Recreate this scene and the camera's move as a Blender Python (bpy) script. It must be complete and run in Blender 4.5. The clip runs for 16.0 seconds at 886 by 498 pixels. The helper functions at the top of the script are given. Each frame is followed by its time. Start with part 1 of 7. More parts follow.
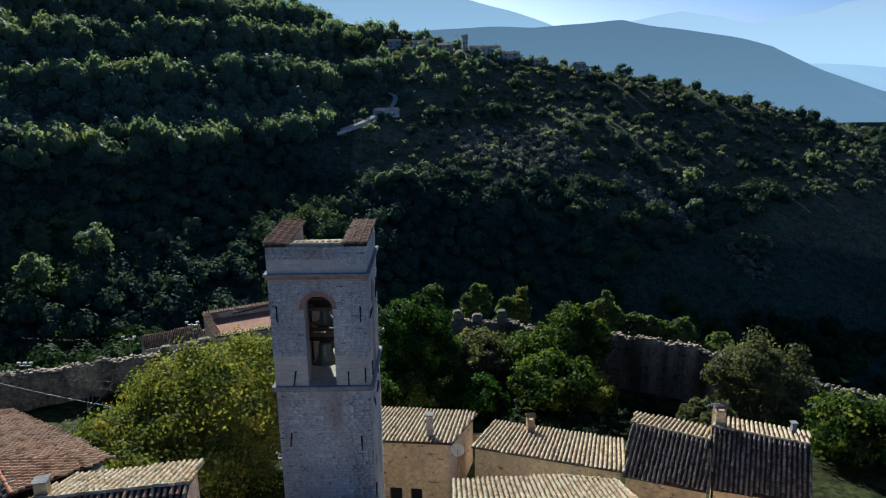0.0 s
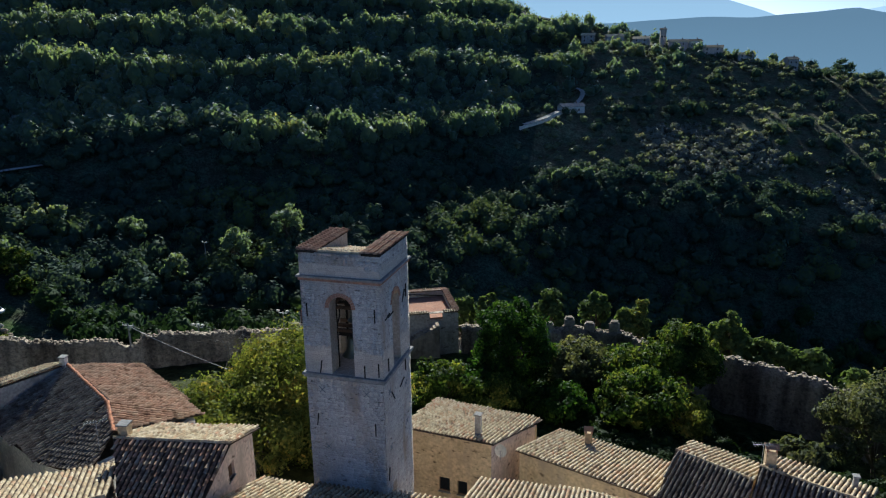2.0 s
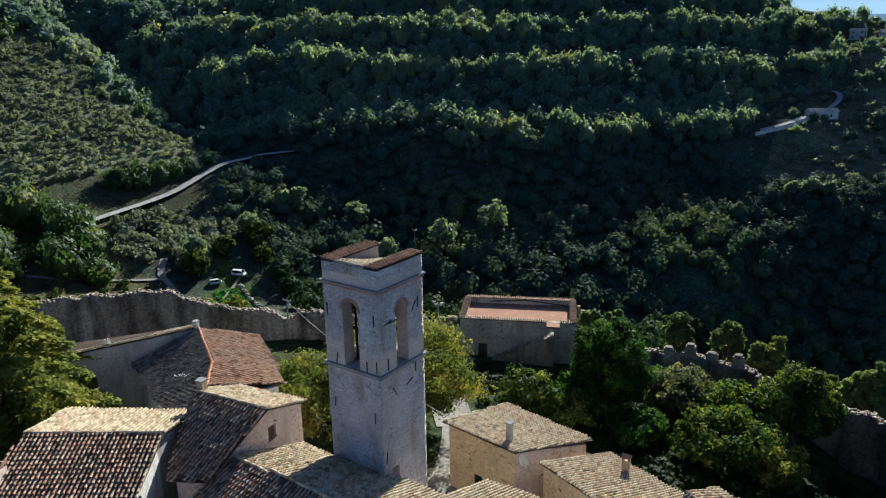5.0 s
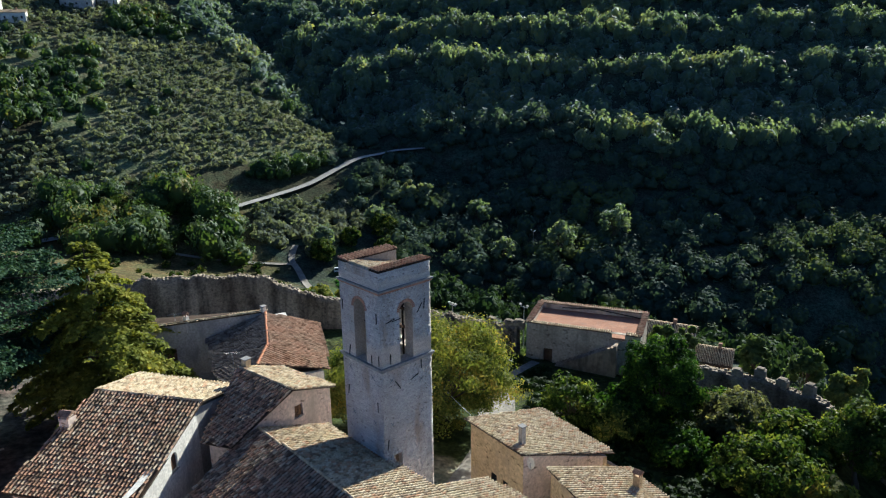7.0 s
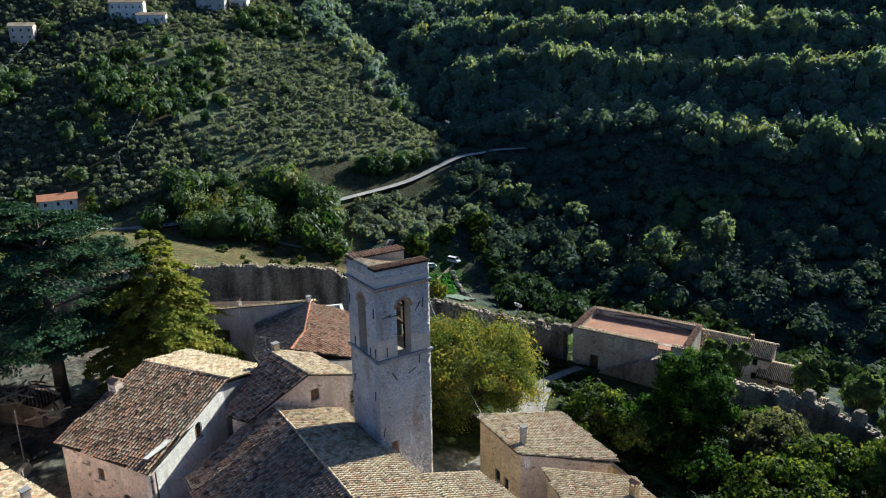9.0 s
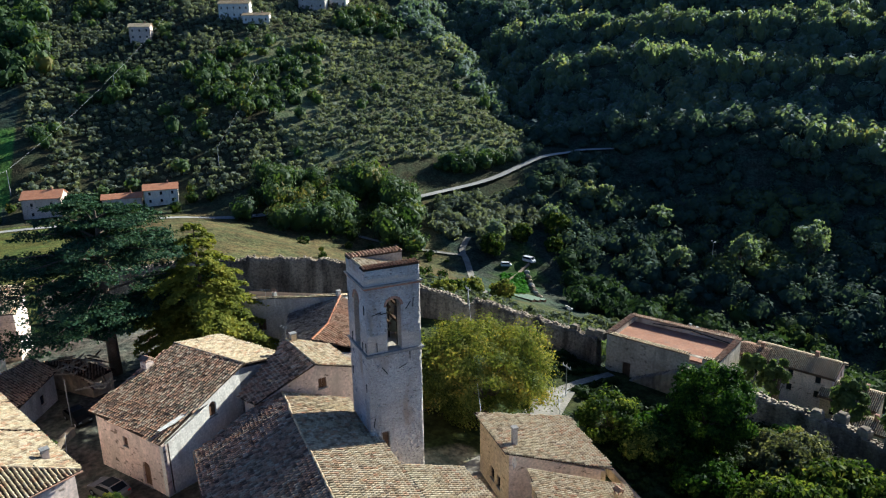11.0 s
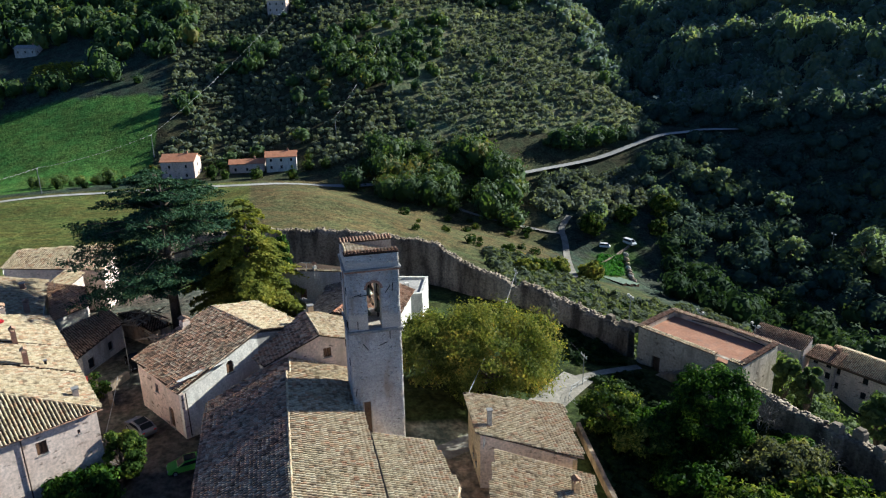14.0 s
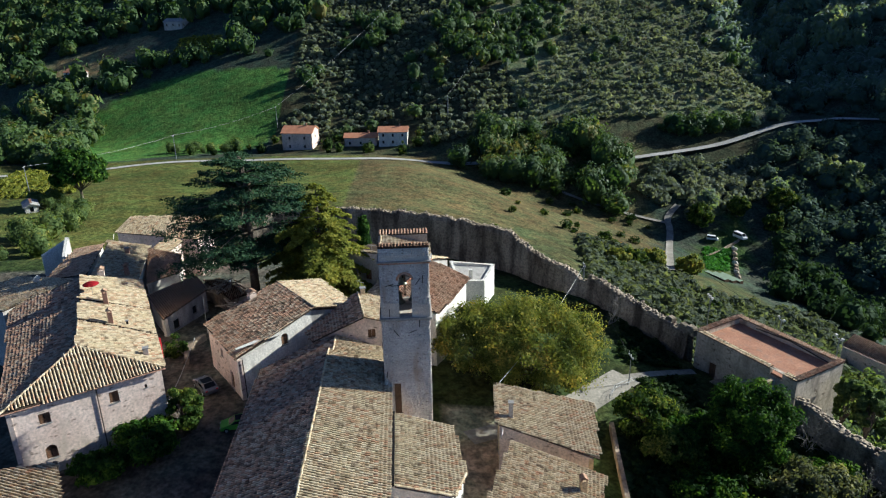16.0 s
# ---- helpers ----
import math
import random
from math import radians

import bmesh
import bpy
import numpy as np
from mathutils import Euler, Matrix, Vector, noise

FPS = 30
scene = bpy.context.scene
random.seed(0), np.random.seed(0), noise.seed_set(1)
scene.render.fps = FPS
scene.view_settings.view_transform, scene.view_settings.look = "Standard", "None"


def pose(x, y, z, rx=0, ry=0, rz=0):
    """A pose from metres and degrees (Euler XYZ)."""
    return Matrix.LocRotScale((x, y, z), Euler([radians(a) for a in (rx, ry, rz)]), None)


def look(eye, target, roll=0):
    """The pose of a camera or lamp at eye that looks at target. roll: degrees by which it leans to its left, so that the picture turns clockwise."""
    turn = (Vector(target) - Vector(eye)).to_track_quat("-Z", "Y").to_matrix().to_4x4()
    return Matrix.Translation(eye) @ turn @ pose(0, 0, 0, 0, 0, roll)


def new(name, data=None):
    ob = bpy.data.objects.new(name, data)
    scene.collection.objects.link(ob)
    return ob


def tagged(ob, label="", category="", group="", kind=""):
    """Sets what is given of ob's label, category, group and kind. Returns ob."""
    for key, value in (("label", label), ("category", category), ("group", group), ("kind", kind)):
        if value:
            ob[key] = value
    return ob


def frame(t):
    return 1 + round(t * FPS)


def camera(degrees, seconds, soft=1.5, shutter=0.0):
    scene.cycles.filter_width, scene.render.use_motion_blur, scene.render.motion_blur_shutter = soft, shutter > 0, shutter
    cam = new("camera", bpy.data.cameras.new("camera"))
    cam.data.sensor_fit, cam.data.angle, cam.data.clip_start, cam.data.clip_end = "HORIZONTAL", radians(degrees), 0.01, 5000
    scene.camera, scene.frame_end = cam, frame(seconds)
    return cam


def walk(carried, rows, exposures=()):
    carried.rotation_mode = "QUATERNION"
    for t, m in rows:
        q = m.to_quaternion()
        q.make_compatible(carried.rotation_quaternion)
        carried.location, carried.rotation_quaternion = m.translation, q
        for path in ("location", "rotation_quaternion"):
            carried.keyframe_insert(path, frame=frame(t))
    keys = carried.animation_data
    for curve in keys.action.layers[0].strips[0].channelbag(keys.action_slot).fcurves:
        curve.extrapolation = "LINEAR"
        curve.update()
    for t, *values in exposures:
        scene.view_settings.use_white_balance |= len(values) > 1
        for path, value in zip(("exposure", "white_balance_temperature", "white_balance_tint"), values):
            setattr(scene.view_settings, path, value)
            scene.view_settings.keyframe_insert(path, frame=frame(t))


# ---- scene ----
cam = camera(64.4, 16.0, 1.2)
METRES, EYE, TILT, LEAN, TURN = 80.0, 30.0, 0.0, 0.0, 0.0
ROWS = [
    (0.0, 0.0, 0.0, 0.0, -0.19, -15.35, 0.7),
    (0.5, 0.0305, -0.0078, 0.0062, 4.1, -15.47, 0.71),
    (1.0, 0.0616, -0.0138, 0.0129, 8.53, -15.6, 0.73),
    (1.5, 0.0932, -0.018, 0.0193, 12.38, -15.72, 0.73),
    (2.0, 0.1248, -0.0199, 0.0255, 15.68, -15.78, 0.77),
    (2.5, 0.1566, -0.02, 0.0317, 19.07, -15.82, 0.78),
    (3.0, 0.1886, -0.0182, 0.0379, 22.49, -15.85, 0.79),
    (3.5, 0.2208, -0.0144, 0.0441, 25.88, -15.87, 0.81),
    (4.0, 0.2527, -0.0086, 0.0502, 29.16, -15.9, 0.82),
    (6.5, 0.4082, 0.0445, 0.0774, 44.25, -16.0, 0.86),
    (7.0, 0.4361, 0.0592, 0.0817, 47.23, -16.01, 0.81),
    (7.5, 0.4631, 0.0747, 0.0857, 49.84, -16.02, 0.79),
    (8.0, 0.4881, 0.091, 0.0894, 52.11, -16.04, 0.77),
    (8.5, 0.5118, 0.1082, 0.093, 54.44, -16.06, 0.77),
    (9.0, 0.5349, 0.1261, 0.0964, 56.85, -16.06, 0.8),
    (9.5, 0.5567, 0.1452, 0.0998, 59.44, -16.09, 0.84),
    (12.0, 0.6514, 0.2562, 0.1202, 68.1, -16.66, 0.96),
    (12.5, 0.6688, 0.2804, 0.1256, 69.83, -17.06, 0.99),
    (13.0, 0.6855, 0.305, 0.1312, 71.68, -17.48, 1.02),
    (13.5, 0.7016, 0.3304, 0.1383, 73.88, -17.97, 1.07),
    (14.0, 0.7167, 0.3562, 0.1468, 76.16, -18.45, 1.05),
    (14.5, 0.7304, 0.3824, 0.1563, 78.66, -18.93, 1.06),
    (15.0, 0.7435, 0.4086, 0.1662, 81.26, -19.42, 1.05),
    (15.5, 0.755, 0.4348, 0.1763, 83.96, -19.91, 1.01),
    (16.0, 0.7654, 0.4604, 0.186, 86.57, -20.39, 0.98),
]
walk(cam, [(t, pose(0, 0, EYE, TILT, LEAN, TURN) @ pose(METRES * x, METRES * y, METRES * z, 90 + pitch, roll, yaw)) for t, x, y, z, yaw, pitch, roll in ROWS],
     [(0.0, 0.72, 4950, 7), (3.0, 1.0, 5060, 7), (8.0, 1.25, 5080, 7), (12.0, 1.22, 5060, 7), (16.0, 1.05, 5030, 7)])

# ---- light: low sun ahead of the first view, blue sky ----
SUN_YAW, SUN_UP = 17.0, 23.5          # degrees left of +y, degrees above the horizon
sun_to = Vector((-math.sin(radians(SUN_YAW)) * math.cos(radians(SUN_UP)),
                 math.cos(radians(SUN_YAW)) * math.cos(radians(SUN_UP)), math.sin(radians(SUN_UP))))
sun = new("sun", bpy.data.lights.new("sun", "SUN"))
sun.data.energy, sun.data.angle, sun.data.color = 5.0, radians(0.6), (1.0, 0.86, 0.62)
sun.matrix_world = look((0, 0, 300), Vector((0, 0, 300)) - sun_to)
world = bpy.data.worlds.new("sky")
scene.world = world
world.use_nodes = True
wn = world.node_tree
sky = wn.nodes.new("ShaderNodeTexSky")
sky.sky_type, sky.sun_disc = "NISHITA", False
sky.sun_elevation, sky.sun_rotation = radians(SUN_UP), radians(-SUN_YAW)
sky.air_density, sky.dust_density, sky.ozone_density = 0.48, 0.7, 2.5
wn.links.new(sky.outputs[0], wn.nodes["Background"].inputs[0])
wn.nodes["Background"].inputs[1].default_value = 0.05


# ---- materials ----
def material(name, rough=0.85, metal=0.0):
    m = bpy.data.materials.new(name)
    m.use_nodes = True
    b = m.node_tree.nodes["Principled BSDF"]
    b.inputs["Roughness"].default_value, b.inputs["Metallic"].default_value = rough, metal
    b.inputs["Specular IOR Level"].default_value = 0.065
    return m, m.node_tree, b


def ramp(nt, stops):
    r = nt.nodes.new("ShaderNodeValToRGB")
    e = r.color_ramp.elements
    while len(e) < len(stops):
        e.new(0.5)
    for k, (p, c) in zip(e, stops):
        k.position, k.color = p, (*c, 1)
    return r


def noisy(nt, scale, detail=4.0, stretch=None, kind="Object"):
    tc = nt.nodes.new("ShaderNodeTexCoord")
    n = nt.nodes.new("ShaderNodeTexNoise")
    n.inputs["Scale"].default_value, n.inputs["Detail"].default_value = scale, detail
    src = tc.outputs[kind]
    if stretch:
        mp = nt.nodes.new("ShaderNodeMapping")
        mp.inputs["Scale"].default_value = stretch
        nt.links.new(src, mp.inputs[0])
        src = mp.outputs[0]
    nt.links.new(src, n.inputs["Vector"])
    return n


def mixed(nt, a, b, fac, mode="MIX"):
    m = nt.nodes.new("ShaderNodeMix")
    m.data_type, m.blend_type = "RGBA", mode
    for sock, v in ((m.inputs[0], fac), (m.inputs[6], a), (m.inputs[7], b)):
        if isinstance(v, (float, int)):
            sock.default_value = v
        elif isinstance(v, tuple):
            sock.default_value = (*v, 1)
        else:
            nt.links.new(v, sock)
    return m.outputs[2]


def piece_random(nt):
    """One number a piece: by island in joined meshes, by object for single pieces."""
    g, o, a, f = (nt.nodes.new(k) for k in ("ShaderNodeNewGeometry", "ShaderNodeObjectInfo", "ShaderNodeMath", "ShaderNodeMath"))
    a.operation, f.operation = "ADD", "FRACT"
    nt.links.new(g.outputs["Random Per Island"], a.inputs[0])
    nt.links.new(o.outputs["Random"], a.inputs[1])
    nt.links.new(a.outputs[0], f.inputs[0])
    return f.outputs[0]


def bumped(nt, b, height, strength=0.4, dist=0.03):
    n = nt.nodes.new("ShaderNodeBump")
    n.inputs["Strength"].default_value, n.inputs["Distance"].default_value = strength, dist
    nt.links.new(height, n.inputs["Height"])
    nt.links.new(n.outputs[0], b.inputs["Normal"])


def rough_surface(name, dark, light, fine=6.0, coarse=0.5, stain=None, bump=0.4, rough=0.9, stretch=None, pieces=0.0, dist=0.03, pits=0.0):
    """Plaster, stone, earth: two scales of variation, stains and relief."""
    m, nt, b = material(name, rough)
    big, small = noisy(nt, coarse, 6, stretch), noisy(nt, fine, 5)
    r = ramp(nt, [(0.3, dark), (0.7, light)])
    nt.links.new(big.outputs[0], r.inputs[0])
    r2 = ramp(nt, [(0.3, (0.62, 0.62, 0.62)), (0.7, (1.18, 1.18, 1.18))])
    nt.links.new(small.outputs[0], r2.inputs[0])
    col = mixed(nt, r.outputs[0], r2.outputs[0], 0.8, "MULTIPLY")
    if pieces:
        r4 = ramp(nt, [(0.0, (1 - pieces,) * 3), (1.0, (1 + pieces,) * 3)])
        nt.links.new(piece_random(nt), r4.inputs[0])
        col = mixed(nt, col, r4.outputs[0], 1.0, "MULTIPLY")
    if stain:
        st = noisy(nt, coarse * 2.3, 8, (1, 1, 0.35))
        r3 = ramp(nt, [(0.52, (0, 0, 0)), (0.72, (1, 1, 1))])
        nt.links.new(st.outputs[0], r3.inputs[0])
        col = mixed(nt, col, stain, r3.outputs[0])
    if pits:
        pit = noisy(nt, pits, 6, (1, 1, 2.2))
        r5 = ramp(nt, [(0.30, (0.25, 0.23, 0.21)), (0.40, (1, 1, 1))])
        nt.links.new(pit.outputs[0], r5.inputs[0])
        col = mixed(nt, col, r5.outputs[0], 0.9, "MULTIPLY")
    nt.links.new(col, b.inputs["Base Color"])
    bumped(nt, b, small.outputs[0], bump, dist)
    return m


def tile_material(name, stops, lichen=(0.42, 0.38, 0.27), amount=0.45, calm=0.3):
    m, nt, b = material(name, 0.9)
    r = ramp(nt, stops)
    r.color_ramp.interpolation = "CONSTANT"
    nt.links.new(piece_random(nt), r.inputs[0])
    li, fine = noisy(nt, 0.35, 6), noisy(nt, 9.0, 5)
    r2 = ramp(nt, [(0.42, (0, 0, 0)), (0.66, (amount,) * 3)])
    nt.links.new(li.outputs[0], r2.inputs[0])
    mean = tuple(sum(c[k] for _, c in stops) / len(stops) for k in range(3))
    col = mixed(nt, r.outputs[0], mean, calm)
    col = mixed(nt, col, lichen, r2.outputs[0])
    r3 = ramp(nt, [(0.3, (0.6, 0.6, 0.6)), (0.7, (1.2, 1.2, 1.2))])
    nt.links.new(fine.outputs[0], r3.inputs[0])
    col = mixed(nt, col, r3.outputs[0], 0.8, "MULTIPLY")
    grime = noisy(nt, 1.7, 9)
    r4 = ramp(nt, [(0.36, (0.42, 0.40, 0.38)), (0.50, (1.0, 1.0, 1.0))])
    nt.links.new(grime.outputs[0], r4.inputs[0])
    nt.links.new(mixed(nt, col, r4.outputs[0], 0.85, "MULTIPLY"), b.inputs["Base Color"])
    bumped(nt, b, fine.outputs[0], 0.3, 0.01)
    return m


def leaf_material(name, stops, translucent=0.35, patch=0.05, sheen=0.0, mottle=0.0, gloss=0.06, rough=0.65):
    m, nt, b = material(name, rough)
    b.inputs["Specular IOR Level"].default_value = gloss
    # bluish sheen, stands in for a veil of haze on far leaves
    b.inputs["Sheen Weight"].default_value, b.inputs["Sheen Roughness"].default_value = sheen, 0.5
    b.inputs["Sheen Tint"].default_value = (0.75, 0.88, 1.0, 1)
    r = ramp(nt, stops)
    g = nt.nodes.new("ShaderNodeNewGeometry")
    n = noisy(nt, patch, 3)
    add, half = nt.nodes.new("ShaderNodeMath"), nt.nodes.new("ShaderNodeMath")
    add.operation, half.operation = "ADD", "MULTIPLY_ADD"
    half.inputs[1].default_value, half.inputs[2].default_value = 2.2, -0.85
    nt.links.new(n.outputs[0], half.inputs[0])
    sc = nt.nodes.new("ShaderNodeMath")
    sc.operation = "MULTIPLY"
    sc.inputs[1].default_value = 0.5
    nt.links.new(g.outputs["Random Per Island"], sc.inputs[0])
    nt.links.new(sc.outputs[0], add.inputs[0])
    nt.links.new(half.outputs[0], add.inputs[1])
    nt.links.new(add.outputs[0], r.inputs[0])
    col = r.outputs[0]
    if mottle:
        spots = noisy(nt, mottle, 5)
        r2 = ramp(nt, [(0.36, (0.6, 0.62, 0.64)), (0.62, (1.25, 1.25, 1.2))])
        nt.links.new(spots.outputs[0], r2.inputs[0])
        col = mixed(nt, col, r2.outputs[0], 1.0, "MULTIPLY")
        bumped(nt, b, spots.outputs[0], 1.0, 0.9 / mottle)
    nt.links.new(col, b.inputs["Base Color"])
    tr = nt.nodes.new("ShaderNodeBsdfTranslucent")
    nt.links.new(mixed(nt, col, (1.25, 1.2, 0.55), 1.0, "MULTIPLY"), tr.inputs[0])
    mx = nt.nodes.new("ShaderNodeMixShader")
    mx.inputs[0].default_value = translucent
    out = nt.nodes["Material Output"]
    nt.links.new(b.outputs[0], mx.inputs[1])
    nt.links.new(tr.outputs[0], mx.inputs[2])
    nt.links.new(mx.outputs[0], out.inputs[0])
    return m


def plain(name, colour, rough=0.5, metal=0.0, grain=25.0):
    m, nt, b = material(name, rough, metal)
    n = noisy(nt, grain, 3)
    r = ramp(nt, [(0.3, tuple(c * 0.8 for c in colour)), (0.7, tuple(min(1, c * 1.15) for c in colour))])
    nt.links.new(n.outputs[0], r.inputs[0])
    nt.links.new(r.outputs[0], b.inputs["Base Color"])
    return m


M_TOWER = rough_surface("whitened_limestone_blocks", (0.57, 0.52, 0.45), (0.74, 0.69, 0.62), 16, 0.3, (0.44, 0.34, 0.25), 0.25, pieces=0.11, pits=2.6)
M_MORTAR = rough_surface("pale_lime_mortar", (0.40, 0.35, 0.29), (0.58, 0.53, 0.46), 8, 0.6)
M_CORNICE = rough_surface("weathered_cornice_stone", (0.24, 0.24, 0.24), (0.40, 0.38, 0.35), 6, 0.8)
M_OCHRE = rough_surface("ochre_plaster", (0.56, 0.42, 0.25), (0.72, 0.57, 0.36), 4, 0.35, (0.44, 0.34, 0.24), pits=1.6)
M_PINK = rough_surface("pinkish_plaster", (0.64, 0.50, 0.42), (0.78, 0.65, 0.56), 4, 0.35, (0.48, 0.40, 0.33), pits=1.2)
M_WHITE = rough_surface("old_whitewash", (0.66, 0.63, 0.57), (0.80, 0.77, 0.70), 5, 0.4, (0.46, 0.44, 0.40))
M_GREY = rough_surface("grey_plaster", (0.38, 0.36, 0.33), (0.52, 0.49, 0.45), 5, 0.4, (0.28, 0.27, 0.25))
M_RUBBLE = rough_surface("rubble_masonry", (0.24, 0.18, 0.125), (0.52, 0.42, 0.31), 1.6, 0.28, (0.10, 0.085, 0.07), 1.0, stretch=(1, 1, 0.45), dist=0.25, pieces=0.15)
def wall_material():
    """Old town wall: brown plaster remains over rubble, dark rain streaks from the top, lichen and putlog holes."""
    m, nt, b = material("streaked_rubble_wall", 0.92)
    big, streak, fine, stones = noisy(nt, 0.16, 5, (1, 1, 0.8)), noisy(nt, 0.5, 7, (1, 1, 0.16)), noisy(nt, 2.4, 6), noisy(nt, 4.5, 3, (1, 1, 1.6))
    r = ramp(nt, [(0.3, (0.17, 0.14, 0.11)), (0.5, (0.31, 0.265, 0.21)), (0.72, (0.46, 0.40, 0.32))])
    nt.links.new(big.outputs[0], r.inputs[0])
    r1 = ramp(nt, [(0.38, (0.28, 0.27, 0.27)), (0.58, (1.1, 1.08, 1.06))])
    nt.links.new(streak.outputs[0], r1.inputs[0])
    r2 = ramp(nt, [(0.28, (0.42, 0.42, 0.42)), (0.5, (0.95, 0.95, 0.95)), (0.75, (1.3, 1.28, 1.22))])
    nt.links.new(fine.outputs[0], r2.inputs[0])
    r3 = ramp(nt, [(0.3, (0.55, 0.55, 0.55)), (0.5, (1.0, 1.0, 1.0)), (0.7, (1.25, 1.22, 1.18))])
    nt.links.new(stones.outputs[0], r3.inputs[0])
    c = mixed(nt, r.outputs[0], r1.outputs[0], 0.85, "MULTIPLY")
    c = mixed(nt, c, r2.outputs[0], 0.9, "MULTIPLY")
    c = mixed(nt, c, r3.outputs[0], 0.8, "MULTIPLY")
    nt.links.new(c, b.inputs["Base Color"])
    bumped(nt, b, stones.outputs[0], 0.9, 0.15)
    return m


M_WALL = wall_material()
M_CAPS = rough_surface("lichened_cap_stones", (0.20, 0.165, 0.12), (0.34, 0.285, 0.215), 3.0, 0.5, None, 0.8, pieces=0.25, dist=0.05)
M_LIMED = rough_surface("beige_limewash", (0.46, 0.39, 0.30), (0.64, 0.56, 0.45), 3, 0.35, (0.28, 0.24, 0.19), 0.6, pits=1.0)
M_PATH = rough_surface("trodden_pale_earth", (0.22, 0.20, 0.17), (0.32, 0.30, 0.26), 2, 0.3, None, 0.4)
M_GRAVEL = rough_surface("pale_gravel", (0.26, 0.24, 0.20), (0.36, 0.33, 0.28), 3, 0.3, None, 0.4)
M_STONE = rough_surface("pale_rubble_stone", (0.40, 0.38, 0.34), (0.58, 0.55, 0.49), 3.0, 0.5, None, 0.8, pieces=0.2, dist=0.05)
M_ROAD = rough_surface("pale_gravel_road", (0.34, 0.33, 0.31), (0.48, 0.46, 0.43), 1.2, 0.08, None, 0.4)
M_TILE = tile_material("aged_clay_tiles", [(0.0, (0.60, 0.49, 0.32)), (0.22, (0.46, 0.35, 0.21)), (0.38, (0.68, 0.58, 0.40)), (0.58, (0.54, 0.38, 0.22)), (0.70, (0.26, 0.19, 0.13)), (0.80, (0.52, 0.28, 0.16)), (0.88, (0.72, 0.62, 0.44))], (0.62, 0.54, 0.34), 0.5)
# used on slopes turned from the sun; sunlit slopes take the aged clay tiles
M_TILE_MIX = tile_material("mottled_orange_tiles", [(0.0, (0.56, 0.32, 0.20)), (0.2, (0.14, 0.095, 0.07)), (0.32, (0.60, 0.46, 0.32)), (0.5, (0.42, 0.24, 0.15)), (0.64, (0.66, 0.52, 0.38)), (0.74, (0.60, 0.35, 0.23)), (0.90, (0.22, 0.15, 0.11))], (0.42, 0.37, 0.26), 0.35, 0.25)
# old tiles of sunless pitches, darkened further by shade put into the colour
M_TILE_SHADED = tile_material("shade_darkened_clay_tiles", [(0.0, (0.18, 0.155, 0.13)), (0.25, (0.26, 0.22, 0.18)), (0.5, (0.12, 0.10, 0.09)), (0.7, (0.20, 0.155, 0.12)), (0.85, (0.36, 0.32, 0.26))], (0.42, 0.38, 0.3), 0.3, 0.3)
M_TILE_RED = tile_material("reddish_clay_tiles", [(0.0, (0.42, 0.25, 0.16)), (0.3, (0.48, 0.32, 0.21)), (0.55, (0.36, 0.20, 0.13)), (0.75, (0.52, 0.38, 0.27)), (0.9, (0.28, 0.17, 0.12))], amount=0.2)
# near black: shade in the gaps between tiles is put into this bed
M_TILE_BED = rough_surface("shade_dark_channel_tiles", (0.04, 0.03, 0.022), (0.10, 0.07, 0.05), 8, 0.5)
M_TERRACE = rough_surface("dull_red_terrace_tiles", (0.34, 0.17, 0.11), (0.46, 0.25, 0.16), 6, 0.5, (0.30, 0.19, 0.14), 0.3)
M_TILE_BROWN = tile_material("brown_clay_tiles", [(0.0, (0.62, 0.42, 0.28)), (0.3, (0.70, 0.51, 0.35)), (0.5, (0.52, 0.32, 0.20)), (0.7, (0.64, 0.40, 0.26)), (0.9, (0.42, 0.26, 0.17))], amount=0.3)
M_ORANGE = rough_surface("orange_terracotta_floor", (0.50, 0.22, 0.12), (0.62, 0.30, 0.17), 6, 0.5, (0.42, 0.22, 0.14), 0.3)
M_BRICK = rough_surface("red_brick", (0.34, 0.19, 0.13), (0.46, 0.28, 0.20), 8, 1.0)
M_WOOD = rough_surface("dark_weathered_wood", (0.09, 0.06, 0.04), (0.18, 0.12, 0.08), 9, 1.0, None, 0.3, 0.7)
M_PLANK = rough_surface("sun_bleached_planks", (0.34, 0.27, 0.19), (0.52, 0.43, 0.32), 9, 1.0, None, 0.3, 0.8)
M_SHUTTER = rough_surface("brown_shutter_wood", (0.12, 0.07, 0.04), (0.22, 0.13, 0.08), 9, 1.0, None, 0.3, 0.7)
M_IRON = plain("black_wrought_iron", (0.03, 0.028, 0.027), 0.6, 0.6)
M_STEEL = plain("galvanised_steel", (0.30, 0.31, 0.32), 0.6, 0.6)
M_BRONZE = plain("green_grey_bronze", (0.16, 0.17, 0.13), 0.45, 0.8)
M_COPPER = plain("brown_gutter_metal", (0.10, 0.07, 0.06), 0.45, 0.6)
M_GLASS = plain("dark_window_glass", (0.02, 0.024, 0.028), 0.08)
M_CABLE = plain("pale_cable_sheath", (0.45, 0.45, 0.44), 0.6)
M_BARK = rough_surface("grey_brown_bark", (0.09, 0.07, 0.05), (0.17, 0.14, 0.11), 6, 1.0, None, 0.7)
L_AUTUMN = leaf_material("yellowing_leaves", [(0.0, (0.05, 0.08, 0.018)), (0.45, (0.16, 0.19, 0.042)), (0.85, (0.29, 0.285, 0.06)), (1.0, (0.42, 0.31, 0.06))], 0.45, 0.35)
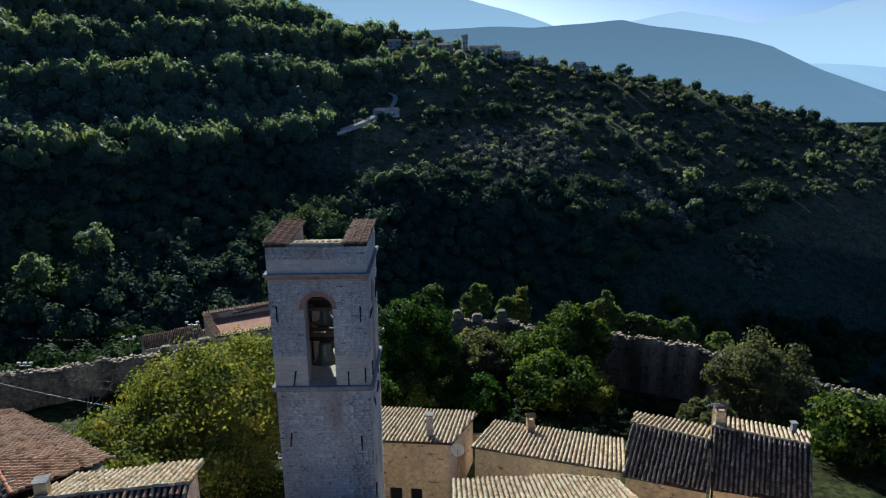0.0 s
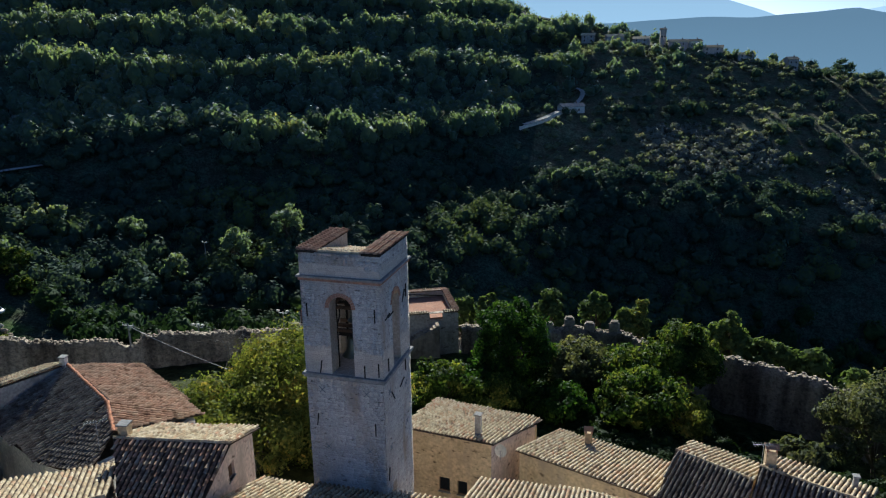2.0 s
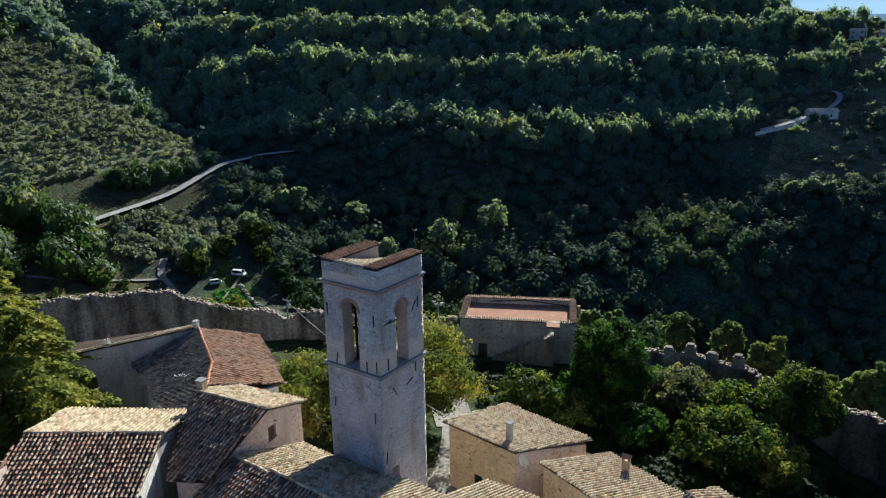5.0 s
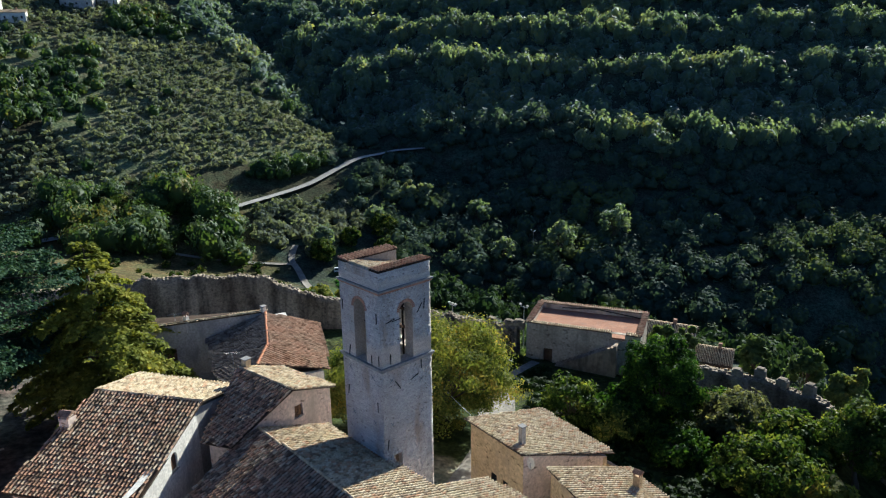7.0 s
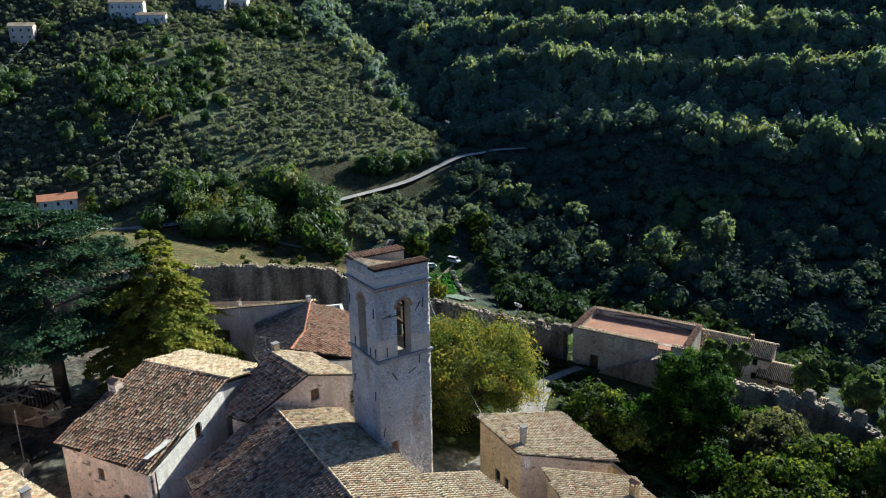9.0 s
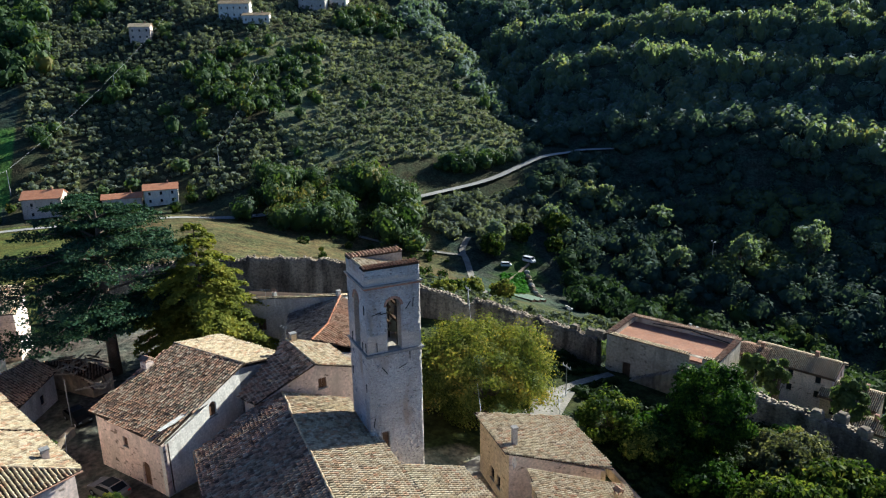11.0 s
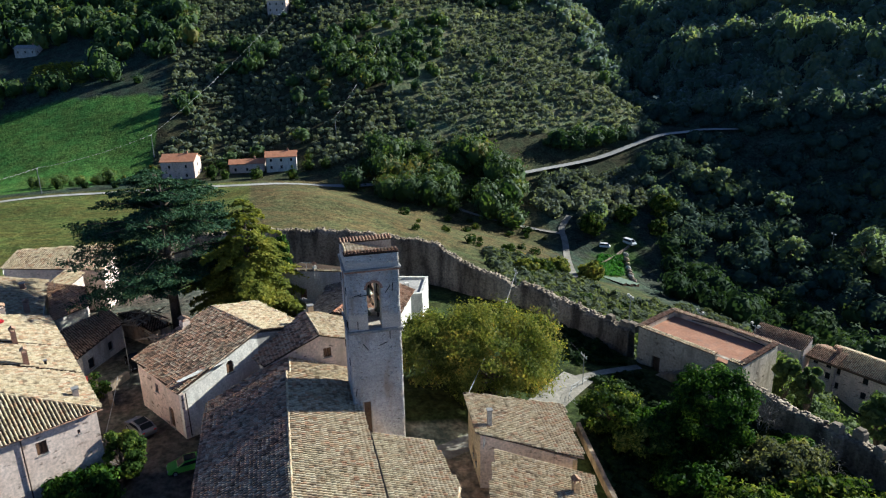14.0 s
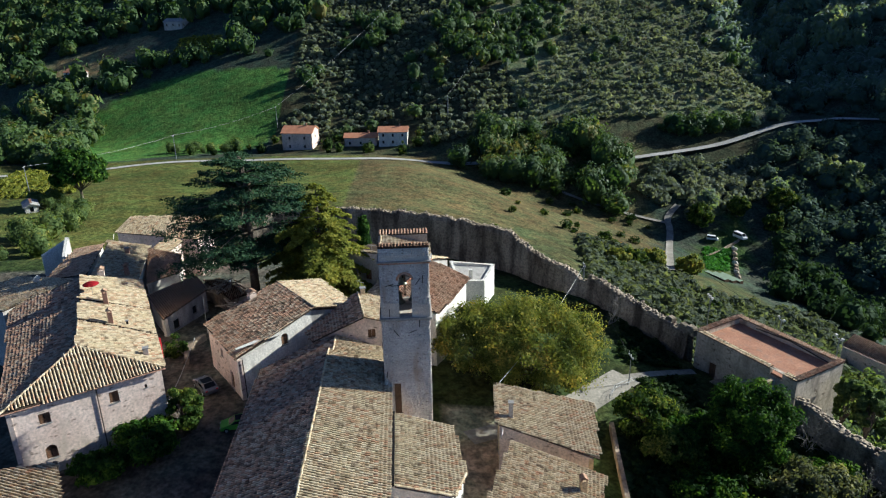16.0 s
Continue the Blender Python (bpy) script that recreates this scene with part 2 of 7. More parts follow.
L_GREEN = leaf_material("mid_green_leaves", [(0.0, (0.014, 0.032, 0.008)), (0.5, (0.05, 0.09, 0.016)), (0.8, (0.15, 0.19, 0.036)), (1.0, (0.26, 0.27, 0.05))], 0.42, 0.5)
L_DARK = leaf_material("dark_evergreen_leaves", [(0.0, (0.008, 0.022, 0.005)), (0.55, (0.03, 0.075, 0.012)), (1.0, (0.13, 0.22, 0.025))], 0.4, 0.5)
L_GREY = leaf_material("greyish_green_leaves", [(0.0, (0.05, 0.065, 0.035)), (0.5, (0.11, 0.125, 0.065)), (1.0, (0.25, 0.25, 0.13))], 0.42, 0.4)
L_OLIVE = leaf_material("olive_leaves", [(0.0, (0.10, 0.13, 0.095)), (0.5, (0.17, 0.20, 0.145)), (1.0, (0.25, 0.275, 0.195))], 0.5, 0.03, 0.2)
# bluish tone: the valley haze is put into these leaf colours
L_WOOD = leaf_material("haze_blued_woodland_leaves", [(0.0, (0.05, 0.085, 0.07)), (0.6, (0.08, 0.12, 0.09)), (1.0, (0.13, 0.17, 0.06))], 0.35, 0.012, 0.0, 0, 0.03, 0.75)
# darkened leaves: the shade of the valley bottom is put into the colour
L_VALLEY = leaf_material("shade_darkened_valley_leaves", [(0.0, (0.022, 0.045, 0.022)), (0.6, (0.042, 0.075, 0.032)), (1.0, (0.08, 0.115, 0.04))], 0.3, 0.02, 0.0, 0, 0.03, 0.7)
# haze over the upper slope is put into these paler leaf colours
L_UPPER = leaf_material("haze_paled_upper_leaves", [(0.0, (0.08, 0.13, 0.10)), (0.5, (0.12, 0.18, 0.13)), (0.9, (0.17, 0.22, 0.13)), (1.0, (0.24, 0.25, 0.12))], 0.5, 0.02, 0.5, 0, 0.15, 0.7)
# lighter copy for crowns in the sun: sunlight and haze are in the colour
L_SUNNY = leaf_material("sun_lightened_slope_leaves", [(0.0, (0.11, 0.17, 0.11)), (0.5, (0.16, 0.22, 0.13)), (0.9, (0.23, 0.28, 0.14)), (1.0, (0.30, 0.30, 0.11))], 0.55, 0.03, 0.6, 0, 0.25, 0.65)
L_SCRUB = leaf_material("grey_green_scrub", [(0.0, (0.07, 0.09, 0.055)), (0.5, (0.105, 0.13, 0.08)), (1.0, (0.15, 0.175, 0.10))], 0.45, 0.1, 0.1, 2.5)
L_CROP = leaf_material("vegetable_leaves", [(0.0, (0.04, 0.14, 0.02)), (1.0, (0.09, 0.24, 0.04))], 0.4, 0.3)
M_FLEECE = plain("whitish_garden_fleece", (0.24, 0.30, 0.22), 0.6)
# near-black leaves that carry the shade of the ward in their colour
L_WARD_SHADE = leaf_material("ward_shade_leaves", [(0.0, (0.008, 0.02, 0.006)), (1.0, (0.03, 0.055, 0.014))], 0.3, 0.4)
# raised greens: haze and light from behind are put into the leaf colours
L_SLOPE = leaf_material("haze_lightened_slope_leaves", [(0.0, (0.06, 0.095, 0.04)), (0.5, (0.11, 0.16, 0.055)), (0.9, (0.18, 0.23, 0.07)), (1.0, (0.28, 0.27, 0.07))], 0.5, 0.12)
L_RED = leaf_material("red_autumn_leaves", [(0.0, (0.16, 0.03, 0.02)), (1.0, (0.36, 0.09, 0.04))], 0.4, 0.3)
L_SILVER = leaf_material("silvery_olive_leaves", [(0.0, (0.16, 0.17, 0.14)), (0.5, (0.23, 0.24, 0.20)), (1.0, (0.30, 0.30, 0.25))], 0.3, 0.03, 0.2)
L_BELT = leaf_material("hedgerow_leaves", [(0.0, (0.02, 0.042, 0.012)), (0.5, (0.045, 0.078, 0.018)), (0.8, (0.09, 0.12, 0.025)), (0.95, (0.18, 0.17, 0.028)), (1.0, (0.30, 0.18, 0.03))], 0.4, 0.06, 0.0, 0.9)
L_FIELD = leaf_material("broad_green_leaves", [(0.0, (0.03, 0.065, 0.02)), (0.5, (0.065, 0.115, 0.03)), (0.85, (0.11, 0.16, 0.04)), (1.0, (0.20, 0.18, 0.04))], 0.4, 0.04, 0.1, 0, 0.2, 0.6)
L_CEDAR = leaf_material("dark_green_cedar_needles", [(0.0, (0.016, 0.042, 0.022)), (0.6, (0.042, 0.085, 0.045)), (1.0, (0.10, 0.16, 0.08))], 0.25, 0.5)
L_FIR = leaf_material("yellow_green_conifer_needles", [(0.0, (0.10, 0.13, 0.025)), (0.6, (0.24, 0.26, 0.045)), (1.0, (0.36, 0.34, 0.06))], 0.45, 0.4)


# ---- building blocks ----
def link_mesh(name, me, mat, parent=None, label=""):
    ob = new(name, me)
    if mat:
        me.materials.append(mat)
    if parent:
        ob.parent = parent
        ob.matrix_parent_inverse = parent.matrix_basis.inverted()
    return tagged(ob, label)


def part(name, bm, mat, parent=None, label=""):
    me = bpy.data.meshes.new(name)
    bmesh.ops.recalc_face_normals(bm, faces=bm.faces)
    bm.to_mesh(me)
    bm.free()
    return link_mesh(name, me, mat, parent, label)


def np_mesh(name, V, F):
    """A mesh from arrays: V (n, 3), F (m, k)."""
    V, F = np.asarray(V, np.float32).reshape(-1, 3), np.asarray(F, np.int32)
    me = bpy.data.meshes.new(name)
    me.vertices.add(len(V))
    me.vertices.foreach_set("co", V.ravel())
    me.loops.add(F.size)
    me.loops.foreach_set("vertex_index", F.ravel())
    me.polygons.add(len(F))
    me.polygons.foreach_set("loop_start", np.arange(0, F.size, F.shape[1], dtype=np.int32))
    me.polygons.foreach_set("loop_total", np.full(len(F), F.shape[1], np.int32))
    me.update(calc_edges=True)
    return me


def thing(name, at, label, category, group="", kind=""):
    e = new(name)
    e.empty_display_size = 0.5
    e.matrix_basis = pose(*at)
    return tagged(e, label, category, group, kind)


def box(bm, x0, x1, y0, y1, z0, z1, m=None):
    r = bmesh.ops.create_cube(bm, size=1)
    t = Matrix.Translation(((x0 + x1) / 2, (y0 + y1) / 2, (z0 + z1) / 2)) @ Matrix.Diagonal((x1 - x0, y1 - y0, z1 - z0, 1))
    bmesh.ops.transform(bm, matrix=(m @ t) if m else t, verts=r["verts"])
    return r["verts"]


def bar(bm, a, b, r0, r1=None, seg=6):
    a, b = Vector(a), Vector(b)
    d = b - a
    m = Matrix.Translation((a + b) / 2) @ d.to_track_quat("Z", "Y").to_matrix().to_4x4()
    return bmesh.ops.create_cone(bm, cap_ends=True, segments=seg, radius1=r0, radius2=r0 if r1 is None else r1, depth=d.length, matrix=m)["verts"]


def prism(bm, pts, low, high):
    """A plan outline (x, y) between two heights; high may be a list, one a corner."""
    hi = high if isinstance(high, (list, tuple)) else [high] * len(pts)
    lo = low if isinstance(low, (list, tuple)) else [low] * len(pts)
    a = [bm.verts.new((x, y, z)) for (x, y), z in zip(pts, lo)]
    b = [bm.verts.new((x, y, z)) for (x, y), z in zip(pts, hi)]
    bm.faces.new(a[::-1])
    bm.faces.new(b)
    for i in range(len(pts)):
        j = (i + 1) % len(pts)
        bm.faces.new((a[i], a[j], b[j], b[i]))


def slab(bm, pts, thick):
    """A sheet of points (x, y, z) with a thickness downwards."""
    n = len(pts)
    a = [bm.verts.new(p) for p in pts]
    b = [bm.verts.new((p[0], p[1], p[2] - thick)) for p in pts]
    bm.faces.new(a)
    bm.faces.new(b[::-1])
    for i in range(n):
        j = (i + 1) % n
        bm.faces.new((a[j], a[i], b[i], b[j]))


def wall_panel(bm, p0, p1, low, top0, top1, holes=(), th=0.45):
    """An upright wall from p0 to p1 (outside on the right hand), with openings (s0, s1, z0, z1, arched) cut through it."""
    p0, p1 = Vector(p0), Vector(p1)
    L = (p1 - p0).length
    t = (p1 - p0) / L
    n = Vector((t.y, -t.x))

    def P(s, z, k):
        q = p0 + t * s - n * (k * th)
        return (q.x, q.y, z)
    line = lambda s: top0 + (top1 - top0) * s / L
    ss = sorted({0.0, L, *[v for h in holes for v in h[:2]]})
    zs = sorted({low, *[v for h in holes for v in h[2:4]]})
    nz = len(zs)
    hi = lambda j, s: min(zs[j + 1], line(s)) if j + 1 < nz else line(s)

    def solid(i, j):
        if not (0 <= i < len(ss) - 1 and 0 <= j < nz):
            return False
        s, z = (ss[i] + ss[i + 1]) / 2, (zs[j] + hi(j, (ss[i] + ss[i + 1]) / 2)) / 2
        return not any(h[0] < s < h[1] and h[2] < z < h[3] for h in holes)
    quad = lambda *c: bm.faces.new([bm.verts.new(v) for v in c])
    for i in range(len(ss) - 1):
        a, b = ss[i], ss[i + 1]
        for j in range(nz):
            if not solid(i, j):
                continue
            z, za, zb = zs[j], max(zs[j], hi(j, a)), max(zs[j], hi(j, b))
            if max(za, zb) - z < 1e-4:
                continue
            quad(P(a, z, 0), P(b, z, 0), P(b, zb, 0), P(a, za, 0))
            quad(P(b, z, 1), P(a, z, 1), P(a, za, 1), P(b, zb, 1))
            for ok, c in ((solid(i - 1, j), (P(a, z, 1), P(a, z, 0), P(a, za, 0), P(a, za, 1))),
                          (solid(i + 1, j), (P(b, z, 0), P(b, z, 1), P(b, zb, 1), P(b, zb, 0))),
                          (solid(i, j - 1), (P(a, z, 1), P(b, z, 1), P(b, z, 0), P(a, z, 0))),
                          (solid(i, j + 1), (P(a, za, 0), P(b, zb, 0), P(b, zb, 1), P(a, za, 1)))):
                if not ok:
                    quad(*c)
    for h in holes:
        if len(h) > 4 and h[4]:
            r, c, zc = (h[1] - h[0]) / 2, (h[0] + h[1]) / 2, h[3] - (h[1] - h[0]) / 2
            for sg in (-1, 1):
                arc = [(c + sg * r * math.cos(k * math.pi / 16), zc + r * math.sin(k * math.pi / 16)) for k in range(9)]
                for (s0, z0), (s1, z1) in zip(arc, arc[1:]):
                    for k in (0, 1):
                        bm.faces.new([bm.verts.new(P(*q, k)) for q in ((s0, z0), (s1, z1), (c + sg * r, h[3]))])
                    quad(P(s0, z0, 0), P(s1, z1, 0), P(s1, z1, 1), P(s0, z0, 1))


def inside(u, v, poly):
    ok = np.zeros(len(u), bool)
    for (x0, y0), (x1, y1) in zip(poly, poly[1:] + poly[:1]):
        c = ((y0 > v) != (y1 > v))
        with np.errstate(divide="ignore", invalid="ignore"):
            ok ^= c & (u < (x1 - x0) * (v - y0) / (y1 - y0 + 1e-12) + x0)
    return ok


TILE_W, TILE_L = 0.32, 0.52


def tile_template():
    a = np.linspace(0, np.pi, 5)
    lo = np.c_[np.cos(a) * 0.11, np.full(5, TILE_L * 0.5), np.sin(a) * 0.125 + 0.065]
    up = np.c_[np.cos(a) * 0.084, np.full(5, -TILE_L * 0.5), np.sin(a) * 0.1 + 0.0]
    F = [(i, i + 1, i + 6, i + 5) for i in range(4)]
    F.append((4, 3, 1, 0))
    return np.r_[lo, up], np.array(F[:4])


TILE_V, TILE_F = tile_template()
TILE_MESH = {}


def tiled_panel(corners, down, parent, mat=None, bed=0.1, singles=0, seed=0, name="roof", ragged=0.0):
    """A roof plane (corners in order, 3D) that falls along down (plan direction): a bed with rows of curved tiles on it."""
    mat = mat or M_TILE
    rng = np.random.default_rng(seed + 7)
    C = [Vector(c) for c in corners]
    nrm = (C[1] - C[0]).cross(C[2] - C[0]).normalized()
    if nrm.z < 0:
        nrm = -nrm
    for c in C[3:]:
        dz = c.z - (C[0].z - ((c.x - C[0].x) * nrm.x + (c.y - C[0].y) * nrm.y) / nrm.z)
        if abs(dz) < 0.7:
            c.z -= dz
    d = Vector((down[0], down[1], 0)).normalized()
    v = (d - nrm * d.dot(nrm)).normalized()
    u = v.cross(nrm).normalized()
    o = C[0]
    P2 = [((c - o).dot(u), (c - o).dot(v)) for c in C]
    bm = bmesh.new()
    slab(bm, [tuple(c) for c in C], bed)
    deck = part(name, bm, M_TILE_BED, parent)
    us, vs = [p[0] for p in P2], [p[1] for p in P2]
    gu = np.arange(min(us) + TILE_W * 0.5, max(us), TILE_W)
    gv = np.arange(max(vs) - TILE_L * 0.36, min(vs) - 0.1, -TILE_L * 0.78)
    U, W = [a.ravel() for a in np.meshgrid(gu, gv)]
    keep = inside(U, W, P2)
    U, W = U[keep], W[keep]
    U = U + rng.normal(0, 0.012, len(U))
    W = W + rng.normal(0, 0.025, len(U))
    ang = rng.normal(0, 0.035, len(U))
    lift = rng.uniform(0, 0.018, len(U)) + 0.05 * ragged * rng.random(len(U))
    R = np.array([[u.x, u.y, u.z], [v.x, v.y, v.z], [nrm.x, nrm.y, nrm.z]])
    order = np.argsort(-W)
    one = np.zeros(len(U), bool)
    if singles:
        one[order[:singles]] = True
    if "me" not in TILE_MESH:
        TILE_MESH["me"] = {}
    cs, sn = np.cos(ang), np.sin(ang)
    idx = np.nonzero(~one)[0]
    T = TILE_V
    X = T[None, :, 0] * cs[idx, None] - T[None, :, 1] * sn[idx, None] + U[idx, None]
    Y = T[None, :, 0] * sn[idx, None] + T[None, :, 1] * cs[idx, None] + W[idx, None]
    Z = np.broadcast_to(T[None, :, 2], X.shape) + lift[idx, None]
    V = np.stack([X, Y, Z], -1) @ R + np.array(o)
    F = (TILE_F[None] + (np.arange(len(idx)) * len(T))[:, None, None]).reshape(-1, 4)
    if len(idx):
        tagged(link_mesh("roof_tiles", np_mesh("roof_tiles", V, F), mat, deck), kind="stuff")
    if singles:
        if mat.name not in TILE_MESH["me"]:
            me = np_mesh("roof_tile", TILE_V, TILE_F)
            me.materials.append(mat)
            TILE_MESH["me"][mat.name] = me
        B = Matrix(((u.x, v.x, nrm.x, 0), (u.y, v.y, nrm.y, 0), (u.z, v.z, nrm.z, 0), (0, 0, 0, 1)))
        for k in np.nonzero(one)[0]:
            ob = new("roof_tile", TILE_MESH["me"][mat.name])
            ob.parent = deck
            ob.matrix_basis = Matrix.Translation(o + u * float(U[k]) + v * float(W[k]) + nrm * float(lift[k])) @ B @ Matrix.Rotation(float(ang[k]), 4, "Z")
            ob.matrix_basis = deck_inverse(deck) @ ob.matrix_basis
    return deck


def deck_inverse(ob):
    m = ob.matrix_parent_inverse @ ob.matrix_basis
    if ob.parent:
        m = ob.parent.matrix_basis @ m
    return m.inverted()


def ridge_tiles(a, b, parent, mat=None, r=0.13, name="ridge_tiles"):
    """A line of half-round ridge tiles from a to b."""
    a, b = np.array(a, float), np.array(b, float)
    L = np.linalg.norm(b - a)
    t = (b - a) / L
    s = np.cross(t, (0, 0, 1.0))
    s /= np.linalg.norm(s)
    w = np.cross(s, t)
    ang = np.linspace(0, np.pi, 6)
    V, F = [], []
    n = max(1, int(L / 0.36))
    rng = np.random.default_rng(int(L * 100))
    for i in range(n):
        p0, p1 = a + t * (L * i / n - 0.03), a + t * (L * (i + 1) / n + 0.03)
        j = rng.normal(0, 0.012, 3)
        k = len(V)
        for q, rr in ((p0, r * 0.88), (p1, r)):
            V += [q + j + s * rr * math.cos(x) + w * rr * math.sin(x) for x in ang]
        F += [(k + m, k + m + 1, k + m + 7, k + m + 6) for m in range(5)]
    return link_mesh(name, np_mesh(name, V, F), mat or M_TILE, parent)


def window(parent, p0, p1, s, z, w, h, shutters=True, arched=False, th=0.45, recess=0.18, sill=True):
    """A window set into a wall that runs from p0 to p1; s is the middle along the wall, z the sill."""
    p0, p1 = Vector(p0), Vector(p1)
    t = (p1 - p0).normalized()
    n = Vector((t.y, -t.x))
    c = p0 + t * s
    m = Matrix(((t.x, n.x, 0, c.x), (t.y, n.y, 0, c.y), (0, 0, 1, z), (0, 0, 0, 1)))
    hh = h - (w / 2 if arched else 0)
    bm = bmesh.new()
    box(bm, -w / 2, -w / 2 + 0.07, -recess - 0.06, -recess, 0, hh, m)
    box(bm, w / 2 - 0.07, w / 2, -recess - 0.06, -recess, 0, hh, m)
    box(bm, -w / 2 + 0.07, w / 2 - 0.07, -recess - 0.06, -recess, 0, 0.07, m)
    box(bm, -w / 2 + 0.07, w / 2 - 0.07, -recess - 0.06, -recess, hh - 0.07, hh, m)
    fr = part("window", bm, M_WOOD, parent)
    if shutters:
        for sg in (-1, 1):
            bm = bmesh.new()
            x0, x1 = sorted((sg * 0.02, sg * (w / 2 - 0.07)))
            box(bm, x0, x1, -recess - 0.045, -recess - 0.005, 0.07, hh - 0.07, m)
            for k in range(int((hh - 0.2) / 0.12)):
                box(bm, x0 + 0.04, x1 - 0.04, -recess - 0.005, -recess + 0.012, 0.12 + k * 0.12, 0.19 + k * 0.12, m)
            part("shutter", bm, M_SHUTTER, fr)
    else:
        bm = bmesh.new()
        box(bm, -w / 2 + 0.07, w / 2 - 0.07, -recess - 0.04, -recess - 0.03, 0.07, hh - 0.07, m)
        part("pane", bm, M_GLASS, fr)
    if arched:
        bm = bmesh.new()
        vs = [(m @ Vector((w / 2 * math.cos(k * math.pi / 12), -recess - 0.03, hh + w / 2 * math.sin(k * math.pi / 12)))) for k in range(13)]
        f = bm.faces.new([bm.verts.new(q) for q in vs])
        bmesh.ops.solidify(bm, geom=[f], thickness=0.04)
        part("arch_panel", bm, M_SHUTTER if shutters else M_GLASS, fr)
    if sill:
        bm = bmesh.new()
        box(bm, -w / 2 - 0.08, w / 2 + 0.08, -0.10, 0.07, -0.09, 0.0, m)
        part("sill", bm, M_CORNICE, fr)
    return fr


def chimney(at, h, w, label, cap="hood", mat=None, turn=0, d=None):
    """A roof chimney with an opening under its cap."""
    d = d or w
    e = thing("chimney", at, label, "chimney", "chimneys")
    m = pose(*at, 0, 0, turn)
    bm = bmesh.new()
    box(bm, -w / 2, w / 2, -d / 2, d / 2, -0.8, h, m)
    part("shaft", bm, mat or M_OCHRE, e)
    if cap == "hood":
        for sx in (-1, 1):
            for sy in (-1, 1):
                bm = bmesh.new()
                box(bm, sx * (w / 2 - 0.05) - 0.05, sx * (w / 2 - 0.05) + 0.05, sy * (d / 2 - 0.05) - 0.05, sy * (d / 2 - 0.05) + 0.05, h, h + 0.28, m)
                part("vent_post", bm, M_BRICK, e)
        bm = bmesh.new()
        o = 0.1
        a = [bm.verts.new(m @ Vector(q)) for q in ((-w / 2 - o, -d / 2 - o, h + 0.28), (w / 2 + o, -d / 2 - o, h + 0.28), (w / 2 + o, d / 2 + o, h + 0.28), (-w / 2 - o, d / 2 + o, h + 0.28), (-w / 2 - o, 0, h + 0.55), (w / 2 + o, 0, h + 0.55))]
        for f in ((0, 1, 5, 4), (2, 3, 4, 5), (0, 4, 3), (1, 2, 5), (3, 2, 1, 0)):
            bm.faces.new([a[k] for k in f])
        part("cap", bm, M_TILE_RED, e)
    else:
        bm = bmesh.new()
        box(bm, -w / 2 - 0.07, w / 2 + 0.07, -d / 2 - 0.07, d / 2 + 0.07, h, h + 0.1, m)
        part("cap", bm, M_CORNICE, e)
    return e


def limb(V, F, pts, radii, seg=6):
    P = np.array(pts, float)
    T = np.gradient(P, axis=0)
    k0 = len(V)
    for p, t, r in zip(P, T, radii):
        t = t / (np.linalg.norm(t) + 1e-9)
        s = np.cross(t, (0.31, 0.17, 0.93))
        s /= np.linalg.norm(s) + 1e-9
        w = np.cross(t, s)
        V += [p + r * (s * math.cos(q * 2 * math.pi / seg) + w * math.sin(q * 2 * math.pi / seg)) for q in range(seg)]
    for i in range(len(P) - 1):
        for q in range(seg):
            F.append((k0 + i * seg + q, k0 + i * seg + (q + 1) % seg, k0 + (i + 1) * seg + (q + 1) % seg, k0 + (i + 1) * seg + q))


# ---- the lie of the land ----
TOWN = [(-75, 12), (-76, 24), (-74.7, 35.5), (-70, 47), (-63.3, 56.8), (-56, 61.5), (-51, 68), (-27, 78), (-12.5, 85), (3, 90), (10, 89), (24, 87), (33, 82), (46, 70), (72, 46), (85, -60), (-66, -60)]


def smax(a, b, k):
    h = np.clip(0.5 + 0.5 * (a - b) / k, 0, 1)
    return b + (a - b) * h + k * h * (1 - h)


def smin(a, b, k):
    return -smax(-a, -b, k)


def edge_distance(x, y, poly):
    d = np.full(x.shape, 1e9)
    for (x0, y0), (x1, y1) in zip(poly, poly[1:] + poly[:1]):
        ex, ey = x1 - x0, y1 - y0
        s = np.clip(((x - x0) * ex + (y - y0) * ey) / (ex * ex + ey * ey), 0, 1)
        d = np.minimum(d, np.hypot(x - x0 - s * ex, y - y0 - s * ey))
    return d


def waves(x, y, size):
    """Gentle unevenness of the ground."""
    a, b = x / size, y / size
    return (np.sin(a * 1.3 + 1.7 * np.sin(b * 0.9)) + np.sin(b * 1.7 + 1.3 * np.sin(a * 1.1 + 2)) + 0.5 * np.sin(2.3 * a - 1.9 * b + 1)) / 2.5


def uphill(x, y):
    """Distance up the slanting northern slope, wandering more the higher it is."""
    q = -0.665 * x + 0.746 * y + 6 * waves(x, y, 60)
    return q + np.clip((q - 400) / 60, 0, 1) * 15 * waves(x + 40, y - 25, 48)


BANK_Q = [255, 290, 306, 348, 364, 382, 408, 426, 446, 478, 497, 520, 556, 572, 600, 650]
BANK_Z = [0, -5, -11, -18, -9, -7, -14, -14, -4, -16, -13, -5, -18, -8, -12, -14]


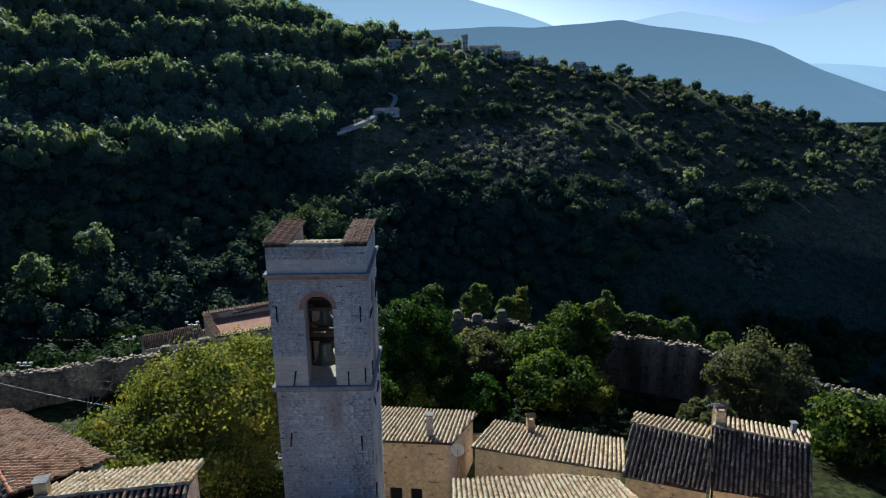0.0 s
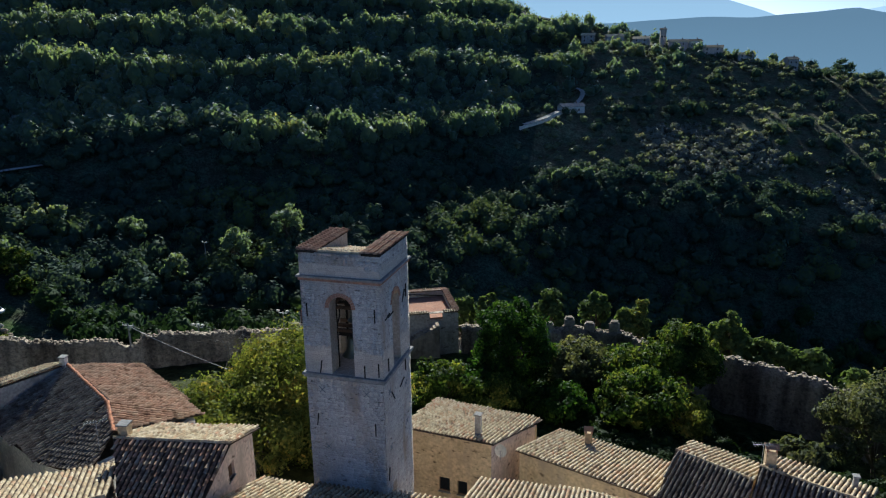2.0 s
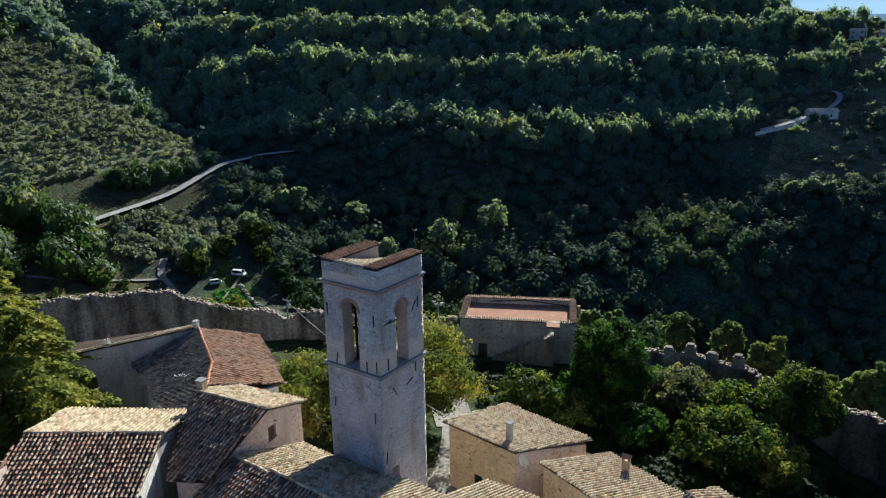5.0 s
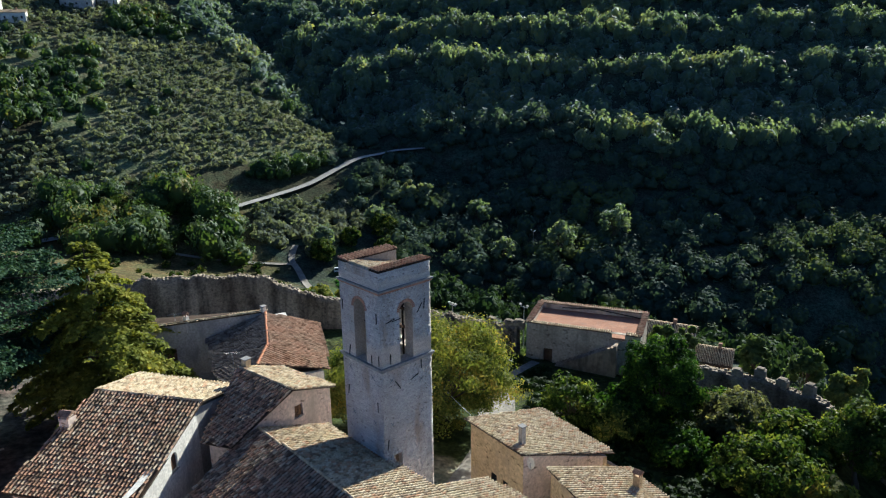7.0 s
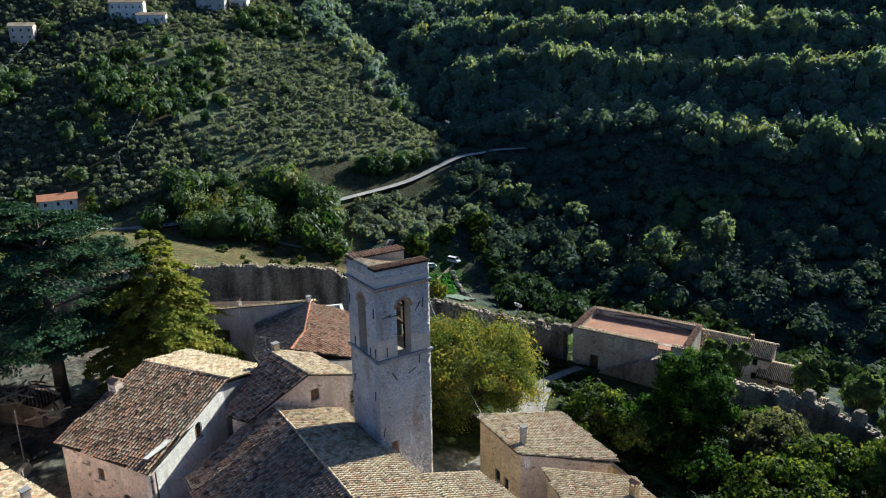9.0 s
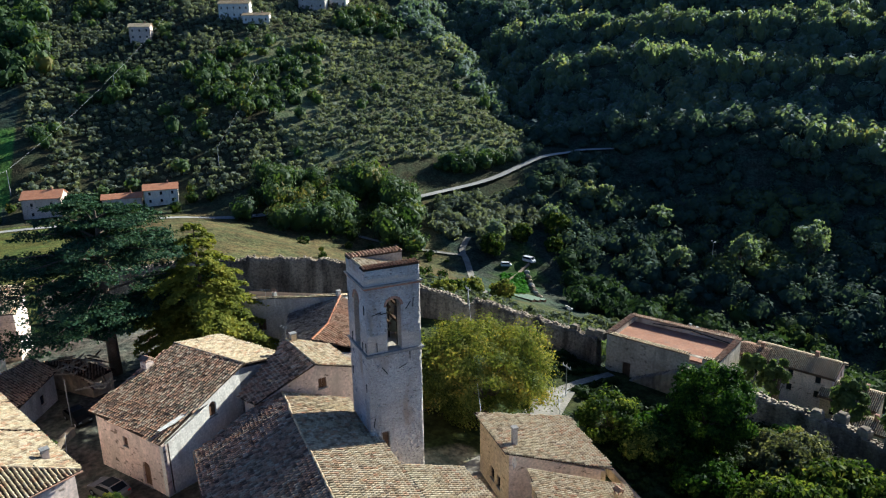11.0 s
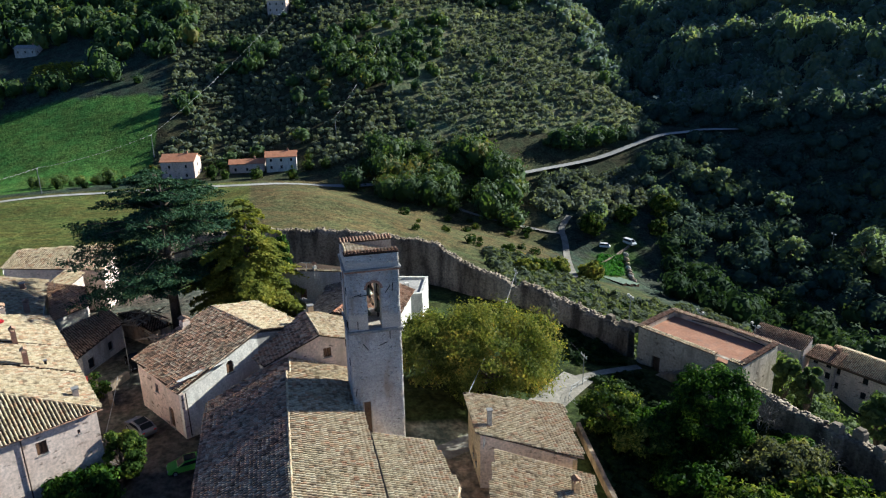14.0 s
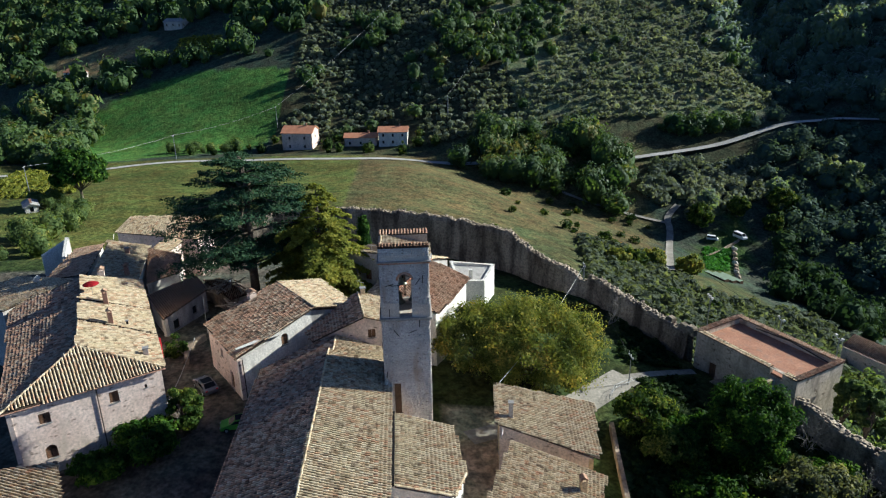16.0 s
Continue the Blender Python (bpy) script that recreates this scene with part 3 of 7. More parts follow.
def land(x, y):
    x, y = np.asarray(x, float), np.asarray(y, float)
    shape = x.shape
    x, y = x.ravel(), y.ravel()
    north = -175.2 - 0.304 * np.minimum(x, 0) - 0.12 * np.maximum(x, 0) + 0.341 * y + 3.0 * waves(x, y, 38)
    north = north - 0.05 * np.maximum(-230 - x, 0) - 0.045 * np.maximum(y - 330, 0) * np.clip(-x / 80, 0, 1)
    # steep shaded banks between lit shelves, crossing the slope at a slant
    bank = np.interp(uphill(x, y), BANK_Q, BANK_Z)
    north = north + bank * np.clip((-x - 10) / 60, 0.1, 1)
    foot = np.interp(y - 374 - 0.05 * x - 5 * waves(x, y, 33), [-220, -120, -60, 0, 8], [-4, -20, -19, -2, 0])
    north = north + foot * np.clip((x + 50) / 40, 0, 1)
    yc = 705 - 0.55 * np.maximum(x, 0)
    zc = np.where(x < 0, 40 - 0.27 * x, 40 - 0.17 * x)
    crest = zc - 0.35 * np.maximum(y - yc, 0) - 0.06 * np.maximum(yc - y, 0) + 3.0 * waves(x, y, 30)
    north = smin(north, crest, 14)
    west = -126.4 - 0.382 * x + 0.013 * y + 2.5 * waves(x + 90, y, 30) - 0.16 * np.maximum(-25 - y, 0) - 14 * np.clip((75 - y) / 60, 0, 1)
    near = 11.9 + 0.098 * x - 0.3 * np.maximum(x - 8, 0) - 0.32 * smax(y, np.full_like(y, 42.0), 20) + 1.2 * waves(x, y, 22) + 5.0 * np.exp(-((x + 46) ** 2 + (y - 123) ** 2) / 420.0)
    near = near - 0.42 * np.maximum(y - 112, 0) * np.clip((x + 40) / 45, 0, 1)   # the slope breaks off below the eastern wall
    # a gully behind the western spur
    ax, ay, bx, by = -272.0, 238.0, -520.0, 290.0
    s = ((x - ax) * (bx - ax) + (y - ay) * (by - ay)) / ((bx - ax) ** 2 + (by - ay) ** 2)
    dd = np.hypot(x - ax - np.clip(s, 0, 1) * (bx - ax), y - ay - np.clip(s, 0, 1) * (by - ay))
    gully = 20 * np.exp(-(dd / 22) ** 2) * np.clip(s * 4, 0, 1)
    z = smax(smax(north, west, 9), near, 9) - gully
    z = np.maximum(smin(z, np.full_like(z, 170.0), 30), -140.0)
    town = -0.115 * np.maximum(y - 15, 0) - 0.08 * np.maximum(-40 - x, 0) - 0.05 * np.maximum(x - 20, 0) - 5.0 * np.clip((x - 12) / 10, 0, 1) * np.clip((y - 61) / 10, 0, 1)
    ins = inside(x, y, TOWN)
    ed = edge_distance(x, y, TOWN)
    z = np.where(ins, town, z)
    south = (~ins) & (y < 20) & (x > -75)
    z = np.where(south, np.minimum(town - 0.35 * np.maximum(ed - 4, 0), z), z)
    return z.reshape(shape)


def ground_z(x, y):
    return float(land(np.array([x]), np.array([y]))[0])


# ---- ground ----
def steps(spans):
    out = []
    for a, b, d in spans:
        out += list(np.linspace(a, b, max(1, round((b - a) / d)), endpoint=False))
    return np.array(out + [spans[-1][1]])


def make_ground():
    xs = steps([(-4600, -700, 130), (-700, -110, 5), (-110, 60, 1.4), (60, 420, 6), (420, 4600, 140)])
    ys = steps([(-3000, -300, 150), (-300, -40, 5), (-40, 100, 1.4), (100, 760, 5), (760, 4600, 140)])
    X, Y = np.meshgrid(xs, ys)
    Z = land(X, Y)
    nx, ny = len(xs), len(ys)
    i = np.arange(nx * ny).reshape(ny, nx)
    F = np.stack([i[:-1, :-1], i[:-1, 1:], i[1:, 1:], i[1:, :-1]], -1).reshape(-1, 4)
    x, y = X.ravel(), Y.ravel()
    me = np_mesh("ground", np.c_[x, y, Z.ravel()], F)
    col = np.zeros((len(x), 4), np.float32)
    col[:] = (0.05, 0.066, 0.052, 1)                       # woodland floor

    def fill(mask, c):
        col[mask, :3] = c
    wst = (x < -232) & (x > -700) & (y > -30) & (y < np.where(x < -286, 228, 150 - 0.229 * x))
    fill(wst, (0.06, 0.062, 0.036))
    # spur nose lightened: part of its sunlight is put into the soil colour
    fill(wst & (y > 95) & (x < -280) & (x > -450), (0.15, 0.16, 0.095))                          # olive grove soil and dry grass
    fill((x > -55) & (y > 378) & (x < 420), (0.11, 0.11, 0.075))
    fill((x > -262) & (x < -70) & (y > -110) & (y < 100 + (-70 - x) * 0.27), (0.105, 0.092, 0.045))   # dry meadow
    fill((x > -262) & (x < -76) & (y < 17.5), (0.105, 0.115, 0.034))   # greener meadow
    fill(inside(x, y, [(-361, -145), (-388, -126), (-394, -95), (-384, -55), (-378, -30), (-337, -30), (-305, -29), (-285, -45), (-272, -70), (-268, -103), (-285, -122)]), (0.085, 0.17, 0.04))  # green field
    fill(inside(x, y, [(-440, -214), (-457, -184), (-468, -139), (-450, -127), (-436, -148), (-424, -152), (-421, -181), (-429, -200)]), (0.20, 0.165, 0.095))
    fill(inside(x, y, [(-427, -114), (-405, -74), (-441, -82), (-450, -113)]), (0.10, 0.11, 0.04))
    fill(inside(x, y, [(-143, 123), (-161, 152), (-190, 172), (-212, 172), (-186, 146)]), (0.055, 0.085, 0.024))
    fill((x > -150) & (x < -30) & (y > 70) & (y < 150) & ~inside(x, y, TOWN), (0.075, 0.082, 0.038))
    fill(inside(x, y, TOWN), (0.045, 0.058, 0.02))
    fill(inside(x, y, [(-60, -40), (60, -40), (60, 36), (-8, 36), (-14, 30), (-60, 30)]), (0.105, 0.095, 0.085))
    fill(inside(x, y, [(-12, 40), (14, 40), (14, 48), (-7, 49), (-13, 47)]), (0.30, 0.26, 0.20))
    a = me.attributes.new("soil", "FLOAT_COLOR", "POINT")
    a.data.foreach_set("color", col.ravel())
    m, nt, b = material("earth_and_grass", 0.95)
    at = nt.nodes.new("ShaderNodeAttribute")
    at.attribute_name = "soil"
    big, mid, fine = noisy(nt, 0.03, 5), noisy(nt, 0.25, 6), noisy(nt, 2.2, 6)
    c = at.outputs["Color"]
    for n, lo, hi in ((big, 0.75, 1.3), (mid, 0.62, 1.32), (fine, 0.6, 1.4)):
        r = ramp(nt, [(0.3, (lo,) * 3), (0.7, (hi,) * 3)])
        nt.links.new(n.outputs[0], r.inputs[0])
        c = mixed(nt, c, r.outputs[0], 1.0, "MULTIPLY")
    hue = ramp(nt, [(0.36, (1.15, 1.0, 0.92)), (0.62, (0.86, 1.02, 0.9))])
    nt.links.new(noisy(nt, 0.12, 8).outputs[0], hue.inputs[0])
    c = mixed(nt, c, hue.outputs[0], 1.0, "MULTIPLY")
    tufts = noisy(nt, 0.9, 7)
    tr = ramp(nt, [(0.38, (0.45, 0.5, 0.5)), (0.58, (1.2, 1.15, 1.1))])
    nt.links.new(tufts.outputs[0], tr.inputs[0])
    c = mixed(nt, c, tr.outputs[0], 0.8, "MULTIPLY")
    nt.links.new(c, b.inputs["Base Color"])
    bumped(nt, b, tufts.outputs[0], 0.8, 0.5)
    me.materials.append(m)
    ob = new("ground", me)
    me.polygons.foreach_set("use_smooth", np.ones(len(me.polygons), bool))
    return tagged(ob, "sloping earth with grass, meadows and woodland floor", "ground", kind="structure")


make_ground()


def strip(name, pts, width, lift, mat, label):
    """A road laid over the land along plan points."""
    P = np.array(pts, float)
    out = []
    for k in range(len(P) - 1):
        p0, p1, p2, p3 = P[max(k - 1, 0)], P[k], P[k + 1], P[min(k + 2, len(P) - 1)]
        n = max(2, int(np.linalg.norm(p2 - p1) / 2.5))
        for t in np.arange(n) / n:
            out.append(0.5 * (2 * p1 + (p2 - p0) * t + (2 * p0 - 5 * p1 + 4 * p2 - p3) * t * t + (3 * p1 - p0 - 3 * p2 + p3) * t ** 3))
    C = np.array(out + [P[-1]])
    T = np.gradient(C, axis=0)
    T /= np.linalg.norm(T, axis=1)[:, None]
    N = np.c_[-T[:, 1], T[:, 0]]
    V, F = [], []
    offs = np.linspace(-0.5, 0.5, 5)
    for c, n in zip(C, N):
        q = c + np.outer(offs * width, n)
        z = land(q[:, 0], q[:, 1]) + lift
        zm = z.max()
        V += [(a[0], a[1], max(h, zm - 0.25)) for a, h in zip(q, z)]
    for i in range(len(C) - 1):
        F += [(5 * i + j, 5 * i + j + 1, 5 * i + j + 6, 5 * i + j + 5) for j in range(4)]
    ob = link_mesh(name, np_mesh(name, V, F), mat)
    return tagged(ob, label, "road", kind="structure")


strip("road", [(-205, -140), (-238, -90), (-254, -62), (-252, -30), (-249, 0), (-248, 25), (-252, 53), (-249, 75)], 4.5, 0.25, M_ROAD, "pale country road below the olive hill")
strip("road", [(-248, 138), (-251, 153), (-253, 165), (-255, 177), (-258, 189), (-264, 205), (-269, 220), (-270, 232), (-268, 245), (-262, 256), (-252, 268)], 3.8, 0.5, M_ROAD, "pale gravel road rising round the wooded spur")
strip("road", [(-139, 119), (-171, 131), (-197, 141), (-206, 143), (-214, 150)], 2.6, 0.25, M_PATH, "narrow pale track to the garden plots")
strip("road", [(-203, 142), (-206, 136), (-214, 121), (-225, 105), (-243, 85)], 1.8, 0.2, M_PATH, "thin track along the meadow edge")
strip("road", [(-62, 441), (-51, 455), (-42, 475), (-35, 498), (-33, 519), (-39, 526)], 3.4, 1.5, M_ROAD, "pale road climbing to the ridge village")
strip("pavement", [(-6, 43), (-9, 49), (-11.5, 53.5), (-14.5, 58)], 2.6, 0.06, M_PATH, "earth path beside the tower")
strip("pavement", [(-13.5, 57), (-16.5, 60.2), (-19.5, 63.5), (-22.0, 66.3)], 4.4, 0.1, M_GRAVEL, "pale gravel forecourt of the footpath")
strip("pavement", [(-21.6, 65.6), (-23.2, 70.5), (-24.5, 77)], 1.3, 0.07, M_PATH, "narrow path to the terrace door")


# ---- town wall ----
def town_wall(name, pts, label, merlons=(), seed=1):
    """A thick rubble wall along (x, y, top) points, with a worn uneven top."""
    rng = np.random.default_rng(seed)
    P = np.array(pts, float)
    seg = np.r_[0, np.cumsum(np.linalg.norm(np.diff(P[:, :2], axis=0), axis=1))]
    S = np.arange(0, seg[-1], 0.55)
    X, Y, T = (np.interp(S, seg, P[:, k]) for k in range(3))
    k = np.ones(9) / 9
    pad = lambda a: np.convolve(np.r_[np.full(4, a[0]), a, np.full(4, a[-1])], k, "valid")
    X, Y = pad(X), pad(Y)
    tx, ty = np.gradient(X), np.gradient(Y)
    L = np.hypot(tx, ty)
    nx, ny = -ty / L, tx / L
    top = T + np.repeat(rng.uniform(-0.28, 0.22, len(S) // 3 + 1), 3)[: len(S)] + rng.normal(0, 0.07, len(S))
    hw = 0.65
    zi, zo = land(X - nx * 2, Y - ny * 2), land(X + nx * 2, Y + ny * 2)
    rows = 9
    V, F = [], []
    for i in range(len(S)):
        for sg, base in ((-1, zi[i]), (1, zo[i])):
            for r in range(rows):
                f = r / (rows - 1)
                z = (base - 1.0) * (1 - f) + top[i] * f
                w = hw + 0.35 * (1 - f) + rng.normal(0, 0.05)
                V.append((X[i] + sg * nx[i] * w, Y[i] + sg * ny[i] * w, z))
    n = 2 * rows
    for i in range(len(S) - 1):
        a, b = i * n, (i + 1) * n
        for r in range(rows - 1):
            F.append((a + r, b + r, b + r + 1, a + r + 1))
            F.append((b + rows + r, a + rows + r, a + rows + r + 1, b + rows + r + 1))
        F.append((a + rows - 1, b + rows - 1, b + n - 1, a + n - 1))
    e = thing(name, (P[0, 0], P[0, 1], float(zi[0])), label, "wall", kind="structure")
    link_mesh("masonry", np_mesh("masonry", V, F), M_WALL, e)
    # loose cap stones along the top
    V, F = [], []
    cube = np.array([(x, y, z) for x in (-1, 1) for y in (-1, 1) for z in (-1, 1)], float)
    cf = np.array([(0, 1, 3, 2), (4, 6, 7, 5), (0, 4, 5, 1), (2, 3, 7, 6), (1, 5, 7, 3)])
    for i in range(0, len(S)):
        for j in range(3):
            s = rng.uniform(0.11, 0.27, 3) * (1, 1, 0.42)
            o = np.array([X[i], Y[i], top[i] + s[2] * 0.5]) + np.array([nx[i], ny[i], 0]) * (j - 1) * 0.45 + np.r_[rng.normal(0, 0.12, 2), 0]
            a = rng.uniform(0, 3)
            R = np.array([[math.cos(a), -math.sin(a), 0], [math.sin(a), math.cos(a), 0], [0, 0, 1]])
            F += (cf + len(V)).tolist()
            V += ((cube * s * rng.uniform(0.8, 1.15, (8, 3))) @ R.T + o).tolist()
    tagged(link_mesh("cap_stones", np_mesh("cap_stones", V, F), M_CAPS, e), kind="stuff")
    for s, w, h in merlons:
        i = int(min(range(len(S)), key=lambda q: abs(S[q] - s)))
        m = Matrix(((tx[i] / L[i], nx[i], 0, X[i]), (ty[i] / L[i], ny[i], 0, Y[i]), (0, 0, 1, top[i]), (0, 0, 0, 1)))
        bm = bmesh.new()
        box(bm, -w / 2, w / 2, -0.35, 0.65, -0.3, h * 0.8, m)
        box(bm, -w * 0.36, w * 0.36, -0.3, 0.6, h * 0.8, h, m)
        bmesh.ops.bevel(bm, geom=bm.edges[:], offset=0.08, segments=1, affect="EDGES")
        for v in bm.verts:
            v.co += Vector(rng.normal(0, 0.03, 3))
        part("merlon", bm, M_CAPS, e)
    return e


town_wall("wall_north_west", [(-70, 2, 4.2), (-75, 12, 3.8), (-76, 24, 3.4), (-74.7, 35.5, 2.8), (-70, 47, 2.3), (-63.3, 56.8, 1.5), (-62.3, 57.6, 0.2), (-59, 59.5, -0.6), (-56, 61.8, -1.6),
          (-52.6, 66.3, -2.5), (-51.9, 67, -4.0), (-50.8, 68.2, -4.0), (-50.2, 68.8, -2.6), (-40, 73, -2.9), (-27.5, 78, -3.0)],
          "long medieval town wall of weathered rubble stone with a broken top", [(96.5 + 2.5 * k, 1.3 + 0.2 * (k % 3), 0.7 + 0.12 * (k * 7 % 4)) for k in range(10)], 3)
town_wall("wall_north_east", [(-12.8, 85, -4.4), (-6, 87.5, -4.7), (3, 90, -4.8), (9, 89.7, -5.0), (11, 89, -5.8), (17, 88, -6.0), (24, 87, -6.1), (33, 82.5, -6.3), (46, 70.5, -6.6), (72, 46, -7.5)],
          "ruined crenellated town wall of grey rubble stone", [(12.5, 1.3, 0.9), (15.2, 1.3, 1.3), (18.2, 1.4, 1.1), (21.3, 1.3, 1.4)], 5)


# ---- bell tower ----
TX0, TX1, TY0, TY1 = -8.9, -3.9, 33.9, 38.9


def bell_tower():
    e = thing("bell_tower", (-6.4, 36.4, -2.6), "square whitish stone bell tower with arched belfry openings", "tower")
    cor = [(TX0, TY0), (TX1, TY0), (TX1, TY1), (TX0, TY1)]
    hole_s, hole_e = (1.75, 3.2, 13.35, 18.3, True), (1.85, 3.15, 13.35, 18.1, True)
    bm = bmesh.new()
    wall_panel(bm, cor[0], cor[1], -4, 13.0, 13.0, th=1.0)
    wall_panel(bm, cor[1], cor[2], -4, 13.0, 13.0, [(0.85, 1.7, 1.6, 5.6)], th=1.0)
    wall_panel(bm, cor[2], cor[3], -4, 13.0, 13.0, th=1.0)
    wall_panel(bm, cor[3], cor[0], -4, 13.0, 13.0, th=1.0)
    part("lower_shaft", bm, M_MORTAR, e)
    bm = bmesh.new()
    for i, h in enumerate((hole_s, hole_e, hole_s, hole_e)):
        wall_panel(bm, cor[i], cor[(i + 1) % 4], 13.0, 19.2, 19.2, [h], th=0.95)
    box(bm, TX0 + 0.9, TX1 - 0.9, TY0 + 0.9, TY1 - 0.9, 12.7, 13.0)
    part("belfry", bm, M_MORTAR, e)

    def band(name, z0, z1, out, mat):
        bm = bmesh.new()
        o = out
        box(bm, TX0 - o, TX1 + o, TY0 - o, TY0 + 0.35, z0, z1)
        box(bm, TX0 - o, TX1 + o, TY1 - 0.35, TY1 + o, z0, z1)
        box(bm, TX0 - o, TX0 + 0.35, TY0 + 0.35, TY1 - 0.35, z0, z1)
        box(bm, TX1 - 0.35, TX1 + o, TY0 + 0.35, TY1 - 0.35, z0, z1)
        bmesh.ops.bevel(bm, geom=bm.edges[:], offset=0.03, segments=1, affect="EDGES")
        return part(name, bm, mat, e)
    band("string_course", 13.0, 13.14, 0.12, M_CORNICE)
    band("string_course", 13.14, 13.32, 0.20, M_CORNICE)
    band("cornice", 19.2, 19.38, 0.10, M_BRICK)
    band("cornice", 19.38, 19.52, 0.20, M_CORNICE)
    # parapet: low to the south, raised and tile-capped to the east and west
    bm = bmesh.new()
    box(bm, TX0, TX1, TY0, TY0 + 0.5, 19.52, 20.9)
    box(bm, TX0, TX0 + 0.95, TY0 + 0.5, TY1, 19.52, 20.9)
    box(bm, TX1 - 0.95, TX1, TY0 + 0.5, TY1, 19.52, 20.9)
    part("parapet", bm, M_MORTAR, e)
    deck = [(TX0 + 0.9, TY0 + 0.3, 20.95), (TX1 - 0.9, TY0 + 0.3, 20.95), (TX1 - 0.9, TY1 + 0.15, 19.75), (TX0 + 0.9, TY1 + 0.15, 19.75)]
    tiled_panel(deck, (0, 1), e, name="belfry_roof", singles=120, seed=1)
    ridge_tiles((TX0 + 0.8, TY0 + 0.22, 20.92), (TX1 - 0.8, TY0 + 0.22, 20.92), e)
    for k, (xa, xb) in enumerate(((TX0 - 0.08, TX0 + 1.05), (TX1 - 1.05, TX1 + 0.08))):
        z0, z1 = (21.12, 20.98) if k == 0 else (20.98, 21.12)
        tiled_panel([(xa, TY0 - 0.06, 21.0), (xb, TY0 - 0.06, 21.0), (xb, TY1 + 0.05, 21.0), (xa, TY1 + 0.05, 21.0)], (1 if k else -1, 0), e, M_TILE_RED, name="coping", singles=60, seed=2 + k)
    # coursed blocks on the faces that are seen
    rng = np.random.default_rng(11)
    cube = np.array([(x, y, z) for x in (0, 1) for y in (0, 1) for z in (0, 1)], float)
    cf = np.array([(0, 1, 3, 2), (4, 6, 7, 5), (0, 4, 5, 1), (2, 3, 7, 6), (1, 5, 7, 3)])

    bm = bmesh.new()
    box(bm, -0.5, 0.5, -0.5, 0.5, -0.5, 0.5)
    bmesh.ops.bevel(bm, geom=bm.edges[:], offset=0.04, segments=1, affect="EDGES")
    block_mesh = bpy.data.meshes.new("stone_block")
    bm.to_mesh(block_mesh)
    block_mesh.materials.append(M_TOWER)

    def courses(p0, t, n, z0, z1, holes, name, singles=0):
        V, F, blocks = [], [], []
        z = z0
        while z < z1 - 0.08:
            h = min(rng.choice((0.12, 0.15, 0.18, 0.23)), z1 - z)
            s = -rng.uniform(0, 0.3)
            while s < 5.0:
                w = rng.uniform(0.2, 0.62)
                a, b = max(s, 0.0), min(s + w, 5.0)
                s += w
                spans = [(a, b)]
                for q in holes:
                    if a < q[1] and b > q[0] and z + h > q[2] and z < q[3]:
                        spans = [(a, min(b, q[0])), (max(a, q[1]), b)]
                for a, b in spans:
                    if b - a > 0.06:
                        blocks.append((a + 0.007, b - 0.007, z + 0.009, z + h - 0.009, rng.uniform(0.004, 0.016)))
            z += h
        if singles:
            for a, b, c, d, k in blocks[:singles]:
                w3 = Matrix(((t[0], n[0], 0, p0[0] + t[0] * (a + b) / 2 + n[0] * (k - 0.03) / 2), (t[1], n[1], 0, p0[1] + t[1] * (a + b) / 2 + n[1] * (k - 0.03) / 2), (0, 0, 1, (c + d) / 2), (0, 0, 0, 1)))
                ob = new("stone_block", block_mesh)
                ob.parent = e
                ob.matrix_basis = e.matrix_basis.inverted() @ w3 @ Matrix.Diagonal((b - a, k + 0.03, d - c, 1))
            blocks = blocks[singles:]
        if not blocks:
            return
        for a, b, c, d, k in blocks:
            q = np.array([(a if x == 0 else b, c if zz == 0 else d, -0.03 if y == 0 else k) for x, y, zz in cube])
            q[:, :2] += rng.normal(0, 0.006, (8, 2))
            F += (cf + len(V)).tolist()
            V += [(p0[0] + t[0] * s1 + n[0] * o, p0[1] + t[1] * s1 + n[1] * o, zz) for s1, zz, o in q]
        tagged(link_mesh(name, np_mesh(name, V, F), M_TOWER, e), kind="stuff")
    for p0, t, n, hole in (((TX0, TY0), (1, 0), (0, -1), hole_s), ((TX1, TY0), (0, 1), (1, 0), hole_e), ((TX0, TY1), (0, -1), (-1, 0), hole_s)):
        low = [(0.85, 1.7, 1.6, 5.6)] if t == (0, 1) else []
        seen = 100 if p0 != (TX0, TY1) else 0
        courses(p0, t, n, -1.0, 13.0, low, "coursed_masonry")
        courses(p0, t, n, 13.32, 19.2, [hole], "coursed_masonry", seen)
        courses(p0, t, n, 19.52, 20.92, [], "coursed_masonry", seen // 2)
    # brick arch rings
    for p0, t, n, h in (((TX0, TY0), (1, 0), (0, -1), hole_s), ((TX1, TY0), (0, 1), (1, 0), hole_e)):
        r, c, zc = (h[1] - h[0]) / 2, (h[0] + h[1]) / 2, h[3] - (h[1] - h[0]) / 2
        for k in range(17):
            a0, a1 = k * math.pi / 17 + 0.012, (k + 1) * math.pi / 17 - 0.012
            bm = bmesh.new()
            vs = []
            for o in (-0.25, 0.035):
                for a, rr in ((a0, r), (a1, r), (a1, r + 0.24), (a0, r + 0.24)):
                    s1, zz = c - rr * math.cos(a), zc + rr * math.sin(a)
                    vs.append(bm.verts.new((p0[0] + t[0] * s1 + n[0] * o, p0[1] + t[1] * s1 + n[1] * o, zz)))
            for f in ((0, 1, 2, 3), (4, 5, 6, 7), (0, 1, 5, 4), (1, 2, 6, 5), (2, 3, 7, 6), (3, 0, 4, 7)):
                bm.faces.new([vs[q] for q in f])
            part("brick", bm, M_BRICK, e)
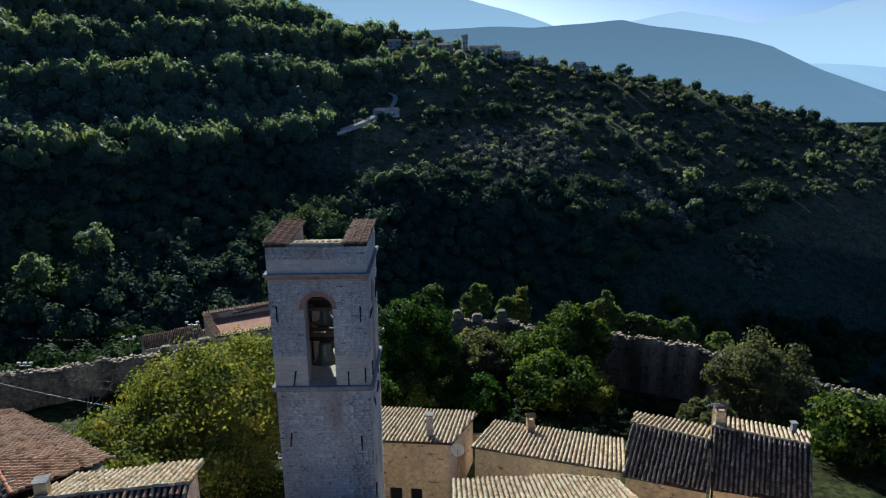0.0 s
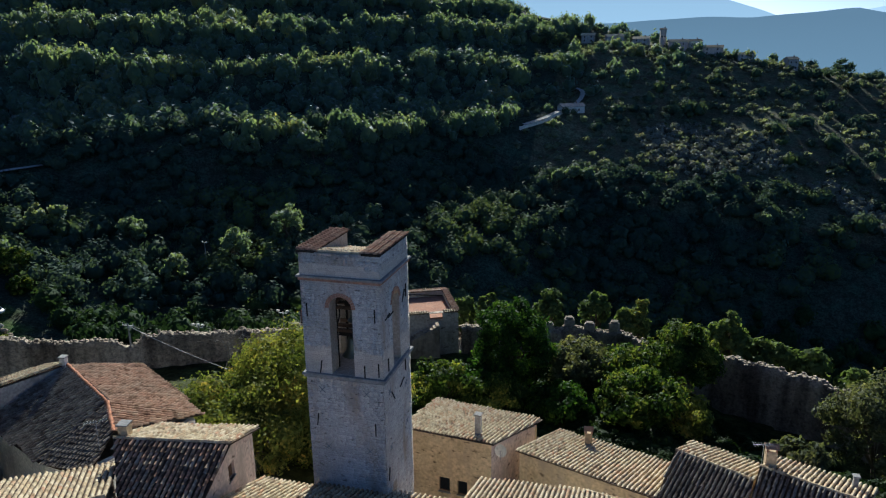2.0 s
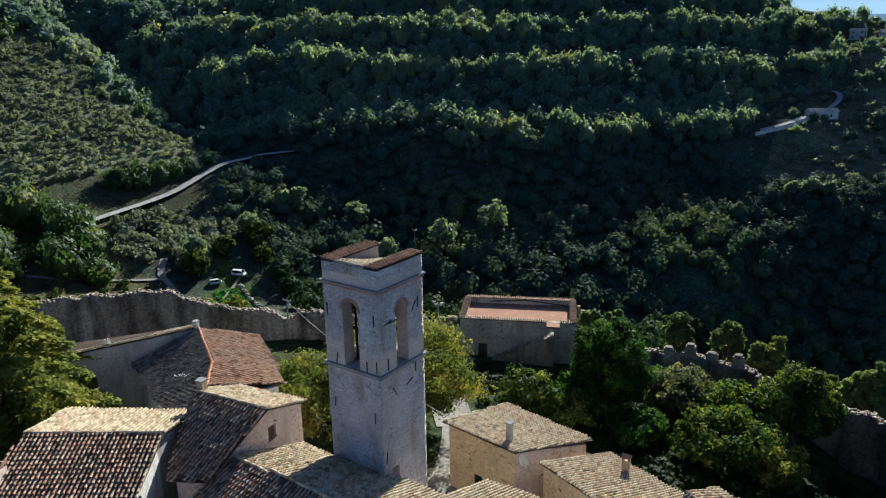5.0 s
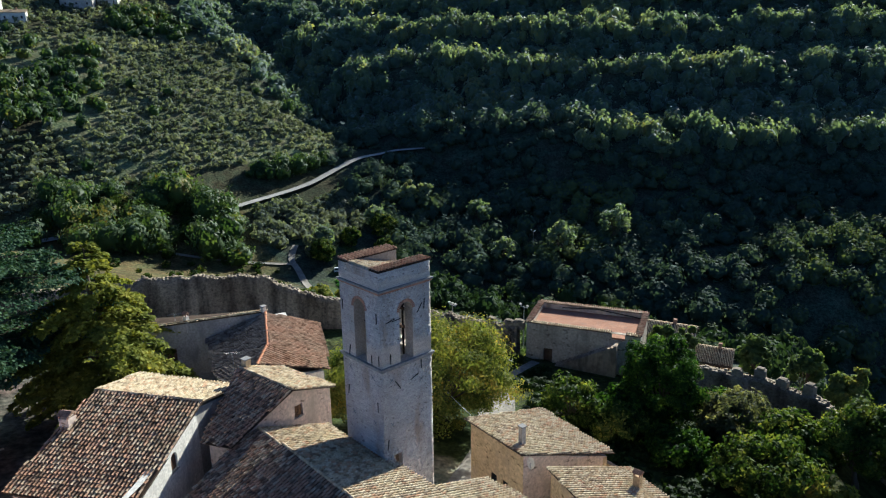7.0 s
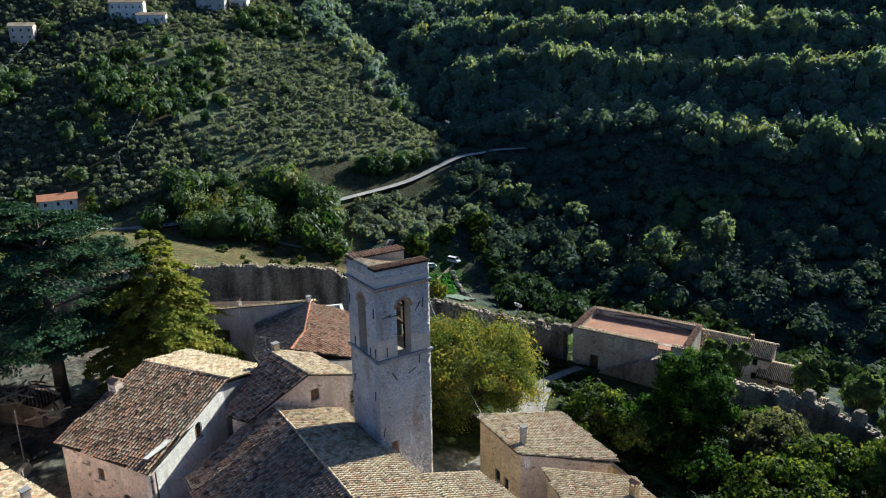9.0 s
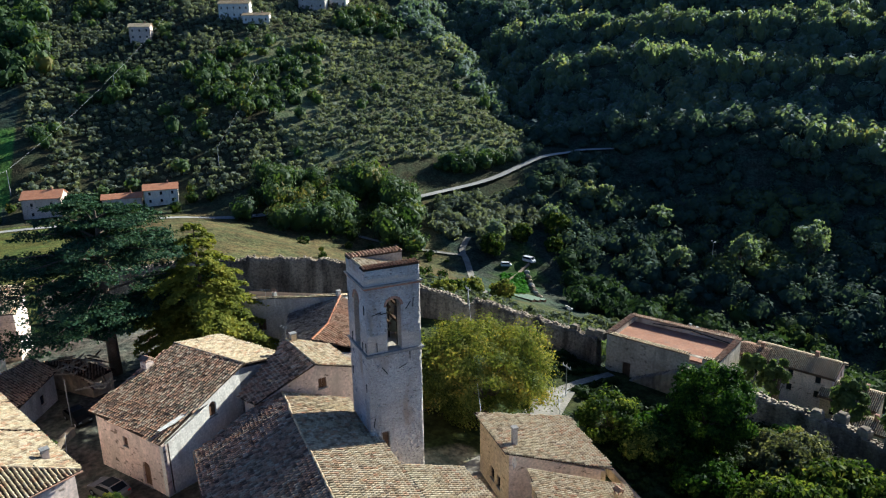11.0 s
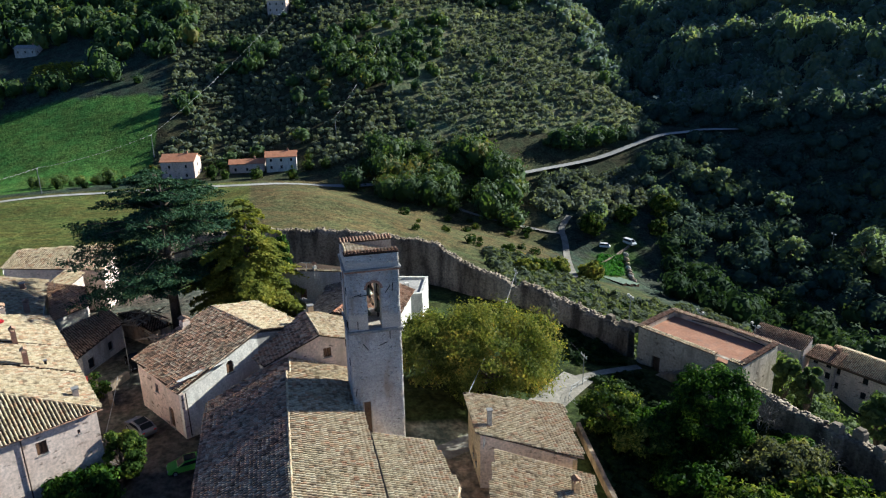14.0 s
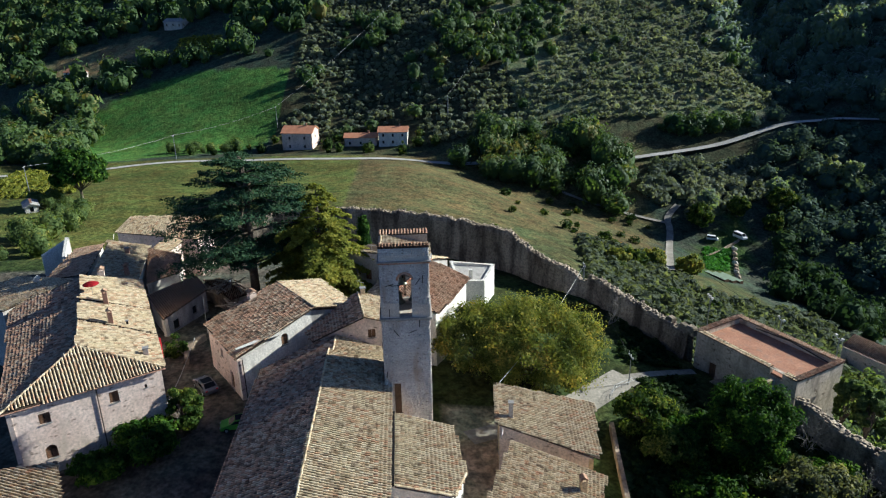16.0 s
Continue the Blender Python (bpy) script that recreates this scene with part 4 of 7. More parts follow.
    # iron wall anchors
    for p0, t, n, spots in (((TX0, TY0), (1, 0), (0, -1), ((0.6, 10.15, 8), (4.4, 9.93, 0), (0.35, 17.35, 0), (4.63, 17.3, 0), (1.04, 13.75, 10), (3.86, 13.7, 0), (4.75, 13.9, 0))),
                            ((TX1, TY0), (0, 1), (1, 0), ((0.32, 6.77, 10), (1.46, 11.6, -35), (3.14, 11.7, 70), (3.83, 17.3, 35), (0.93, 16.95, 80), (3.87, 12.6, 0), (0.85, 13.9, 0), (1.5, 16.9, 85), (4.3, 17.5, 5)))):
        for s1, z, lean in spots:
            bm = bmesh.new()
            u = Vector((t[0] * math.sin(radians(lean)), t[1] * math.sin(radians(lean)), math.cos(radians(lean))))
            c = Vector((p0[0] + t[0] * s1 + n[0] * 0.05, p0[1] + t[1] * s1 + n[1] * 0.05, z))
            bar(bm, c - u * 0.42, c + u * 0.42, 0.035, 0.045, 6)
            part("wall_anchor", bm, M_IRON, e)
    for p0, t, n, spots in (((TX0, TY0), (1, 0), (0, -1), ((1.02, 12.23), (3.9, 12.26), (1.22, 8.38), (3.97, 8.41))),
                            ((TX1, TY0), (0, 1), (1, 0), ((0.9, 12.14), (3.84, 11.27), (0.81, 8.39), (3.88, 8.52)))):
        for s1, z in spots:
            bm = bmesh.new()
            c = Vector((p0[0] + t[0] * s1 + n[0] * 0.045, p0[1] + t[1] * s1 + n[1] * 0.045, z))
            for sg in (-1, 1):
                u = Vector((t[0] * 0.7 * sg, t[1] * 0.7 * sg, 0.7))
                bar(bm, c - u * 0.27, c + u * 0.27, 0.022, 0.022, 6)
            bar(bm, c, c + Vector((n[0], n[1], 0)) * 0.06, 0.06, 0.05, 8)
            part("anchor_cross", bm, M_STEEL, e)
    bm = bmesh.new()
    box(bm, TX1 - 0.6, TX1 - 0.5, TY0 + 0.85, TY0 + 1.7, 1.6, 5.6)
    part("door", bm, M_WOOD, e)
    return e


TOWER = bell_tower()


def bell(at, r, label):
    e = thing("church_bell", at, label, "bell", "bells in the belfry")
    prof = [(0.0, 0.98), (0.35, 0.97), (0.5, 0.85), (0.56, 0.5), (0.66, 0.22), (0.9, 0.04), (1.0, 0.0), (0.93, 0.0), (0.6, 0.2), (0.45, 0.8), (0.0, 0.9)]
    n = 20
    V = [(at[0] + p * r * math.cos(k * 2 * math.pi / n), at[1] + p * r * math.sin(k * 2 * math.pi / n), at[2] + q * r * 1.7) for p, q in prof for k in range(n)]
    F = [(i * n + k, i * n + (k + 1) % n, (i + 1) * n + (k + 1) % n, (i + 1) * n + k) for i in range(len(prof) - 1) for k in range(n)]
    me = np_mesh("bell_body", V, F)
    me.polygons.foreach_set("use_smooth", np.ones(len(F), bool))
    link_mesh("bell_body", me, M_BRONZE, e)
    bm = bmesh.new()
    box(bm, at[0] - r * 1.25, at[0] + r * 1.25, at[1] - 0.1, at[1] + 0.1, at[2] + r * 1.7, at[2] + r * 1.7 + 0.3)
    part("headstock", bm, M_IRON, e)
    bm = bmesh.new()
    bar(bm, (at[0], at[1], at[2] - 0.12), (at[0], at[1], at[2] + r * 1.5), 0.05, 0.03)
    part("clapper", bm, M_IRON, e)
    return e


def bell_frame(tower):
    bm = bmesh.new()
    for y in (35.6, 37.2):
        box(bm, -8.0, -4.8, y - 0.07, y + 0.07, 17.3, 17.44)
    fr = part("bell_frame", bm, M_IRON, tower, "dark iron frame")
    for x in (-7.5, -5.3):
        for y in (35.6, 37.2):
            bm = bmesh.new()
            box(bm, x - 0.06, x + 0.06, y - 0.06, y + 0.06, 13.0, 17.3)
            part("post", bm, M_IRON, fr)
    for z in (15.4, 16.9):
        for y in (35.6, 36.4, 37.2):
            bm = bmesh.new()
            box(bm, -8.0, -4.8, y - 0.09, y + 0.09, z, z + 0.18)
            part("beam", bm, M_WOOD, fr)
    for x in (-7.3, -5.6):
        bm = bmesh.new()
        box(bm, x - 0.09, x + 0.09, 34.7, 38.1, 17.44, 17.62)
        part("beam", bm, M_WOOD, fr)
    V, F = [], []
    ring = [(-7.35, 35.15 + 0.62 * math.cos(k * math.pi / 12), 16.6 + 0.62 * math.sin(k * math.pi / 12)) for k in range(25)]
    limb(V, F, ring, [0.05] * 25, 6)
    link_mesh("bell_wheel", np_mesh("bell_wheel", V, F), M_IRON, fr)


bell_frame(TOWER)
bell((-6.5, 35.7, 13.9), 0.72, "large bronze bell hanging in the belfry")
bell((-6.4, 37.3, 14.2), 0.6, "middle bronze bell hanging at the back of the belfry")
bell((-6.5, 36.2, 16.0), 0.5, "small bronze bell hanging high in the belfry")


# ---- houses ----
def poly_house(name, at, label, foot, low, tops, mat, holes=None, group="", th=0.45):
    """Walls round a plan outline (counter-clockwise); tops: wall height at each corner; holes: openings by wall number."""
    e = thing(name, at, label, "house", group)
    for i in range(len(foot)):
        j = (i + 1) % len(foot)
        bm = bmesh.new()
        wall_panel(bm, foot[i], foot[j], low, tops[i], tops[j], (holes or {}).get(i, ()), th)
        part("wall", bm, mat, e)
    return e


def openings(e, foot, holes, shutters=True, skip=()):
    for i, hs in holes.items():
        for k, h in enumerate(hs):
            if (i, k) not in skip:
                window(e, foot[i], foot[(i + 1) % len(foot)], (h[0] + h[1]) / 2, h[2], h[1] - h[0], h[3] - h[2], shutters, len(h) > 4 and h[4])


def church():
    foot = [(-11, 20.0), (24, 19.4), (24, 34.4), (-3.9, 34.4), (-8.5, 33.9), (-13.0, 33.9), (-13.0, 25)]
    e = poly_house("church", (6, 27, 0), "stone church with a long nave roof of old clay tiles", foot, -3, [4.0, 4.0, 5.0, 5.0, 5.0, 4.6, 5.8], M_PINK)
    bm = bmesh.new()
    wall_panel(bm, (-8.5, 27.8), (-8.5, 20.2), 3.0, 7.35, 4.2, th=0.4)
    wall_panel(bm, (-8.5, 33.8), (-8.5, 27.8), 3.0, 5.3, 7.35, th=0.4)
    part("gable", bm, M_GREY, e)
    tiled_panel([(-8.6, 27.7, 7.6), (24.2, 27.3, 7.6), (24.2, 34.6, 5.12), (-8.6, 34.6, 5.25)], (0, 1), e, singles=300, seed=3)
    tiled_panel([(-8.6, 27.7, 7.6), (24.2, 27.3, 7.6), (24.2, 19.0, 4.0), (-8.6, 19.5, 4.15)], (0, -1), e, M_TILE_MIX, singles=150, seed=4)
    tiled_panel([(-13.1, 28.1, 6.9), (-8.4, 28.0, 6.9), (-8.4, 34.5, 4.7), (-13.1, 34.5, 4.7)], (0, 1), e, seed=5)
    tiled_panel([(-13.1, 28.1, 6.9), (-8.4, 28.0, 6.9), (-8.4, 19.6, 3.95), (-11.1, 19.7, 4.0), (-13.1, 24.6, 5.7)], (0, -1), e, M_TILE_MIX, seed=6)
    ridge_tiles((-8.6, 27.7, 7.66), (24.2, 27.3, 7.66), e)
    ridge_tiles((-13.1, 28.1, 6.96), (-8.5, 28.0, 6.96), e)
    bm = bmesh.new()
    bar(bm, (-11, 19.35, 3.95), (24, 18.9, 3.85), 0.08, 0.08, 8)
    part("gutter", bm, M_COPPER, e)
    return e


church()


def aisle():
    foot = [(0.5, 34.5), (11.2, 34.5), (10.9, 40.0), (7.6, 41.2), (0.6, 40.6)]
    tops = [4.55, 4.55, 2.7, 2.3, 2.55]
    e = poly_house("church_aisle", (3, 38, -2), "low church aisle with a pale tiled lean-to roof", foot, -5, tops, M_WHITE)
    tiled_panel([(0.35, 34.95, 4.82), (11.5, 34.95, 4.82), (11.2, 40.2, 3.08), (7.7, 41.5, 2.66), (0.4, 40.8, 2.9)], (0, 1), e, singles=300, seed=8)
    bm = bmesh.new()
    ridge_tiles((11.15, 40.15, 3.12), (7.7, 41.45, 2.72), e, r=0.15, name="verge_tiles")
    ridge_tiles((11.45, 34.95, 4.86), (11.15, 40.15, 3.12), e, r=0.15, name="verge_tiles")
    box(bm, 0.4, 11.4, 34.62, 34.92, 4.7, 5.06)
    part("gutter", bm, M_IRON, e, "dark valley gutter between two roofs")
    return e


aisle()


def house_by_car():
    A, B, C, D = (-24.7, 19.3), (-17.3, 24.8), (-11.4, 16.9), (-19.6, 11.5)
    foot = [D, C, B, A]
    holes = {0: [(3.9, 4.6, 3.3, 4.3), (6.4, 7.5, 0.0, 2.5, True)], 1: [(5.6, 6.5, 5.0, 6.5, True)]}
    e = poly_house("stone_house", (-18, 18, 0), "plastered house with a big weathered tile roof", foot, -1, [5.3, 4.95, 8.3, 8.45], M_PINK, holes)
    e.children[1].data.materials[0] = M_WHITE
    openings(e, foot, holes)
    tiled_panel([(-25.1, 19.5, 9.0), (-17.0, 25.3, 8.85), (-10.9, 16.7, 5.45), (-20.0, 10.9, 5.8)], (0.6, -0.8), e, M_TILE_MIX, singles=300, seed=9, ragged=1)
    tiled_panel([(-25.1, 19.5, 9.0), (-17.0, 25.3, 8.85), (-20.4, 30.2, 7.35), (-29.5, 24.5, 7.4)], (-0.6, 0.8), e, seed=10)
    ridge_tiles((-25.1, 19.5, 9.06), (-17.0, 25.3, 8.92), e)
    bm = bmesh.new()
    wall_panel(bm, (-17.3, 24.8), (-20.6, 30.0), -1, 8.3, 6.9)
    wall_panel(bm, (-29.2, 24.5), (-24.7, 19.3), -1, 6.9, 8.5)
    wall_panel(bm, (-20.6, 30.0), (-29.2, 24.5), -1, 6.9, 6.9)
    part("rear_wall", bm, M_GREY, e)
    bm = bmesh.new()
    bar(bm, (-11.55, 17.35, 5.1), (-11.6, 17.4, 0), 0.06, 0.06, 8)
    part("downpipe", bm, M_COPPER, e)
    return e


house_by_car()


def gable_house():
    foot = [(-15.4, 24.8), (-13.0, 25.6), (-13.6, 31.4), (-14.4, 35.9), (-20.8, 34.2), (-20.4, 30.2)]
    holes = {1: [], 2: [(0.4, 1.3, 6.1, 7.2)]}
    e = poly_house("gable_house", (-16.5, 30, 0), "small house with a pinkish gable and a dark tiled roof", foot, -1, [6.4, 6.3, 8.9, 7.3, 7.3, 8.8], M_PINK, holes)
    openings(e, foot, holes)
    tiled_panel([(-20.6, 30.3, 9.05), (-13.1, 31.5, 9.1), (-12.6, 25.4, 6.45), (-15.6, 24.2, 6.4)], (0.15, -1), e, M_TILE_MIX, singles=200, seed=12, ragged=1)
    tiled_panel([(-20.6, 30.3, 9.05), (-13.1, 31.5, 9.1), (-14.0, 36.3, 7.4), (-21.0, 34.8, 7.4)], (-0.15, 1), e, seed=13)
    ridge_tiles((-20.6, 30.3, 9.1), (-13.1, 31.5, 9.15), e)
    return e


gable_house()


def hip_house():
    top, bend, lowp, r1, r2, lf = (-33.4, 40.1, 8.1), (-26.7, 36.6, 7.5), (-24.0, 33.9, 7.0), (-31.1, 45.6, 5.7), (-21.6, 40.6, 5.1), (-35.9, 34.1, 5.9)
    foot = [(-35.4, 34.4), (-28.0, 31.6), (-23.4, 31.4), (-22.1, 40.2), (-31.1, 45.0), (-33.6, 40.1)]
    e = poly_house("hip_roofed_house", (-29, 37, -2), "house with a hipped roof and bright terracotta ridge", foot, -4, [5.6, 5.4, 5.9, 4.8, 5.3, 7.7], M_WHITE)
    tiled_panel([top, bend, r2, r1], (0.45, 0.9), e, M_TILE_BROWN, seed=14)
    tiled_panel([bend, lowp, r2], (0.8, 0.6), e, M_TILE_BROWN, seed=15)
    # both pitches turned from the sun get the tiles with shade in their colour
    tiled_panel([top, bend, (-28.11, 31.25, 5.61), lf], (-0.45, -0.9), e, M_TILE_SHADED, seed=16)
    tiled_panel([bend, lowp, (-23.0, 30.13, 5.93), (-28.11, 31.25, 5.61)], (-0.1, -1), e, M_TILE_SHADED, seed=17)
    ridge_tiles(top, bend, e, M_ORANGE, 0.17)
    ridge_tiles(bend, lowp, e, M_ORANGE, 0.17)
    return e


hip_house()


def long_grey_house():
    foot = [(-39.1, 27.6), (-33.6, 40.0), (-38.5, 42.8), (-46, 31)]
    holes = {0: [(3.0, 4.0, 3.6, 5.2)]}
    e = poly_house("grey_house", (-39, 38, -3), "long grey rendered house with a tile-capped parapet", foot, -5, [7.8, 8.0, 6.0, 6.0], M_GREY, holes)
    openings(e, foot, holes)
    tiled_panel([(-39.0, 27.4, 8.0), (-33.4, 40.2, 8.2), (-38.6, 43.2, 6.2), (-46.4, 31, 6.2)], (-0.9, 0.4), e, seed=18)
    ridge_tiles((-39.1, 27.5, 8.1), (-33.5, 40.2, 8.3), e)
    return e


long_grey_house()


def white_annexe():
    foot = [(-51, 44.0), (-42, 44.5), (-42.5, 49.0), (-49.5, 51.5)]
    e = poly_house("white_house", (-42, 49, -6), "low bright whitewashed house inside the wall", foot, -8, [0.9, 0.9, 0.6, 0.6], M_WHITE)
    bm = bmesh.new()
    slab(bm, [(-50.6, 44.4, 0.35), (-42.4, 44.9, 0.35), (-42.8, 48.7, 0.3), (-49.3, 51.0, 0.3)], 0.2)
    part("terrace_floor", bm, M_GREY, e)
    bm = bmesh.new()
    box(bm, -44.6, -44.0, 46.6, 47.2, 0.3, 1.9)
    part("chimney", bm, M_WHITE, e)
    return e


white_annexe()


def ochre_house():
    foot = [(-7.0, 46.4), (0.2, 45.6), (2.4, 55.0), (-7.2, 56.9)]
    holes = {0: [(2.8, 3.75, -2.4, -1.1), (4.4, 5.25, -2.4, -1.1)]}
    e = poly_house("ochre_house", (-3, 51, -4), "ochre rendered house with a single-pitch tile roof", foot, -7, [2.7, 2.7, -0.5, -0.6], M_OCHRE, holes)
    openings(e, foot, holes, False)
    e.children[1].data.materials[0] = M_PINK
    tiled_panel([(-7.5, 46.1, 3.0), (0.5, 45.2, 3.05), (2.9, 55.5, -0.15), (-7.7, 57.6, -0.25)], (0.1, 1), e, singles=300, seed=20)
    bm = bmesh.new()
    bar(bm, (-7.5, 46.0, 2.95), (0.5, 45.1, 3.0), 0.05, 0.05)
    part("gutter", bm, M_COPPER, e)
    return e


ochre_house()


def chimney_house():
    foot = [(2.2, 46.9), (12.1, 42.9), (14.3, 51.5), (4.5, 55.4)]
    e = poly_house("long_house", (8, 49, -4), "ochre rendered house under a long pale tile roof", foot, -8, [1.6, 1.95, -1.1, -1.4], M_OCHRE)
    tiled_panel([(1.9, 46.6, 1.9), (12.3, 42.4, 2.3), (14.7, 51.9, -0.85), (4.35, 55.8, -1.2)], (0.25, 0.97), e, singles=200, seed=22)
    return e


chimney_house()


def dark_house(ridge, front, back, seed, label):
    """A two-pitch house: ridge, front eave and back eave, each from west to east as (x, y, z)."""
    (ra, rb), (fa, fb), (ba, bb) = ([Vector(p) for p in q] for q in (ridge, front, back))
    t = (rb - ra).normalized() * 0.18
    ins = lambda p, q, k: (p + k * t + (q - p).normalized() * 0.3).to_2d()
    foot = [ins(fa, ra, 1), ins(fb, rb, -1), ins(bb, rb, -1), ins(ba, ra, 1)]
    mid = (ra + rb) / 2
    e = poly_house("ridge_house", (mid.x, mid.y, -4), label, [tuple(p) for p in foot], -8, [fa.z - 0.1, fb.z - 0.1, bb.z - 0.1, ba.z - 0.1], M_OCHRE)
    for r, f, b, k, sg in ((ra, foot[0], foot[3], 1, -1), (rb, foot[1], foot[2], -1, 1)):
        top = (r + k * t).to_2d()
        low = min(fa.z, ba.z) - 0.2
        bm = bmesh.new()
        wall_panel(bm, tuple(f), tuple(top), low, fa.z - 0.08, r.z - 0.15, th=0.3 * sg)
        wall_panel(bm, tuple(top), tuple(b), low, r.z - 0.15, ba.z - 0.08, th=0.3 * sg)
        part("gable", bm, M_OCHRE, e)
    n = Vector((t.y, -t.x)).normalized()
    # front pitch takes the darker tiles: its shade is put into their colour
    tiled_panel([ra, rb, fb, fa], (n.x, n.y), e, M_TILE_SHADED, seed=seed, ragged=0.3)
    tiled_panel([ra, rb, bb, ba], (-n.x, -n.y), e, seed=seed + 1)
    ridge_tiles(tuple(ra), tuple(rb), e)
    return e


dark_house([(13.75, 46.9, 3.6), (18.7, 44.3, 3.6)], [(12.35, 43.2, 1.7), (17.55, 40.85, 1.7)], [(15.1, 50.4, 2.4), (20.2, 48.0, 2.4)], 24, "rendered house with an old two-pitch tile roof")
dark_house([(19.2, 45.4, 4.05), (25.0, 42.9, 4.0)], [(17.8, 41.3, 1.9), (23.6, 39.2, 1.85)], [(20.9, 49.0, 2.8), (27.0, 46.3, 2.8)], 26, "rendered house with a higher two-pitch tile roof")


def villa():
    a, b, c, d = (2.2, -1.6), (-5.4, 10.5), (-28.6, 0.4), (-22, -12.6)
    foot = [a, b, c, d]
    holes = {0: [(2.55, 3.55, 5.65, 6.85), (8.95, 9.85, 5.6, 6.9), (2.45, 3.5, 1.7, 3.2, True), (8.9, 9.95, 1.5, 3.0, True), (12.4, 12.65, 6.2, 6.6)]}
    e = poly_house("villa", (-10, 0, 0), "large plastered village house with a hipped tile roof", foot, -1, [8.0, 8.0, 8.0, 8.0], M_PINK, holes)
    openings(e, foot, holes)
    re, rw = (-5.3, 2.4, 11.0), (-24.2, -4.8, 11.0)
    tiled_panel([(2.6, -1.9, 8.1), (-5.2, 11.0, 8.1), re], (0.85, 0.53), e, singles=200, seed=30)
    up, low = (Vector(re), Vector(rw)), (Vector((-5.2, 11.0, 8.1)), Vector((-29.1, 0.6, 8.1)))
    for k, (f0, f1, dz) in enumerate(((0.0, 0.32, 0.0), (0.32, 0.60, 0.16), (0.60, 1.0, 0.30))):
        lift = Vector((0, 0, dz))
        tiled_panel([tuple(q + lift) for q in (low[0].lerp(low[1], f0), low[0].lerp(low[1], f1), up[0].lerp(up[1], f1), up[0].lerp(up[1], f0))], (-0.4, 0.92), e, bed=0.1 + dz, seed=31 + 40 * k, ragged=0.5)
    tiled_panel([(2.6, -1.9, 8.1), (-22, -13.1, 8.1), rw, re], (0.4, -0.92), e, M_TILE_MIX, seed=32)
    tiled_panel([(-29.1, 0.6, 8.1), (-22, -13.1, 8.1), rw], (-0.9, -0.4), e, M_TILE_MIX, seed=33)
    ridge_tiles(re, rw, e)
    ridge_tiles(re, (-5.2, 11.0, 8.15), e)
    ridge_tiles(re, (2.6, -1.9, 8.15), e)
    bm = bmesh.new()
    bar(bm, (2.7, -1.9, 8.0), (-5.1, 11.1, 8.0), 0.07, 0.07, 8)
    part("gutter", bm, M_BRICK, e)
    bm = bmesh.new()
    t = Vector((-7.6, 12.1)).normalized()
    q = Vector(a) + t * 7.9 + Vector((t.y, -t.x)) * 0.1
    bar(bm, (q.x, q.y, 8.0), (q.x, q.y, 0.0), 0.06, 0.06, 8)
    part("downpipe", bm, M_COPPER, e)
    return e


villa()


def block(name, label, foot, low, z, fall, mat, rise=1.6, tile=None, seed=40, wins=0):
    """A plain house on four corners with a single-pitch roof that falls along fall (corner tops from the plane)."""
    cx, cy = sum(p[0] for p in foot) / 4, sum(p[1] for p in foot) / 4
    f = Vector(fall).normalized()
    ds = [(p[0] - cx) * f.x + (p[1] - cy) * f.y for p in foot]
    span = max(ds) - min(ds)
    tops = [z - d / span * rise for d in ds]
    holes = {}
    if wins:
        L = (Vector(foot[1]) - Vector(foot[0])).length
        holes = {0: [(L * (k + 0.5) / wins - 0.4, L * (k + 0.5) / wins + 0.4, min(tops) - 2.2, min(tops) - 1.0) for k in range(wins)]}
    e = poly_house(name, (cx, cy, low + 0.5), label, foot, low, [t - 0.12 for t in tops], mat, holes, "houses of the village")
    openings(e, foot, holes, False)
    out = []
    for p, t in zip(foot, tops):
        q = Vector((p[0] - cx, p[1] - cy))
        s = 1 + 0.35 / max(q.length, 1)
        d = q.dot(f) * s
        out.append((cx + q.x * s, cy + q.y * s, z - d / span * rise + 0.05))
    tiled_panel(out, fall, e, tile, seed=seed)
    return e


block("village_house", "old house with a lichened tile roof", [(-34, -2), (-48.5, -5), (-47, -10.5), (-33, -7.3)], -1, 7.1, (-0.2, 1), M_WHITE, 1.7, seed=41)


def roofed(name, label, top, low, mat, tile=None, seed=60, ragged=0.0, group="houses of the village", holes=None):
    """A small house under one roof plane through three given corners (x, y, z); the fourth follows, counter-clockwise."""
    a, b, c, d = (Vector(p) for p in top)
    n = (b - a).cross(c - a).normalized()
    n = -n if n.z < 0 else n
    d.z = a.z - ((d.x - a.x) * n.x + (d.y - a.y) * n.y) / n.z
    C = [a, b, c, d]
    mid = sum(C, Vector()) / 4
    fall = (n.x, n.y)
    e = poly_house(name, (mid.x, mid.y, low + 0.5), label, [(p.x, p.y) for p in C], low, [p.z - 0.14 for p in C], mat, holes, group)
    openings(e, [(p.x, p.y) for p in C], holes or {}, False)
    out = []
    for p in C:
        q = mid + (p - mid) * (1 + 0.4 / (p - mid).length)
        out.append((q.x, q.y, q.z + 0.04))
    tiled_panel(out, fall, e, tile, seed=seed, ragged=ragged)
    return e


